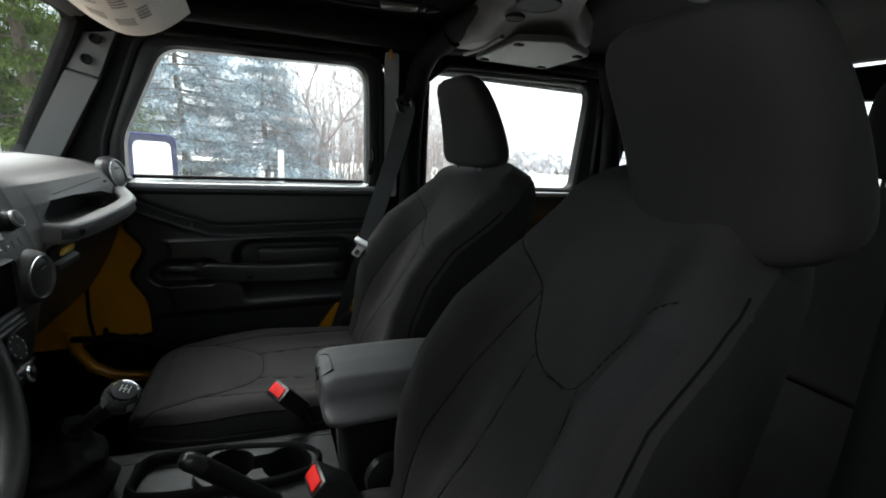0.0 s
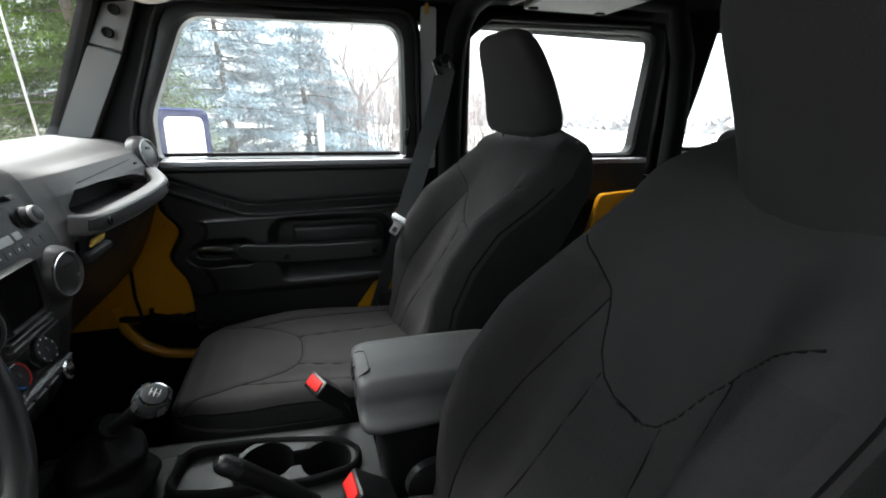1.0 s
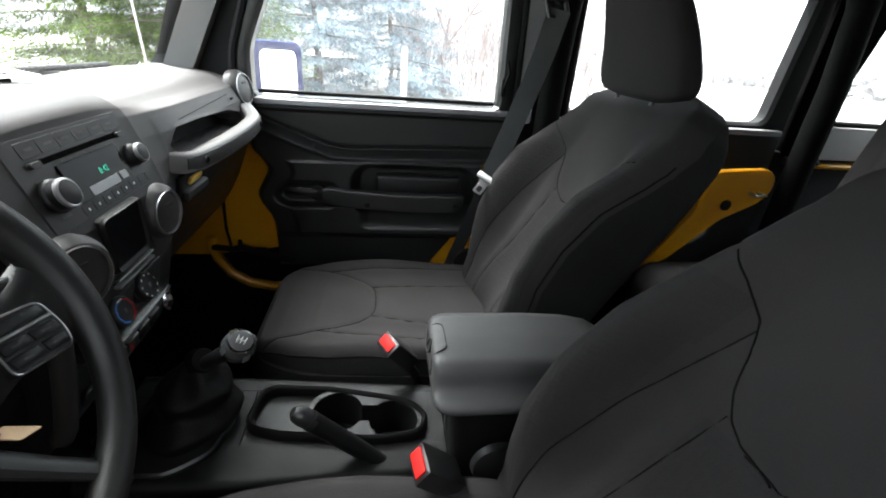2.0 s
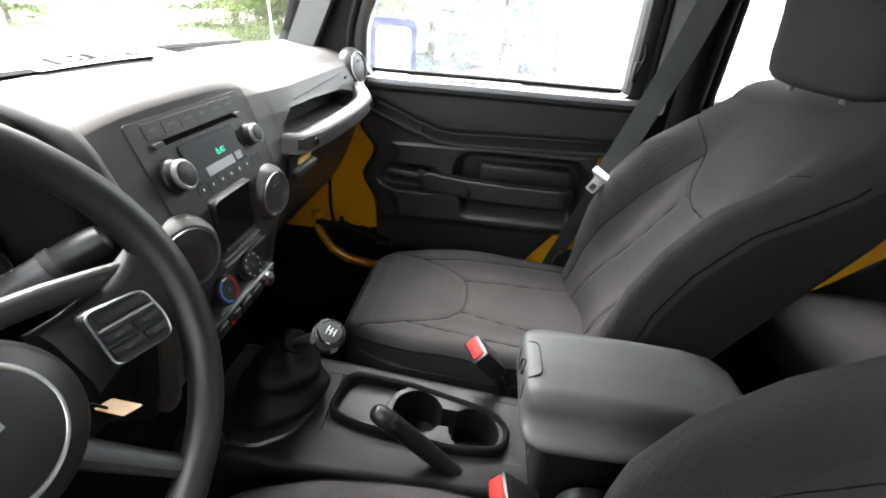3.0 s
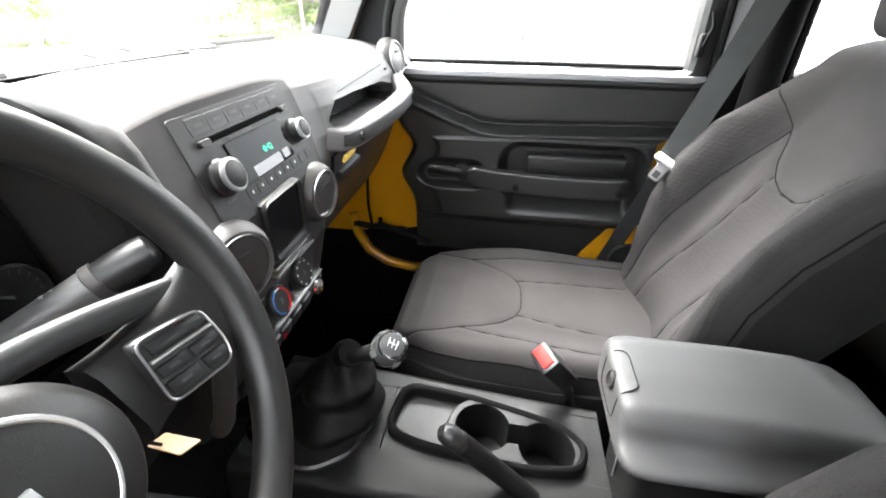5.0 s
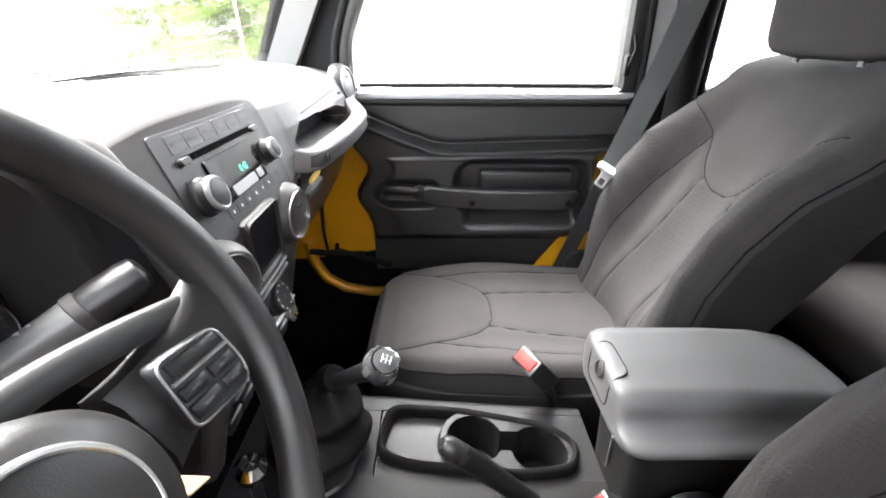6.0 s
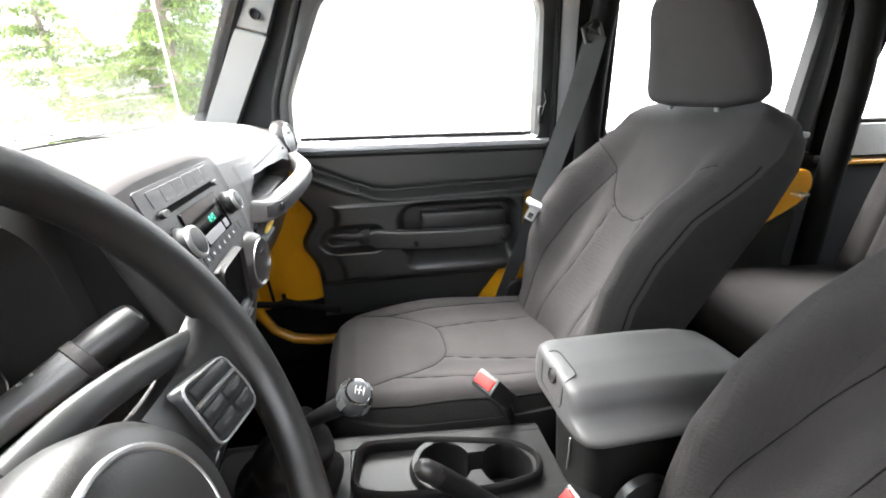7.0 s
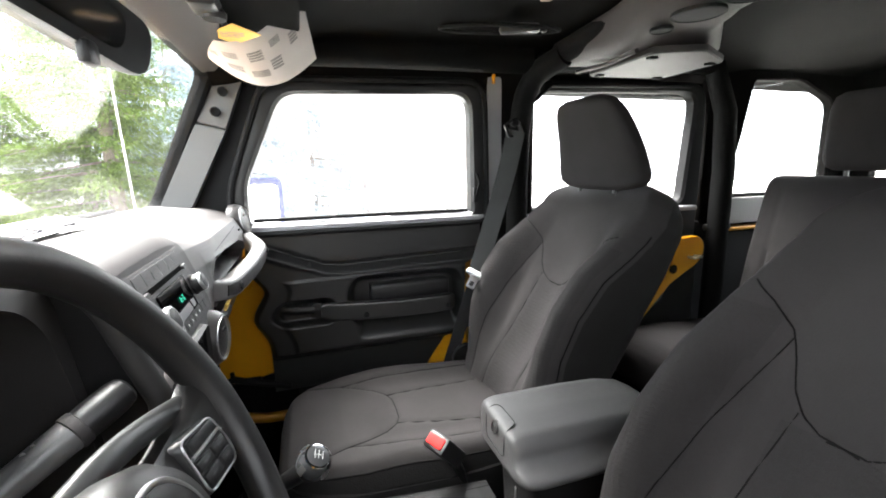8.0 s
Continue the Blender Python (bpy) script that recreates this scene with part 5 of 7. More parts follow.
for s in (1, -1):
    g = Geo()
    rings = []
    for k in range(9):
        t = k / 8
        a = 0.070 + 0.105 * t
        hw = 0.036 - 0.006 * math.sin(math.pi * t) + 0.014 * t * t
        c = -0.030 + 0.028 * t * t
        rings.append([wp(s * a, -0.034 + 0.004 * t + q[0] * hw, c + q[1] * 0.011) for q in ((1, -0.6), (0.9, 0.6), (0.6, 1), (-0.6, 1), (-0.9, 0.6), (-1, -0.6), (-0.6, -1), (0.6, -1))])
    loft(g, rings)
    part("spoke", g, LEATHER, wheel, "", 50)
    # upper arm of the spoke, shiny and pale where it catches the light
    g = Geo()
    arm_pts = spline([wp(s * 0.010, 0.030, -0.040), wp(s * 0.050, 0.027, -0.033), wp(s * 0.092, 0.018, -0.028), wp(s * 0.132, 0.006, -0.022), wp(s * 0.158, -0.003, -0.014), wp(s * 0.174, -0.008, -0.005)], 30)
    tube(g, arm_pts, [0.0105 + 0.002 * smooth(0.75, 1.0, k / 29) for k in range(30)], 16, flat=0.7, up=tuple(WH.col[2][:3]))
    part("spoke_arm", g, GREYSPOKE, wheel, "glossy upper spoke")
    g = Geo()
    pod = rounded([(0.087, -0.0625), (0.137, -0.0625), (0.143, -0.045), (0.142, -0.013), (0.094, -0.011)], 0.008, 4)

    def pd_at(a, b, c):
        """A point on the pod's sloping, slightly skewed face."""
        return wp(s * a, b - 0.2 * (a - 0.115), -0.0125 + 0.014 * (a - 0.088) / 0.064 + c)
    loft(g, [[pd_at(0.115 + (p[0] - 0.115) * k, -0.037 + (p[1] + 0.037) * k, c) for p in pod] for c, k in ((-0.016, 1.09), (-0.003, 1.06), (0.0, 0.98), (0.0004, 0.5))])
    pd = part("switch_pod", g, BLACK, wheel, "black switch pod")
    g = Geo()
    rim = resample(pod, 60)
    tube(g, [pd_at(p[0], p[1], 0.0003) for p in rim], 0.0010, 8, closed=True)
    part("pod_trim", g, SATIN, pd, "silver trim line")
    for (a, b, w, h) in ((0.118, -0.0205, 0.041, 0.011), (0.1035, -0.0385, 0.022, 0.010), (0.128, -0.0385, 0.022, 0.010), (0.103, -0.0520, 0.024, 0.011), (0.128, -0.0520, 0.019, 0.011)):
        g = Geo()
        box(g, (0, 0, 0), (h, w, 0.003), 0.0012)
        g2 = Geo()
        g2.add([pd_at(a + p[1], b - p[0], 0.0006 + p[2]) for p in g.v], g.f)
        bt = part("switch_button", g2, BLACK, pd)
        if b < -0.03:
            g = Geo()
            g.add([pd_at(a + p, b + q, 0.0024) for p, q in ((-0.0040, -0.0011), (0.0040, -0.0011), (0.0040, 0.0011), (-0.0040, 0.0011))], [(0, 1, 2, 3)])
            part("button_mark", g, GREYTRIM, bt, smooth=False)
    g = Geo()
    tube(g, [pd_at(0.0935, -0.0290, 0.0012), pd_at(0.1405, -0.0280, 0.0012)], 0.0016, 8)
    part("pod_bar", g, SATIN, pd, "silver divider bar")
for s in (1, -1):
    g = Geo()
    tube(g, [wp(s * 0.030, -0.085, -0.022), wp(s * 0.05, -0.13, -0.012), wp(s * 0.065, -0.163, -0.003)], [0.014, 0.012, 0.012], 10, flat=0.6)
    part("lower_spoke", g, LEATHER, wheel)

col = thing("steering_column", (-0.22, -0.372, 1.16), "black steering column shroud with wiper stalk", "steering column")
g = Geo()
rings = []
for k in range(7):
    c = -0.045 - 0.028 * k
    w = 0.050 + 0.004 * k
    rings.append([wp(q[0] * w, -0.004 + q[1] * w * 0.85, c) for q in ((0, 1), (0.5, 0.9), (0.9, 0.55), (1, 0), (0.9, -0.6), (0.5, -0.95), (0, -1), (-0.5, -0.95), (-0.9, -0.6), (-1, 0), (-0.9, 0.55), (-0.5, 0.9))])
loft(g, rings)
part("shroud", g, BLACK, col)
for s in (1, -1):
    def sp(t, lift=0.0):
        """A point along the stalk: t = 0 at the shroud, 1 at its end."""
        return (-0.283 + 0.103 * t, -0.372 + s * (0.086 + 0.116 * t), 1.163 + 0.059 * t + lift)
    g = Geo()
    tube(g, [sp(-0.25), sp(0.35), sp(0.68)], [0.0105, 0.0135, 0.0155], 18)
    st = part("stalk", g, mat("stalk_plastic", (0.13, 0.131, 0.131), 0.32, 0, 0.04, 9, 0.15, 900) if s == 1 else bpy.data.materials["stalk_plastic"], col, "grey-black stalk")
    g = Geo()
    tube(g, [sp(0.67), sp(0.675), sp(0.725), sp(0.73)], [0.0155, 0.0172, 0.0172, 0.0155], 18)
    part("stalk_collar", g, BARGREY, st, "grey ribbed collar")
    g = Geo()
    tube(g, [sp(0.73), sp(0.80), sp(0.93), sp(0.98), sp(1.0), sp(1.005)], [0.0155, 0.0165, 0.0162, 0.0145, 0.0105, 0.005], 18)
    part("stalk_end", g, BLACK, st, "turning end of the stalk")
    for t in (0.47, 0.52):
        g = Geo()
        box(g, sp(t, 0.0140), (0.006, 0.004, 0.0025), 0.0006)
        part("stalk_mark", g, WHITE, st)
keyt = thing("key_tag", (-0.143, -0.258, 1.08), "tan cardboard tag hanging from the ignition key", "key tag")
g = Geo()
plate(g, rounded([(-0.164, -0.264), (-0.130, -0.267), (-0.121, -0.251), (-0.157, -0.249)], 0.002, 2), lambda a, b, d: (a, b, 1.080 - d), 0.0015, 0.0004)
part("card", g, TAN, keyt)
g = Geo()
tube(g, [(-0.15, -0.262, 1.082), (-0.162, -0.275, 1.105), (-0.17, -0.285, 1.125)], 0.0015, 6)
part("string", g, RUBBER, keyt)


# ---- centre console ----
con = thing("centre_console", (0.1, 0.0, 0.62), "black plastic centre console with tray and two cup holders", "console")
g = Geo()
rings = []
for x, w, z in ((-0.26, 0.115, 0.80), (-0.20, 0.118, 0.795), (-0.08, 0.118, 0.785), (-0.042, 0.117, 0.7835), (-0.040, 0.117, 0.7835), (0.05, 0.112, 0.778), (0.20, 0.105, 0.770), (0.282, 0.102, 0.767), (0.291, 0.102, 0.7665), (0.325, 0.100, 0.765)):
    deep = 0.67 if -0.041 < x < 0.29 else z - 0.001
    prof = [(-w - 0.03, 0.60), (-w - 0.004, z - 0.024), (-w, z - 0.010), (-w + 0.006, z - 0.002), (-w + 0.014, z), (-0.040, z), (-0.039, deep), (0.089, deep), (0.090, z),
            (w, z), (w + 0.008, z - 0.002), (w + 0.014, z - 0.010), (w + 0.018, z - 0.024), (w + 0.03, 0.60)]
    rings.append([(x, p[0] + 0.002, p[1]) for p in prof])
loft(g, rings)
part("console_body", g, mat("console_plastic", (0.0048, 0.0047, 0.0047), 0.42, 0, 0.12, 6, 0.35, 900, 0.16, 0.06), con, "black grained console body", 40)
# raised rim of the tray, its floor, and the two cups
tray_out = rounded([(-0.045, -0.010), (-0.030, 0.098), (0.10, 0.092), (0.175, 0.078), (0.262, 0.060), (0.300, 0.020), (0.285, -0.028), (0.20, -0.042), (0.02, -0.028)], [0.03, 0.03, 0.02, 0.04, 0.04, 0.04, 0.04, 0.05, 0.02], 5)
tray_in = rounded([(-0.032, 0.000), (-0.018, 0.086), (0.10, 0.080), (0.170, 0.067), (0.252, 0.050), (0.287, 0.018), (0.275, -0.018), (0.20, -0.031), (0.025, -0.017)], [0.025, 0.025, 0.02, 0.035, 0.035, 0.035, 0.035, 0.045, 0.02], 5)
g = Geo()
ring_frame(g, tray_out, tray_in, lambda a, b, d: (a, b, 0.797 - 0.045 * (a - 0.0) - d), 0.03, 120, 0.005)
part("tray_rim", g, bpy.data.materials["console_plastic"], con, "raised black rim", 50)
tz = lambda a: 0.797 - 0.045 * a


tray_mid = [((p[0] + q[0]) / 2, (p[1] + q[1]) / 2) for p, q in zip(resample(tray_out, 90), resample(tray_in, 90))]


def inside_poly(poly, x, y):
    hit = False
    for (ax, ay), (bx, by) in zip(poly, poly[1:] + poly[:1]):
        if (ay > y) != (by > y) and x < ax + (y - ay) / (by - ay) * (bx - ax):
            hit = not hit
    return hit


def cup_floor(u, v):
    """The tray's floor, with two round cups sunk in it and a notch between."""
    a, b = -0.040 + 0.338 * u, -0.045 + 0.142 * v
    z = tz(a) - 0.022
    d1, d2 = math.hypot(a - 0.122, b - 0.028), math.hypot(a - 0.228, b - 0.008)
    if not inside_poly(tray_mid, a, b):
        return a, b, 0.7795 - 0.047 * a
    cup = max(1 - smooth(0.043, 0.047, d1), 1 - smooth(0.042, 0.046, d2))
    slot = round_box(a, b, 0.178, 0.024, 0.03, 0.015, 0.008, 0.004)
    wall = smooth(0.058, 0.063, d1) if a < 0.12 else 0.0
    return a, b, z + 0.016 * (1 - wall) * (1 if a > 0.05 else 0) - 0.080 * max(cup, 0.75 * slot)


g = Geo()
grid(g, cup_floor, 300, 130)
part("cup_tray", g, mat("matt_tray_plastic", (0.0060, 0.0060, 0.0062), 0.42, 0, 0.15, 9, 0.3, 900, 0.2), con, "tray floor with two sunk cup holders", 60)
g = Geo()
plate(g, rounded([(-0.26, -0.095), (-0.13, -0.10), (-0.075, -0.06), (-0.06, 0.02), (-0.075, 0.085), (-0.13, 0.112), (-0.26, 0.11)], 0.02, 3), lambda a, b, d: (a, b, 0.800 - 0.02 * (a + 0.2) - d), 0.012, 0.004)
part("boot_plate", g, BLACK, con, "black plate round the gear lever boot")
# mat with lines on the driver's side of the tunnel
for k in range(5):
    g = Geo()
    box(g, (-0.10 + 0.07 * k, -0.128, 0.725 + 0.0 * k), (0.05, 0.004, 0.05), 0.001, (20, 0, 0))
    part("side_rib", g, BLACK, con)

# gear lever
gear = thing("gear_lever", (-0.09, 0.02, 0.80), "six-speed gear lever with a chrome-ringed knob and leather boot", "gear lever")
g = Geo()
rings = []
rnd = random.Random(2)
for k in range(22):
    t = k / 21
    cx, cy, cz = -0.140 + 0.030 * t, 0.020 + 0.016 * t, 0.795 + 0.115 * t ** 0.9
    r0 = 0.066 * (1 - t) ** 0.6 + 0.020
    r0 *= 1 + 0.10 * math.sin(t * 13)
    rings.append([(cx + r0 * math.cos(a) * 0.95 * (1 + 0.05 * math.sin(3 * a + 5 * t)), cy + r0 * math.sin(a) * (0.95 + 0.05 * math.cos(4 * a + 3 * t)), cz + 0.004 * math.sin(5 * a + 9 * t)) for a in (2 * math.pi * j / 40 for j in range(40))])
loft(g, rings)
part("boot", g, BOOT, gear, "creased black leatherette boot", 60)
g = Geo()
tube(g, [(-0.112, 0.037, 0.898), (-0.106, 0.034, 0.910), (-0.098, 0.028, 0.920)], [0.024, 0.027, 0.020], 20)
part("boot_collar", g, BOOT, gear, "gathered boot collar")
g = Geo()
tube(g, [(-0.110, 0.036, 0.900), (-0.070, 0.010, 0.940), (-0.032, -0.015, 0.975)], [0.012, 0.012, 0.015], 16)
part("lever_shaft", g, BLACK, gear)
KN = pose(-0.018, -0.024, 0.990, 22, 26, 0) @ Matrix.Scale(1.0, 4)
g = Geo()
lathe(g, [(0.012, -0.028), (0.017, -0.024), (0.0245, -0.010), (0.0262, 0.0), (0.0245, 0.010), (0.0195, 0.0175)], KN, 32, False)
kn = part("shift_knob", g, BLACK, gear, "polished grey ball knob")
kn.data.materials[0] = mat("polished_grey_knob", (0.07, 0.072, 0.075), 0.16, 0.5, 0.1, 10)
g = Geo()
lathe(g, [(0.0203, 0.0170), (0.0195, 0.0185), (0.0175, 0.0192), (0.017, 0.0180)], KN, 32, False)
part("knob_ring", g, CHROME, kn)
g = Geo()
lathe(g, [(0.0172, 0.0184), (0.012, 0.0205), (0, 0.0215)], KN, 32, False)
part("knob_cap", g, bpy.data.materials["polished_grey_knob"], kn)
g = Geo()
for k in range(3):
    for w in (1, -1):
        x = -0.006 + 0.006 * k
        g.add([tuple(KN @ Vector((a, b, 0.0222))) for a, b in ((x - 0.0003, 0), (x + 0.0003, 0), (x + 0.0003, w * 0.0065), (x - 0.0003, w * 0.0065))], [(0, 1, 2, 3)])
g.add([tuple(KN @ Vector((a, b, 0.0222))) for a, b in ((-0.0065, -0.0003), (0.0065, -0.0003), (0.0065, 0.0003), (-0.0065, 0.0003))], [(0, 1, 2, 3)])
part("shift_pattern", g, WHITE, kn, "white shift pattern", smooth=False)
for a in range(4):
    g = Geo()
    m = KN @ pose(0, 0, 0, 0, 0, 45 + 90 * a)
    g.add([tuple(m @ Vector(p)) for p in ((0.0243, -0.006, 0.0125), (0.0243, 0.006, 0.0125), (0.0268, 0.005, -0.004), (0.0268, -0.005, -0.004))], [(0, 1, 2, 3)])
    part("knob_inlay", g, SATIN, kn, smooth=False)

tc = thing("transfer_lever", (-0.17, -0.12, 0.80), "transfer case lever with a chrome-topped black knob", "gear lever")
g = Geo()
tube(g, [(-0.185, -0.100, 0.78), (-0.178, -0.112, 0.88)], 0.008, 10)
part("lever_shaft", g, BLACK, tc)
g = Geo()
lathe(g, [(0.010, -0.022), (0.019, -0.010), (0.020, 0.004), (0.012, 0.016), (0, 0.018)], pose(-0.176, -0.115, 0.905, 10, 10, 0), 28)
part("lever_knob", g, CHROME, tc)

# handbrake
hb = thing("handbrake", (0.3, -0.09, 0.76), "black handbrake lever pulled up beside the cup holders", "handbrake")
g = Geo()
hp = [(0.300, -0.075, 0.690), (0.215, -0.068, 0.750), (0.145, -0.064, 0.812), (0.105, -0.066, 0.853), (0.090, -0.067, 0.868)]
tube(g, [tuple(p) for p in resample(hp, 20, False)], [0.012 + 0.003 * smooth(0.2, 0.8, k / 19) for k in range(20)], 16, flat=1.15)
part("lever_grip", g, mat("matt_black_grip", (0.006, 0.006, 0.0062), 0.45, 0, 0.2, 9, 0.4, 700, 0.18), hb, "black moulded grip")
g = Geo()
tube(g, [(0.094, -0.067, 0.864), (0.087, -0.067, 0.871)], 0.0165, 16)
tube(g, [(0.087, -0.067, 0.871), (0.076, -0.068, 0.881), (0.068, -0.0685, 0.888), (0.064, -0.069, 0.892)], [0.0155, 0.0160, 0.0135, 0.008], 16)
part("release_button", g, BLACK, hb, "black release button")
g = Geo()
box(g, (0.290, -0.078, 0.685), (0.14, 0.045, 0.07), 0.015, (0, 30, 0))
part("lever_boot", g, BOOT, hb)

# armrest bin
arm = thing("armrest_console", (0.44, -0.035, 0.62), "grey vinyl armrest lid on a black storage bin", "armrest")
g = Geo()
rings = []
for z, k, dx in ((0.60, 0.90, 0.02), (0.70, 0.92, 0.012), (0.84, 0.94, 0.006), (0.915, 0.96, 0.004)):
    pr = rounded([(0.305 + dx, -0.110 * 1), (0.66, -0.125), (0.66, 0.052), (0.305 + dx, 0.040)], 0.03, 4)
    c = np.array((0.48, -0.036))
    rings.append([(*(c + (p - c) * k), z) for p in pr])
loft(g, rings)
part("bin", g, bpy.data.materials["console_plastic"], arm, "black storage bin")
g = Geo()
rings = []
LID = [(-0.100, 0.922), (-0.128, 0.930), (-0.135, 0.940), (-0.130, 0.949), (-0.113, 0.955), (-0.103, 0.966), (-0.097, 0.985), (-0.086, 1.000), (-0.03, 1.004), (0.035, 1.003), (0.056, 0.994), (0.063, 0.965), (0.058, 0.930), (0.046, 0.920)]
lid_ring = resample(rounded(LID, 0.007, 3), 110)
for x, k, dz in ((0.2840, 0.62, 0.0), (0.2845, 0.76, 0.0), (0.2880, 0.87, 0.0), (0.2940, 0.94, 0.0), (0.304, 0.98, 0.0), (0.318, 1.0, 0.0), (0.35, 1.0, 0.0), (0.46, 1.0, -0.001),
                 (0.54, 0.995, -0.005), (0.585, 0.985, -0.014), (0.612, 0.96, -0.028), (0.625, 0.90, -0.040), (0.628, 0.80, -0.048)):
    rings.append([(x, -0.042 + (p[0] + 0.042) * k, 0.960 + (p[1] - 0.960) * k + dz * smooth(0.90, 0.99, p[1])) for p in lid_ring])
loft(g, rings)
part("lid", g, VINYL, arm, "smooth grey vinyl lid", 50)
g = Geo()
lip = resample([(0.2836, 0.945), (0.2836, 0.978), (0.2846, 0.9880), (0.2880, 0.9960), (0.2937, 1.0008), (0.300, 1.0025), (0.308, 1.0036)], 24, False)
out = rounded([(0.0, 0.0), (1.0, 0.0), (1.0, 1.0), (0.0, 1.0)], 0.18, 5)


def latch_at(a, b, d):
    """a along the bent plate, b across it, d under its face."""
    k = min(22.999, max(0.0, a * 23))
    i, f = int(k), k - int(k)
    p = lip[i] + (lip[i + 1] - lip[i]) * f
    t = lip[i + 1] - lip[i]
    t = t / np.linalg.norm(t)
    return p[0] + t[1] * d, -0.060 + 0.072 * b, p[1] - t[0] * d


def latch_span(u):
    e = min(u, 1 - u)
    return 1.0 - 0.36 * (1 - math.sqrt(max(0.0, 1 - max(0.0, 1 - e / 0.2) ** 2)))


grid(g, lambda u, v: latch_at(u, 0.5 + (v - 0.5) * latch_span(u), 0.0008), 48, 12)
grid(g, lambda u, v: latch_at(u, 0.5 + (v - 0.5) * latch_span(u), 0.004), 48, 12)
lt = part("latch_plate", g, VINYL, arm, "smooth grey latch plate")
g = Geo()
lathe(g, [(0.0125, -0.003), (0.0125, 0.002), (0.0105, 0.003), (0.0095, 0.000), (0.006, -0.001), (0, 0.001)], pose(0.2840, -0.026, 0.9850, 0, -75, 0), 24, False)
part("lock_button", g, RADIO, lt, "round dark lock button")
g = Geo()
seam = [(u, 0.5 + w * 0.5 * latch_span(u)) for w in (1, -1) for u in ([k / 30 for k in range(31)] if w == 1 else [1 - k / 30 for k in range(31)])]
tube(g, [latch_at(min(0.995, max(0.005, u)), v, -0.0001) for u, v in seam], 0.0008, 6, closed=True)
part("plate_seam", g, RUBBER, lt, "dark seam round the latch plate")


g = Geo()
tube(g, [(0.3165, -0.041, 0.868), (0.3195, -0.037, 0.832), (0.3235, -0.030, 0.789)], 0.0016, 8)
part("edge_strip", g, SATIN, arm, "thin bright metal strip")


# ---- seats ----
SEAT_Y = 0.372
TH = radians(27)
AX, NX = Vector((math.sin(TH), 0, math.cos(TH))), Vector((-math.cos(TH), 0, math.sin(TH)))
BO = Vector((0.46, SEAT_Y, 0.82))


def bp(w, h, d):
    p = BO + AX * h + NX * d
    return p.x, p.y + w, p.z


def half_width(h):
    return interp(h, [-0.06, 0.0, 0.15, 0.30, 0.46, 0.55, 0.60, 0.635, 0.655, 0.668], [0.210, 0.220, 0.238, 0.250, 0.255, 0.248, 0.232, 0.200, 0.160, 0.11])


def bolster(h):
    return interp(h, [-0.06, 0.03, 0.10, 0.18, 0.28, 0.38, 0.48, 0.56, 0.66], [0.01, 0.025, 0.055, 0.085, 0.096, 0.082, 0.042, 0.008, 0.0])


def groove(d, w=0.0034, depth=0.0035):
    return depth * math.exp(-(d / w) ** 2)


def to_line(p, q, line):
    """The distance of (p, q) from a polyline."""
    best = 9.0
    for (ax, ay), (bx, by) in zip(line, line[1:]):
        dx, dy = bx - ax, by - ay
        t = min(1.0, max(0.0, ((p - ax) * dx + (q - ay) * dy) / (dx * dx + dy * dy)))
        best = min(best, math.hypot(p - ax - t * dx, q - ay - t * dy))
    return best


SCOOP = [(-0.02, 0.335), (0.03, 0.338), (0.055, 0.350), (0.078, 0.375), (0.098, 0.410), (0.125, 0.445), (0.165, 0.472), (0.21, 0.492), (0.26, 0.505)]
INSERT = [(0.062, 0.352), (0.072, 0.25), (0.080, 0.10), (0.082, -0.05)]
BOLSTER_LINE = [(0.118, 0.435), (0.140, 0.30), (0.150, 0.15), (0.140, -0.05)]


def back_seams(w, h):
    """The grooves sewn into the seat back: a scooped upper panel, an insert below it, and the bolster lines."""
    a = abs(w)
    return max(groove(to_line(a, h, SCOOP)), groove(to_line(a, h, INSERT)), groove(to_line(a, h, BOLSTER_LINE)))


def front_depth(w, h):
    W = half_width(h)
    a = abs(w) / W
    base = -0.030 - 0.012 * math.cos(math.pi * min(1, abs(w) / 0.13)) * (1 - smooth(0.35, 0.5, h))
    b = bolster(h) * smooth(0.42, 0.80, a)
    crown = 0.020 * math.exp(-((h - 0.05) / 0.10) ** 2) * (1 - a * a)
    top = -0.050 * smooth(0.56, 0.67, h) ** 2
    edge = -0.055 * max(0.0, (a - 0.84) / 0.16) ** 2.4
    return base + b + crown + top + edge - back_seams(w, h)


def seat_back():
    g = Geo()
    NF, NB, NH = 110, 26, 124
    rings = []
    for k in range(NH):
        h = -0.06 + 0.728 * (k / (NH - 1))
        W = half_width(h)
        ring = []
        for i in range(NF):
            w = W * math.sin((2 * i / (NF - 1) - 1) * math.pi / 2 * 0.985) / math.sin(math.pi / 2 * 0.985)
            ring.append(bp(w, h, front_depth(w, h)))
        T = interp(h, [-0.06, 0.1, 0.4, 0.58, 0.64, 0.668], [0.15, 0.185, 0.180, 0.165, 0.135, 0.105])
        fe = front_depth(W, h)
        for i in range(NB):
            t = (i + 1) / (NB + 1)
            ang = math.pi * t
            c = math.cos(ang)
            w = W * (abs(c) ** 0.35) * (1 if c > 0 else -1)
            d = fe + (-T - fe) * math.sin(ang) ** 0.5
            ring.append(bp(w * (1.0 + 0.012 * math.sin(ang * 2) ** 2), h, d))
        rings.append(ring)
    loft(g, rings)
    return g


def cushion_w(x):
    return interp(x, [-0.105, -0.09, -0.06, 0.0, 0.08, 0.25, 0.45, 0.52], [0.12, 0.150, 0.185, 0.212, 0.232, 0.245, 0.235, 0.22])


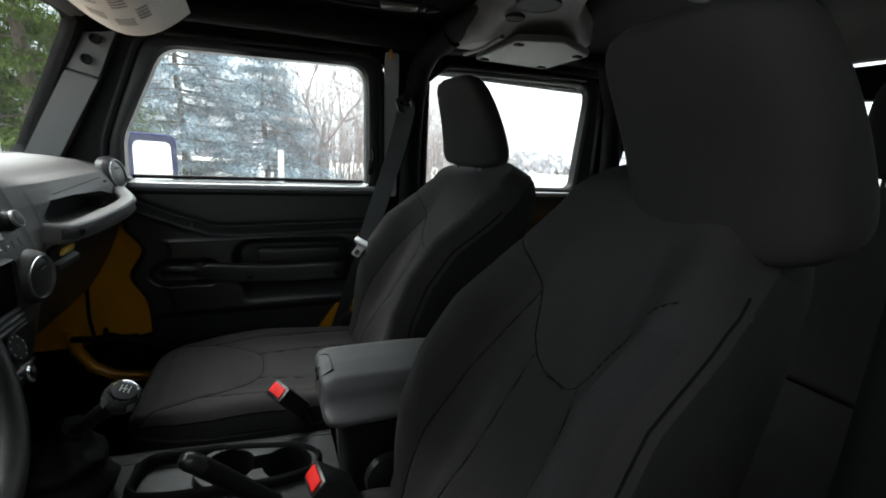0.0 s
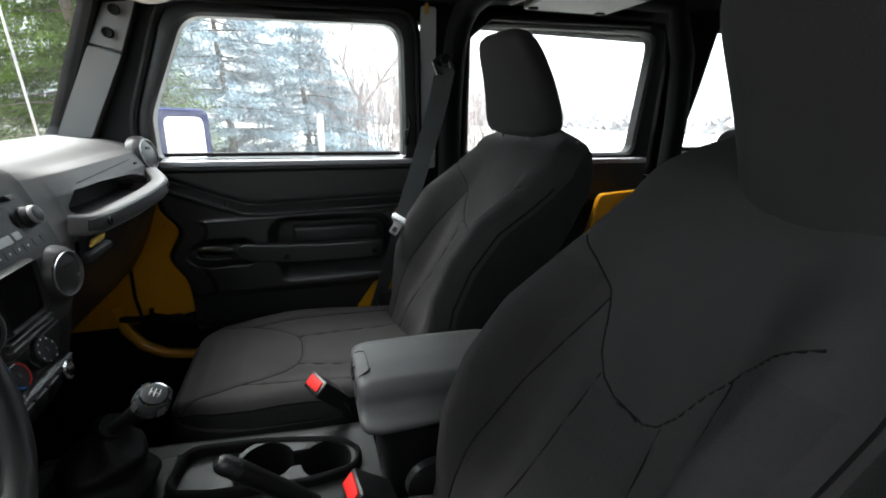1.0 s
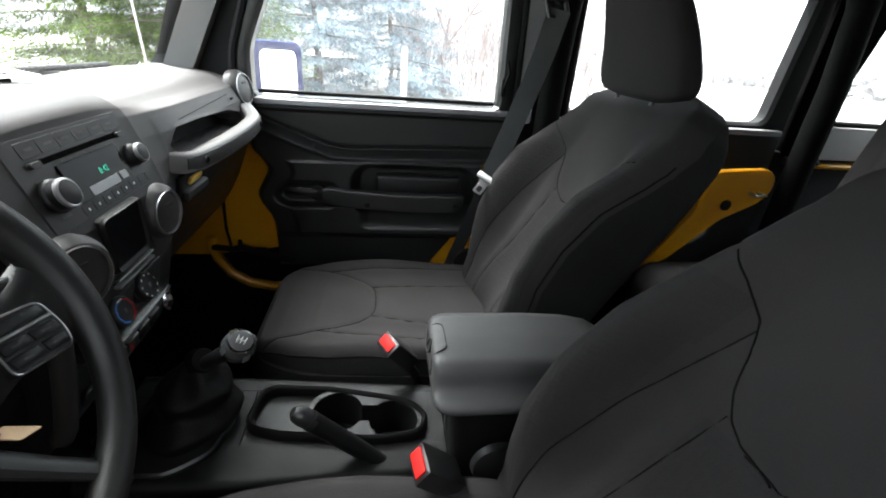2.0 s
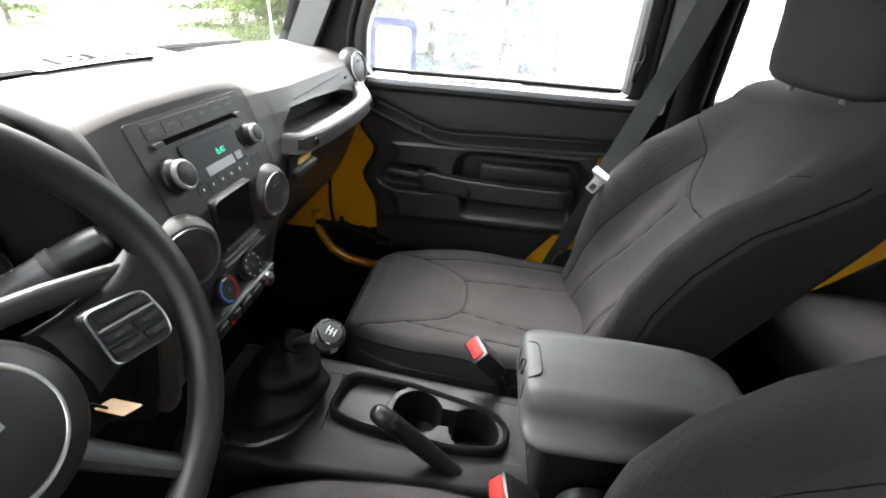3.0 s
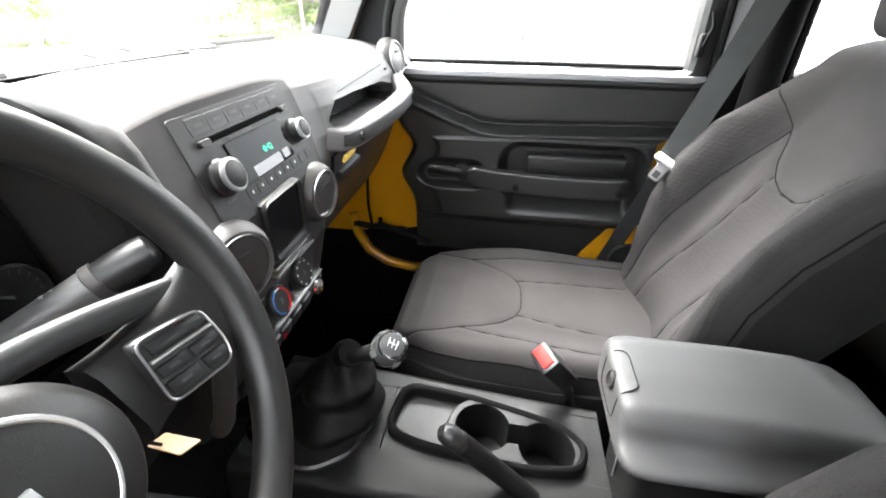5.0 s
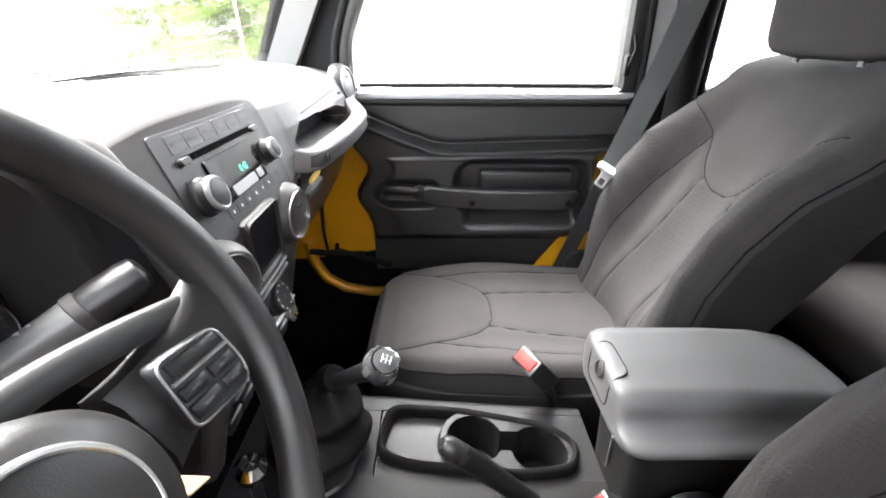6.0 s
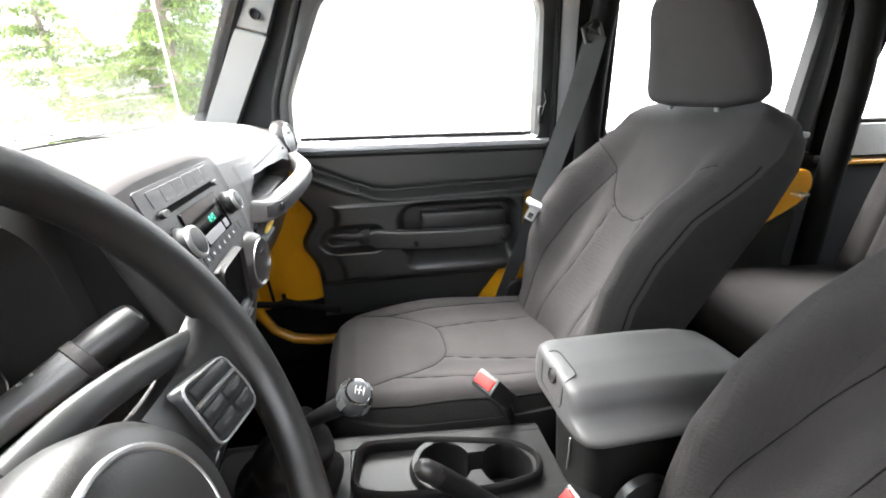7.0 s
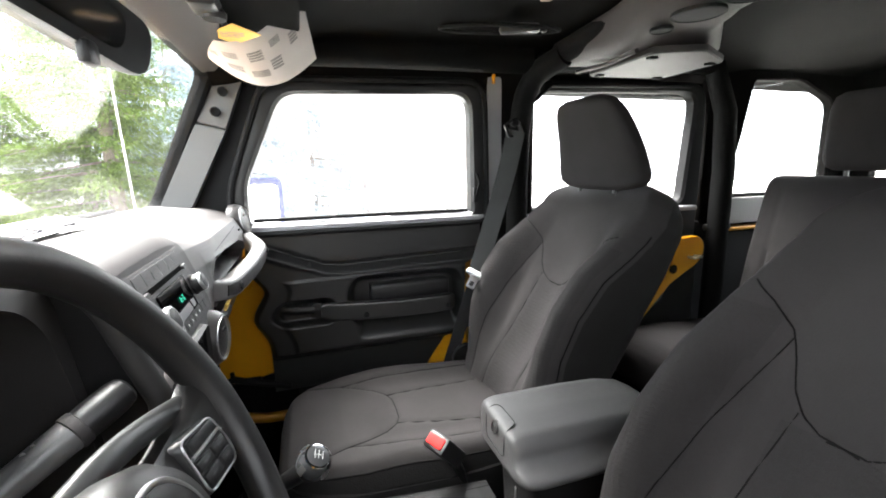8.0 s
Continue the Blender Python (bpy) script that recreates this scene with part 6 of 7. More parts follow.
FRONT_PANEL = [(-0.02, 0.188), (0.045, 0.186), (0.075, 0.172), (0.100, 0.145), (0.125, 0.095), (0.148, 0.020), (0.165, -0.055), (0.17, -0.09)]
SEAT_INSERT = [(0.068, 0.178), (0.085, 0.28), (0.100, 0.45)]
SIDE_LINE = [(0.138, 0.055), (0.158, 0.16), (0.170, 0.30), (0.172, 0.48)]


def cushion_seams(w, x):
    a = abs(w)
    return max(groove(to_line(a, x, FRONT_PANEL)), groove(to_line(a, x, SEAT_INSERT)), groove(to_line(a, x, SIDE_LINE)))


def cushion_top(w, x):
    W = cushion_w(x)
    a = abs(w) / W
    z = interp(x, [-0.105, -0.095, -0.075, -0.03, 0.05, 0.2, 0.35, 0.45, 0.52], [0.735, 0.770, 0.798, 0.815, 0.818, 0.808, 0.797, 0.792, 0.79])
    z += 0.020 * smooth(0.45, 0.85, a) * smooth(0.0, 0.20, x) - 0.055 * max(0.0, (a - 0.78) / 0.22) ** 2.4
    return z - cushion_seams(w, x)


def seat_cushion():
    g = Geo()
    NU, NV = 104, 124

    def top(u, v):
        x = -0.105 + 0.625 * v
        W = cushion_w(x)
        w = W * math.sin((2 * u - 1) * math.pi / 2)
        return x, SEAT_Y + 0.008 + w, cushion_top(w, x)

    grid(g, top, NU, NV)
    # rolled underside
    k0 = len(g.v)
    loop = [i for i in range(NU)] + [NU * j + NU - 1 for j in range(1, NV)] + [NU * (NV - 1) + i for i in range(NU - 2, -1, -1)] + [NU * j for j in range(NV - 2, 0, -1)]
    n = len(loop)
    for dz, k in ((-0.012, 1.002), (-0.03, 0.99), (-0.06, 0.95)):
        g.v += [(0.2 + (g.v[i][0] - 0.2) * k, SEAT_Y + (g.v[i][1] - SEAT_Y) * k, min(g.v[i][2], 0.80) + dz) for i in loop]
    g.f += [(loop[i], loop[(i + 1) % n], k0 + (i + 1) % n, k0 + i) for i in range(n)]
    for m in range(2):
        a, b = k0 + n * m, k0 + n * (m + 1)
        g.f += [(a + i, a + (i + 1) % n, b + (i + 1) % n, b + i) for i in range(n)]
    g.f.append(tuple(range(k0 + 2 * n, k0 + 3 * n)))
    return g


seat = thing("front_seat", (0.3, SEAT_Y, 0.50), "charcoal cloth front passenger seat with sewn bolsters and headrest", "car seat", "front seats")
back = part("backrest", seat_back(), CLOTH, seat, "charcoal cloth backrest", 70)
back.data.materials.append(CLOTH_INSERT)
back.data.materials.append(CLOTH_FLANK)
for f in back.data.polygons:
    c = f.center + seat.location
    r = c - BO
    w, h, d = abs(r.y), r.x * AX.x + r.z * AX.z, r.x * NX.x + r.z * NX.z
    if d > -0.07 and h > -0.03 and ((h < 0.335 and w < 0.070 + 0.012 * (0.35 - h) / 0.35) or (w > 0.142 and h < 0.46 and w < half_width(h) * 0.94)):
        f.material_index = 1
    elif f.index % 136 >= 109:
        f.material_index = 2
for line in (SCOOP, INSERT, BOLSTER_LINE):
    for s in (1, -1):
        pts = [p for p in resample([q for q in line if q[0] < half_width(q[1])], 60, False) if abs(p[0]) < half_width(p[1]) * 0.97]
        g = Geo()
        tube(g, [bp(s * p[0], p[1], front_depth(p[0], p[1]) + 0.0012) for p in pts], 0.0012, 6)
        part("back_seam", g, THREAD, seat, "dark sewn seam")
for line in (FRONT_PANEL, SEAT_INSERT, SIDE_LINE):
    for s in (1, -1):
        g = Geo()
        tube(g, [(p[1], SEAT_Y + 0.008 + s * p[0], cushion_top(p[0], p[1]) + 0.0012) for p in resample(line, 60, False) if p[0] < cushion_w(p[1]) * 0.98], 0.0012, 6)
        part("cushion_seam", g, THREAD, seat, "dark sewn seam")
cushion = part("cushion", seat_cushion(), CLOTH, seat, "charcoal cloth seat cushion with black sides", 70)
cushion.data.materials.append(CLOTH_SIDE)
for f in cushion.data.polygons:
    q = f.center + seat.location
    if f.index >= 103 * 123 or abs(q.y - SEAT_Y - 0.008) > 0.93 * cushion_w(q.x):
        f.material_index = 1
g = Geo()
rings = []
for z, k, f in ((0.768, 0.985, 0.0), (0.755, 1.000, 0.002), (0.70, 1.004, 0.0), (0.60, 0.99, -0.01)):
    pr = rounded([(-0.090 + f * -1, -0.17), (0.02, -0.228), (0.30, -0.245), (0.50, -0.23), (0.50, 0.23), (0.30, 0.25), (0.02, 0.23), (-0.09 + f * -1, 0.175)], 0.06, 4)
    rings.append([(0.2 + (p[0] - 0.2) * k, SEAT_Y + p[1] * k, z) for p in pr])
loft(g, rings)
part("cushion_skirt", g, CLOTH_SIDE, seat, "black cushion side", 50)
# piping where the top cloth meets the skirt
for s in (1, -1):
    g = Geo()
    tube(g, [(x, SEAT_Y + 0.008 + s * 0.93 * cushion_w(x), cushion_top(0.93 * cushion_w(x), x)) for x in [-0.08 + 0.02 * k for k in range(27)]], 0.0020, 8)
    part("piping", g, THREAD, seat)
    g = Geo()
    tube(g, [bp(s * (half_width(h) * 0.985), h, front_depth(half_width(h) * 0.985, h) + 0.001) for h in [0.0 + 0.02 * k for k in range(27)]], 0.0018, 8)
    part("piping", g, THREAD, seat)
g = Geo()
rings = []
HC = Vector((0.811, SEAT_Y + 0.010, 1.350))
for k in range(27):
    t = k / 26
    hh = 0.002 + 0.248 * t
    e = 1 - abs(2 * t - 1) ** 7
    w = (0.146 - 0.012 * t - 0.020 * t ** 3) * (0.60 + 0.40 * e ** 0.5)
    dep = (0.060 - 0.014 * t) * (0.55 + 0.45 * e ** 0.5)
    ax = math.radians(-18)
    cx, cz = HC.x + math.sin(ax) * hh + 0.012 * math.sin(math.pi * t), HC.z + math.cos(ax) * hh
    rings.append([(cx + dep * (abs(math.sin(a)) ** 0.75) * (1 if math.sin(a) > 0 else -1), SEAT_Y + w * (abs(math.cos(a)) ** 0.55) * (1 if math.cos(a) > 0 else -1),
                   cz + (math.sin(a)) * dep * 0.12) for a in (2 * math.pi * j / 72 for j in range(72))])
loft(g, rings)
head = part("headrest", g, CLOTH, seat, "charcoal cloth headrest", 60)
for s in (1, -1):
    g = Geo()
    tube(g, [(0.785, SEAT_Y + s * 0.06, 1.34), (0.79, SEAT_Y + s * 0.06, 1.40)], 0.0055, 10)
    part("headrest_post", g, BLACK, head, "short dark post")
    g = Geo()
    lathe(g, [(0.016, 0.0), (0.016, 0.008), (0.010, 0.012)], pose(0.785, SEAT_Y + s * 0.06, 1.350, 0, 14, 0), 20)
    part("post_guide", g, RUBBER, seat)
for s in (1, -1):
    g = Geo()
    box(g, (0.20, SEAT_Y + s * 0.18, 0.575), (0.50, 0.035, 0.10), 0.01)
    part("seat_rail", g, BLACK, seat)
    g = Geo()
    lathe(g, [(0.045, 0.0), (0.048, 0.012), (0.035, 0.020), (0, 0.022)], pose(0.475, SEAT_Y + s * 0.235, 0.80, -s * 90, 0, 0), 28)
    part("recliner_cover", g, BLACK, seat)
drv = copy_thing(seat, pose(0.225, -SEAT_Y + 0.004, 0.512))
# the driver's seat is set further forward and its back leans more
lean = pose(0.175, 0, 0.312) @ pose(0, 0, 0, 0, 4.0, 0) @ pose(-0.175, 0, -0.30)
nod = pose(0.200, -0.016, 0.302) @ pose(0, 0, 0, 0, -4.0, 0) @ pose(-0.175, 0, -0.30)
for ob in drv.children:
    if ob.name.startswith(("backrest", "headrest", "post_guide", "back_seam")) or (ob.name.startswith("piping") and max(v.co.z for v in ob.data.vertices) > 0.5):
        ob.matrix_basis = nod if ob.name.startswith(("headrest", "post_guide")) else lean
bpy.context.view_layer.update()


def driver_back(p):
    """The driver's backrest stands more upright and tapers towards the shoulders."""
    f = min(1.0, max(0.0, (p.z - 0.85) / 0.5))
    p = Vector((p.x, -0.368 + (p.y + 0.368) * (1 - 0.415 * f) - 0.035 * f, p.z))
    return pose(0.407, -0.346, 0.791) @ pose(0, 0, 0, 0, 0, -2.06) @ pose(0, 0, 0, 0, -10.77, 0) @ (p - Vector((0.40, -0.368, 0.82)))


def driver_headrest(p):
    c = Vector((0.682, -0.384, 1.503))
    q = p - c
    return pose(0.622, -0.473, 1.428, 0, -9.0, -3.0) @ Vector((q.x, q.y * 0.80, q.z))


for ob in drv.children_recursive:
    kind = ob.name.split(".")[0]
    upper = kind in ("backrest", "back_seam") or (kind == "piping" and max((ob.matrix_world @ v.co).z for v in ob.data.vertices) > 1.0)
    if upper or kind in ("headrest", "headrest_post", "post_guide"):
        ob.data = ob.data.copy()
        there, back_again = ob.matrix_world.copy(), ob.matrix_world.inverted()
        for v in ob.data.vertices:
            v.co = back_again @ (driver_back if upper else driver_headrest)(there @ v.co)


def passenger_headrest(p):
    """The passenger's headrest is pulled forward, slimmer and more tapered."""
    t = min(1.0, max(0.0, (p.z - 1.352) / 0.236))
    cx = 0.811 - 0.309 * (0.002 + 0.248 * t) + 0.012 * math.sin(math.pi * t)
    w = 1.111 * (0.146 - 0.0347 * t - 0.020 * t ** 3) / (0.146 - 0.012 * t - 0.020 * t ** 3)
    a, b = 0.811 - 0.948 * (0.811 - cx) + (p.x - cx) * 0.764 - 0.811, (p.y - SEAT_Y) * w
    c, n = math.cos(0.0306), math.sin(0.0306)
    return Vector((0.755 + c * a - n * b, SEAT_Y - 0.050 + n * a + c * b, 1.3627 + (p.z - 1.350) * 0.948))


for ob in seat.children_recursive:
    if ob.name.split(".")[0] in ("headrest", "headrest_post", "post_guide"):
        there, back_again = ob.matrix_world.copy(), ob.matrix_world.inverted()
        for v in ob.data.vertices:
            v.co = back_again @ passenger_headrest(there @ v.co)
tagged(drv, "charcoal cloth driver's seat beside the open door", "car seat", "front seats")


# ---- buckles and belts ----
def buckle(at, rot, label):
    b = thing("seat_buckle", at, label, "seat belt buckle", "seat buckles")
    m = pose(*at, *rot)
    g = Geo()
    box(g, (0, 0, 0), (0.078, 0.056, 0.036), 0.005)
    g2 = Geo()
    part("buckle_body", g2.add(g.v, g.f, m), BLACK, b)
    g = Geo()
    box(g, (-0.0365, 0, 0.001), (0.012, 0.043, 0.022), 0.002)
    g2 = Geo()
    part("release_button", g2.add(g.v, g.f, m), RED, b, "red push button")
    g = Geo()
    tube(g, [(0.028, 0, -0.002), (0.075, 0, -0.012), (0.14, 0.002, -0.04)], 0.018, 12, flat=0.5, up=(0, 0, 1))
    g2 = Geo()
    part("buckle_sleeve", g2.add(g.v, g.f, m), BLACK, b)
    return b


buckle((0.238, 0.120, 0.852), (0, 50, 26), "black seat belt buckle with a red button at the passenger seat")
buckle((0.290, -0.155, 0.846), (0, 40, 8), "black seat belt buckle with a red button at the driver's seat")

BELT_DARK = woven("black_belt_webbing", (0.016, 0.016, 0.0165), 0.0022, 0.5, 0.7)
belt = thing("seat_belt", (0.6, 0.60, 1.5), "grey seat belt webbing hanging from the centre pillar", "seat belt")


def strap(pts, width, normal, t=0.0016):
    g = Geo()
    pts = [Vector(p) for p in pts]
    rings = []
    for i, p in enumerate(pts):
        d = (pts[min(i + 1, len(pts) - 1)] - pts[max(0, i - 1)]).normalized()
        nrm = Vector(normal(i / (len(pts) - 1)) if callable(normal) else normal)
        sd = d.cross(nrm).normalized()
        nn = sd.cross(d).normalized()
        rings.append([tuple(p + sd * a * width / 2 + nn * b * t) for a, b in ((-1, -1), (1, -1), (1, 1), (-1, 1))])
    return loft(g, rings)


part("upper_webbing", strap(spline([(0.634, 0.585, 1.530), (0.606, 0.592, 1.40), (0.560, 0.600, 1.24), (0.513, 0.606, 1.090)], 30), 0.056, (-0.45, -1, 0.1)), BELT, belt, "", 60)
part("lower_webbing", strap(spline([(0.512, 0.606, 1.085), (0.480, 0.612, 0.98), (0.446, 0.622, 0.86), (0.418, 0.630, 0.76), (0.41, 0.64, 0.66)], 30), 0.040, (-0.30, -1, 0.1)), BELT_DARK, belt, "", 60)
g = Geo()
tube(g, [(0.600, 0.590, 1.545), (0.618, 0.588, 1.558), (0.645, 0.588, 1.552), (0.655, 0.590, 1.530), (0.64, 0.592, 1.512), (0.612, 0.590, 1.515)], 0.006, 10, closed=True)
part("belt_guide", g, BLACK, belt, "black belt guide loop")
g = Geo()
lathe(g, [(0.014, 0), (0.014, 0.01), (0.009, 0.014), (0, 0.014)], pose(0.632, 0.596, 1.555, 90, 0, 0), 20)
part("guide_bolt", g, RUBBER, belt)
cz = Vector((0.62, 0.50, 0.60)).normalized()
cy = Vector((0.37, 0.89, -0.25))
cy = (cy - cz * cy.dot(cz)).normalized()
CL = Matrix((cy.cross(cz), cy, cz)).transposed().to_4x4()
CL.translation = Vector((0.494, 0.582, 1.079))
g = Geo()
cl_pts = [(-0.030, 0, 0.018), (-0.030, 0, 0.004), (-0.014, 0, -0.004), (-0.013, 0, -0.044), (0.013, 0, -0.044), (0.014, 0, -0.004), (0.030, 0, 0.004), (0.030, 0, 0.018)]
oc = rounded([(p[0], p[2]) for p in cl_pts], 0.005, 3)
ic = rounded([(-0.007, -0.038), (0.007, -0.038), (0.007, -0.020), (-0.007, -0.020)][::-1], 0.002, 3)
plate(g, oc, lambda a, b, d: tuple(CL @ Vector((a, d - 0.008, b))), 0.0035, 0.001)
tongue = part("latch_tongue", g, STEEL, belt, "steel latch tongue with a slot")
g = Geo()
plate(g, ic, lambda a, b, d: tuple(CL @ Vector((a, d - 0.0088, b))), 0.002, 0.0003)
part("tongue_slot", g, RUBBER, tongue)
g = Geo()
g0 = Geo()
box(g0, (0, -0.006, 0.012), (0.064, 0.016, 0.020), 0.006)
part("tongue_grip", g.add(g0.v, g0.f, CL), mat("pale_grey_plastic", (0.55, 0.56, 0.57), 0.4), tongue)

# ---- rear bench ----
bench = thing("rear_bench", (1.4, 0, 0.6), "charcoal cloth rear bench seat with a tall backrest", "car seat")
BY0, BY1 = -0.50, 0.475


def bench_back(y0, y1):
    g = Geo()
    rings = []
    for k in range(40):
        t = k / 39
        y = y0 + (y1 - y0) * t
        e = 1 - max(0, abs(2 * t - 1) - 0.86) / 0.14
        r = 0.055 * (1 - math.sqrt(max(0.0, e * (2 - e))))
        gro = groove(min(abs(abs(t - 0.5) - 0.30), 1), 0.016, 0.010)
        pr = rounded([(1.46 + r + gro, 0.86), (1.50 + r + gro, 1.10), (1.555 + r, 1.355 - r), (1.60, 1.378 - r), (1.665 - r, 1.365 - r), (1.66 - r, 1.10), (1.62 - r, 0.86)], 0.03, 4)
        rings.append([(p[0], y, p[1]) for p in pr])
    loft(g, rings)
    return g


part("backrest", bench_back(0.10, BY1), CLOTH, bench, "charcoal cloth backrest", 60)
part("backrest", bench_back(BY0, 0.095), CLOTH, bench, "charcoal cloth backrest", 60)
g = Geo()
rings = []
for k in range(40):
    t = k / 39
    y = -0.50 + 1.03 * t
    e = 1 - max(0, abs(2 * t - 1) - 0.90) / 0.10
    r = 0.05 * (1 - math.sqrt(max(0.0, e * (2 - e))))
    pr = rounded([(0.985 + r, 0.70), (0.975 + r, 0.82 - r * 0.3), (1.01 + r, 0.868 - r), (1.15, 0.875 - r), (1.50, 0.855 - r), (1.52, 0.70)], 0.03, 4)
    rings.append([(p[0], y, p[1]) for p in pr])
loft(g, rings)
part("cushion", g, CLOTH, bench, "charcoal cloth bench cushion", 60)
for y in (0.215, -0.26):
    g = Geo()
    rings = []
    for k in range(21):
        t = k / 20
        e = max(0.0, 1 - abs(2 * t - 1) ** 5) ** 0.5
        w, dep, z = (0.118 - 0.014 * t) * (0.72 + 0.28 * e), (0.050 - 0.010 * t) * (0.5 + 0.5 * e), 1.392 + 0.235 * t
        rings.append([(1.625 - 0.018 * t + dep * math.copysign(abs(math.sin(a)) ** 0.75, math.sin(a)), y + w * math.copysign(abs(math.cos(a)) ** 0.55, math.cos(a)), z)
                      for a in (2 * math.pi * j / 48 for j in range(48))])
    loft(g, rings)
    hr = part("headrest", g, CLOTH, bench, "charcoal cloth rear headrest", 60)
    for s in (1, -1):
        g = Geo()
        tube(g, [(1.63, y + s * 0.055, 1.35), (1.628, y + s * 0.055, 1.41)], 0.006, 10)
        part("headrest_post", g, BLACK, hr, "short dark post")


# ---- outside: conifers, bare trees, hedge, post ----
NEEDLE_A = mat("green_needles", (0.080, 0.120, 0.022), 0.85, 0, 0.35, 0.8, 0, 100, 0.08, island=0.4)
NEEDLE_B = mat("blue_spruce_needles", (0.24, 0.31, 0.36), 0.85, 0, 0.35, 0.8, 0, 100, 0.08, island=0.6)
BARK = mat("grey_brown_bark", (0.12, 0.095, 0.075), 0.9, 0, 0.3, 3, 0.8, 30)
TWIG = mat("bare_twigs", (0.26, 0.21, 0.20), 0.9, 0, 0.3, 2)


def conifer(at, height, radius, needles, seed, label, low=0.02):
    rnd = np.random.RandomState(seed)
    t = thing("conifer_tree", at, label, "tree")
    g = Geo()
    x0, y0, z0 = at
    tube(g, [(x0 + 0.05 * math.sin(k), y0 + 0.05 * math.cos(2 * k), z0 + height * k / 8) for k in range(9)], [0.16 * height / 8 * (1 - k / 8.3) + 0.01 for k in range(9)], 9)
    part("trunk", g, BARK, t)
    g, verts, faces = Geo(), [], []
    limbs = Geo()
    for w in range(int(height * 5.5)):
        f = low + (1 - low) * (w + rnd.rand()) / (height * 5.5)
        zb = z0 + height * f
        L0 = radius * (1 - f) ** 0.8 + 0.12
        for b in range(10):
            a = rnd.rand() * 2 * math.pi
            L = L0 * (0.65 + 0.5 * rnd.rand())
            dz = -0.25 * L * (0.4 + rnd.rand()) + 0.10 * L
            tip = (x0 + L * math.cos(a), y0 + L * math.sin(a), zb + dz)
            if b < 3 and f < 0.8:
                tube(limbs, [(x0, y0, zb), ((x0 + tip[0]) / 2, (y0 + tip[1]) / 2, zb + dz * 0.35), tip], [0.022, 0.013, 0.004], 4, False)
            for c in range(int(95 + L * 135)):
                s = (0.20 + 0.80 * rnd.rand() ** 0.7)
                p = np.array((x0 + L * s * math.cos(a), y0 + L * s * math.sin(a), zb + dz * s ** 1.4)) + rnd.randn(3) * np.array((0.10, 0.10, 0.05)) * (0.4 + s)
                out = np.array((math.cos(a), math.sin(a), -0.35)) + rnd.randn(3) * 0.55
                out /= np.linalg.norm(out)
                side = np.cross(out, (0, 0, 1)) + rnd.randn(3) * 0.4
                side /= np.linalg.norm(side)
                ln, wd = 0.06 + 0.08 * rnd.rand(), 0.007 + 0.006 * rnd.rand()
                k = len(verts)
                mid = p + out * ln * 0.5
                verts += [tuple(p), tuple(mid + side * wd), tuple(p + out * ln), tuple(mid - side * wd)]
                faces.append((k, k + 1, k + 2, k + 3))
    part("limbs", limbs, BARK, t)
    me = Geo()
    me.v, me.f = verts, faces
    part("crown", me, needles, t, smooth=False)


conifer((-3.05, 8.1, 0), 6.4, 1.75, NEEDLE_A, 1, "tall green conifer with drooping feathery branches")
conifer((-4.6, 11.2, 0), 7.0, 1.9, NEEDLE_A, 3, "green conifer behind the yard")
conifer((-5.6, 9.6, 0), 4.8, 1.7, NEEDLE_A, 8, "green conifer at the edge of the drive")
conifer((-14.5, 12.5, 0), 3.4, 1.8, NEEDLE_A, 2, "small green conifer across the drive")
conifer((-1.5, 11.5, 0), 5.2, 2.7, NEEDLE_B, 4, "blue-green spruce with dense low branches")
conifer((0.35, 12.6, 0), 4.0, 2.3, NEEDLE_B, 5, "blue-green spruce with dense low branches")
conifer((-3.4, 13.8, 0), 5.6, 2.7, NEEDLE_B, 6, "blue-green spruce with dense low branches")


def bare_tree(at, height, seed, label, spread=0.5):
    rnd = random.Random(seed)
    t = thing("bare_tree", at, label, "tree")
    g = Geo()

    def grow(p, d, ln, r, depth):
        q = p + d * ln
        mid = (p + q) / 2 + Vector((rnd.gauss(0, 0.05), rnd.gauss(0, 0.05), 0)) * ln
        tube(g, [tuple(p), tuple(mid), tuple(q)], [r, r * 0.85, r * 0.7], 5 if depth < 3 else 3, False)
        if depth >= 6:
            return
        for k in range(2 if depth < 1 else 3):
            nd = (d + Vector((rnd.gauss(0, spread), rnd.gauss(0, spread), rnd.gauss(0.12, 0.25)))).normalized()
            grow(p + (q - p) * (0.6 + 0.4 * rnd.random()), nd, ln * (0.62 + 0.2 * rnd.random()), r * 0.6, depth + 1)

    grow(Vector(at), Vector((0.03, 0.02, 1)).normalized(), height * 0.30, 0.012 * height, 0)
    part("branches", g, TWIG, t)


g = Geo()
lathe(g, [(2.7, 0.0), (2.5, 0.06), (1.5, 0.14), (0.0, 0.16)], pose(-3.3, 8.3, -0.01), 40)
tagged(part("planting_bed", g, mat("brown_bark_mulch", (0.15, 0.085, 0.05), 0.95, 0, 0.4, 2, 0.8, 60, 0.2)), "brown bark mulch bed under the conifers", "ground", kind="structure")
bare_tree((1.9, 12.5, 0), 6.5, 11, "leafless grey-brown deciduous tree")
bare_tree((3.6, 11.0, 0), 4.5, 12, "leafless grey-brown young tree", 0.6)
bare_tree((-0.6, 14.5, 0), 7.5, 14, "tall leafless deciduous tree behind the spruces")

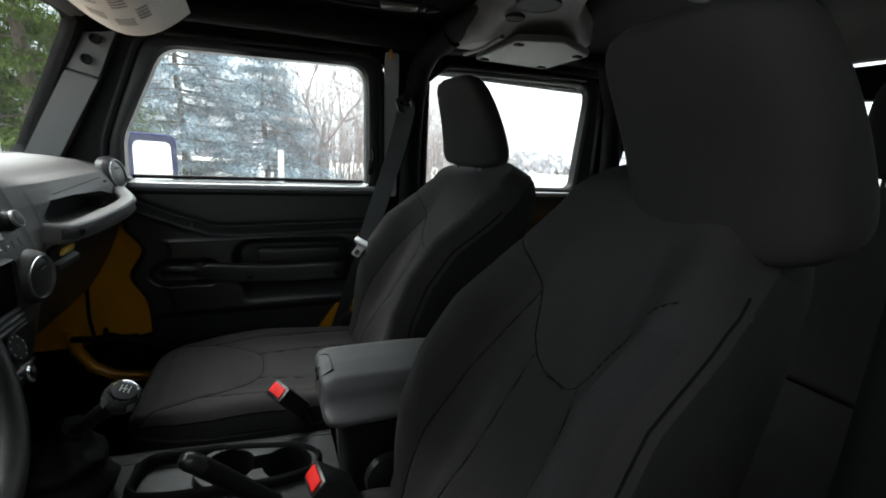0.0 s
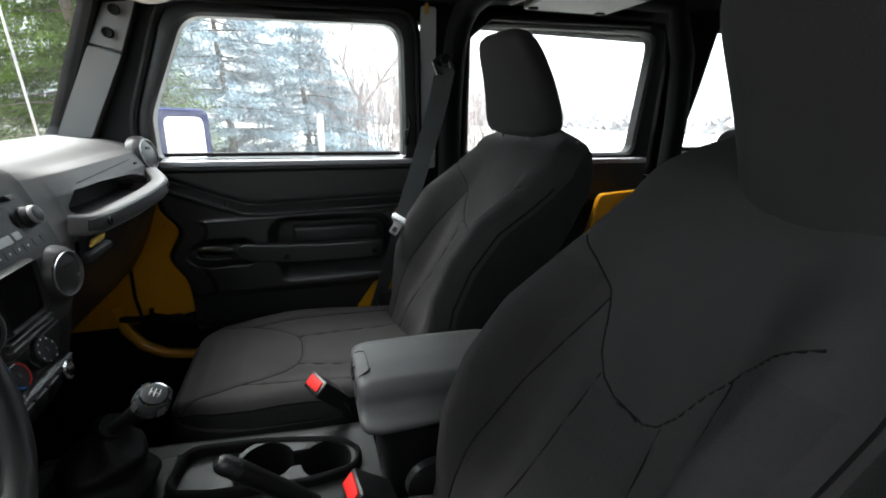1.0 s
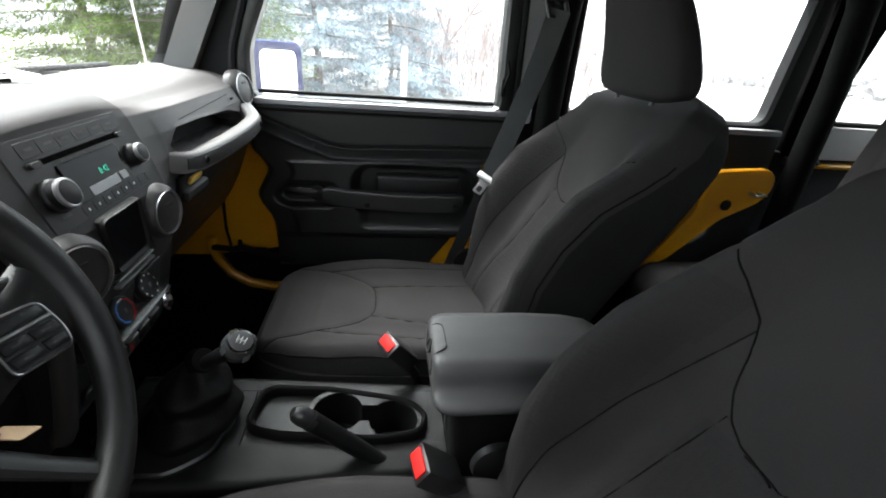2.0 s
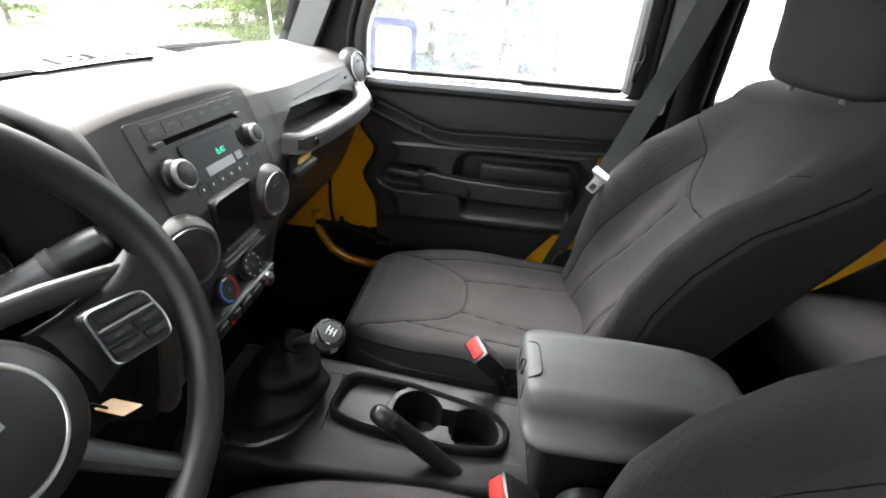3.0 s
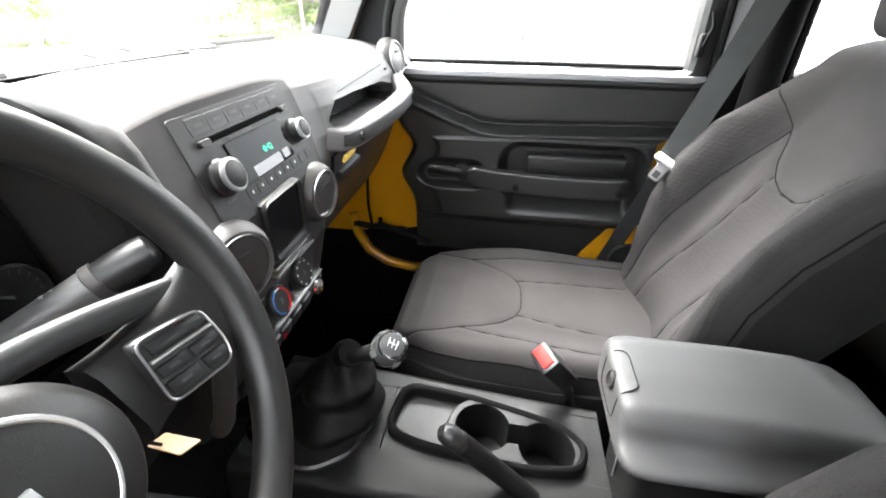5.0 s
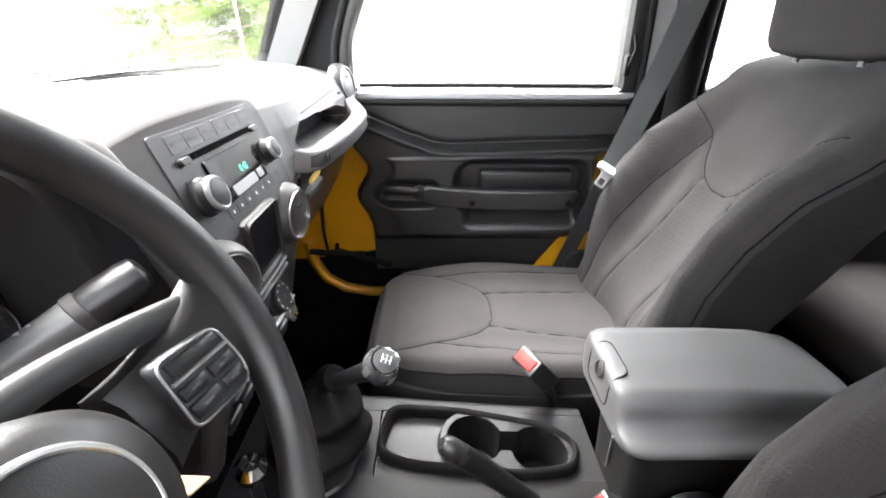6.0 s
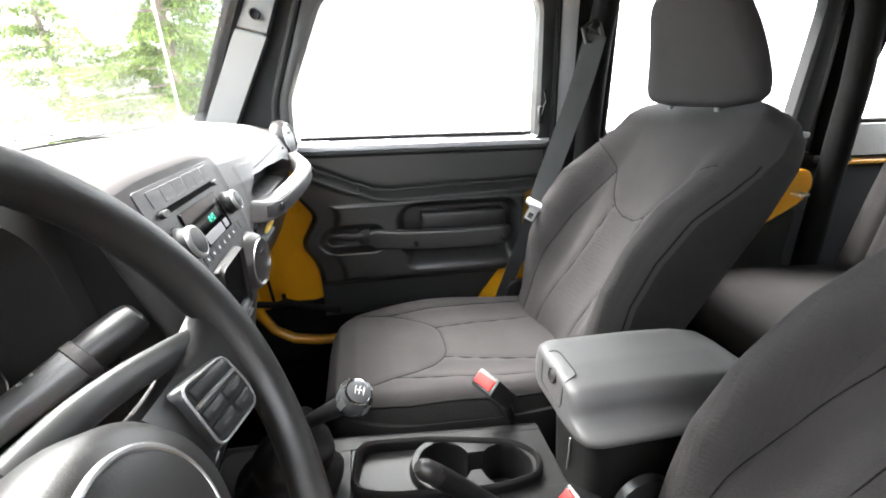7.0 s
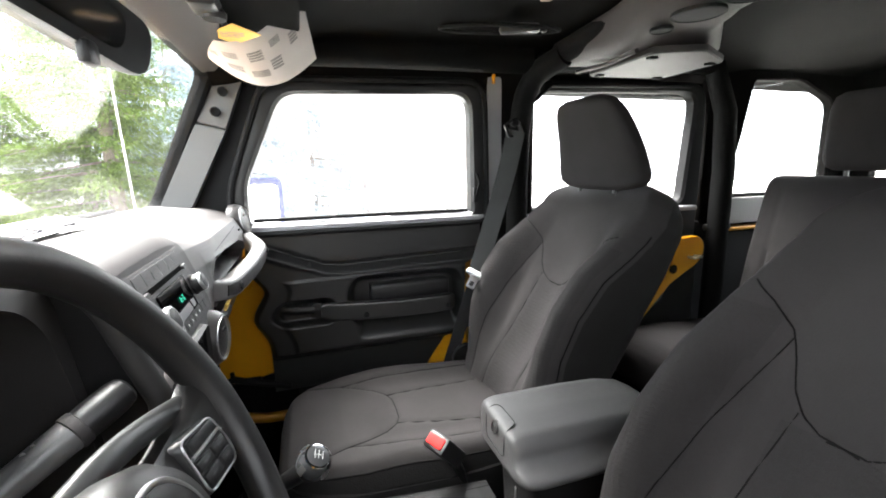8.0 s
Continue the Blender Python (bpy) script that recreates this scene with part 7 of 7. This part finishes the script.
thicket = thing("thicket", (3.4, 13.5, 0), "pale brown thicket of leafless saplings and twigs", "shrubs", kind="stuff")
rs = np.random.RandomState(21)
g = Geo()
for k in range(420):
    x, y, hgt = rs.uniform(0.6, 7.5), rs.uniform(12.0, 15.5), rs.uniform(1.6, 4.2)
    p, lean = Vector((x, y, 0)), Vector((rs.normal(0, 0.12), rs.normal(0, 0.12), 1)).normalized()
    stem = [p + lean * hgt * q + Vector((rs.normal(0, 0.03), rs.normal(0, 0.03), 0)) * hgt * q for q in (0, 0.35, 0.7, 1.0)]
    tube(g, [tuple(q) for q in stem], [0.016, 0.012, 0.008, 0.003], 3, False)
    for b in range(7):
        q = stem[1] + (stem[3] - stem[1]) * rs.rand()
        out = Vector((rs.normal(0, 0.5), rs.normal(0, 0.5), 0.7)).normalized() * hgt * rs.uniform(0.12, 0.3)
        tube(g, [tuple(q), tuple(q + out * 0.5 + Vector((0, 0, 0.03))), tuple(q + out)], [0.007, 0.005, 0.002], 3, False)
part("twigs", g, TWIG, thicket)

hedge = thing("far_hedge", (0, 40, 0), "line of distant trees with haze in their pale colour", "trees", kind="stuff")
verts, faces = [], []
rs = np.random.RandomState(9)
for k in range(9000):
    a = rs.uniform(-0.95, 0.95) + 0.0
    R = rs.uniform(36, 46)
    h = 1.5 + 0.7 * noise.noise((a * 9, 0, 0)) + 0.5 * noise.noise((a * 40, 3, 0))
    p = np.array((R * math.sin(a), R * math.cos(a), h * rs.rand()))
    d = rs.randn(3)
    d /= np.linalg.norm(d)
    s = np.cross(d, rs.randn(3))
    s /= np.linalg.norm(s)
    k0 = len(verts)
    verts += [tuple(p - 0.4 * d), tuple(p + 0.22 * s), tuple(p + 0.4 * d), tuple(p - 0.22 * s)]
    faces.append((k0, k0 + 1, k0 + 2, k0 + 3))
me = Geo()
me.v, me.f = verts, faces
# distance haze is put into the pale foliage colour
part("foliage", me, mat("haze_pale_twigs", (0.45, 0.44, 0.46), 0.9, 0, 0.3, 0.3, island=0.5), hedge, smooth=False)

post = thing("sign_post", (0.57, 8.2, 0), "white painted wooden marker post in the yard", "post")
g = Geo()
box(g, (0.57, 8.2, 0.62), (0.11, 0.05, 1.24), 0.01)
part("board", g, mat("white_painted_wood", (0.6, 0.6, 0.58), 0.6, 0, 0.1, 6), post)
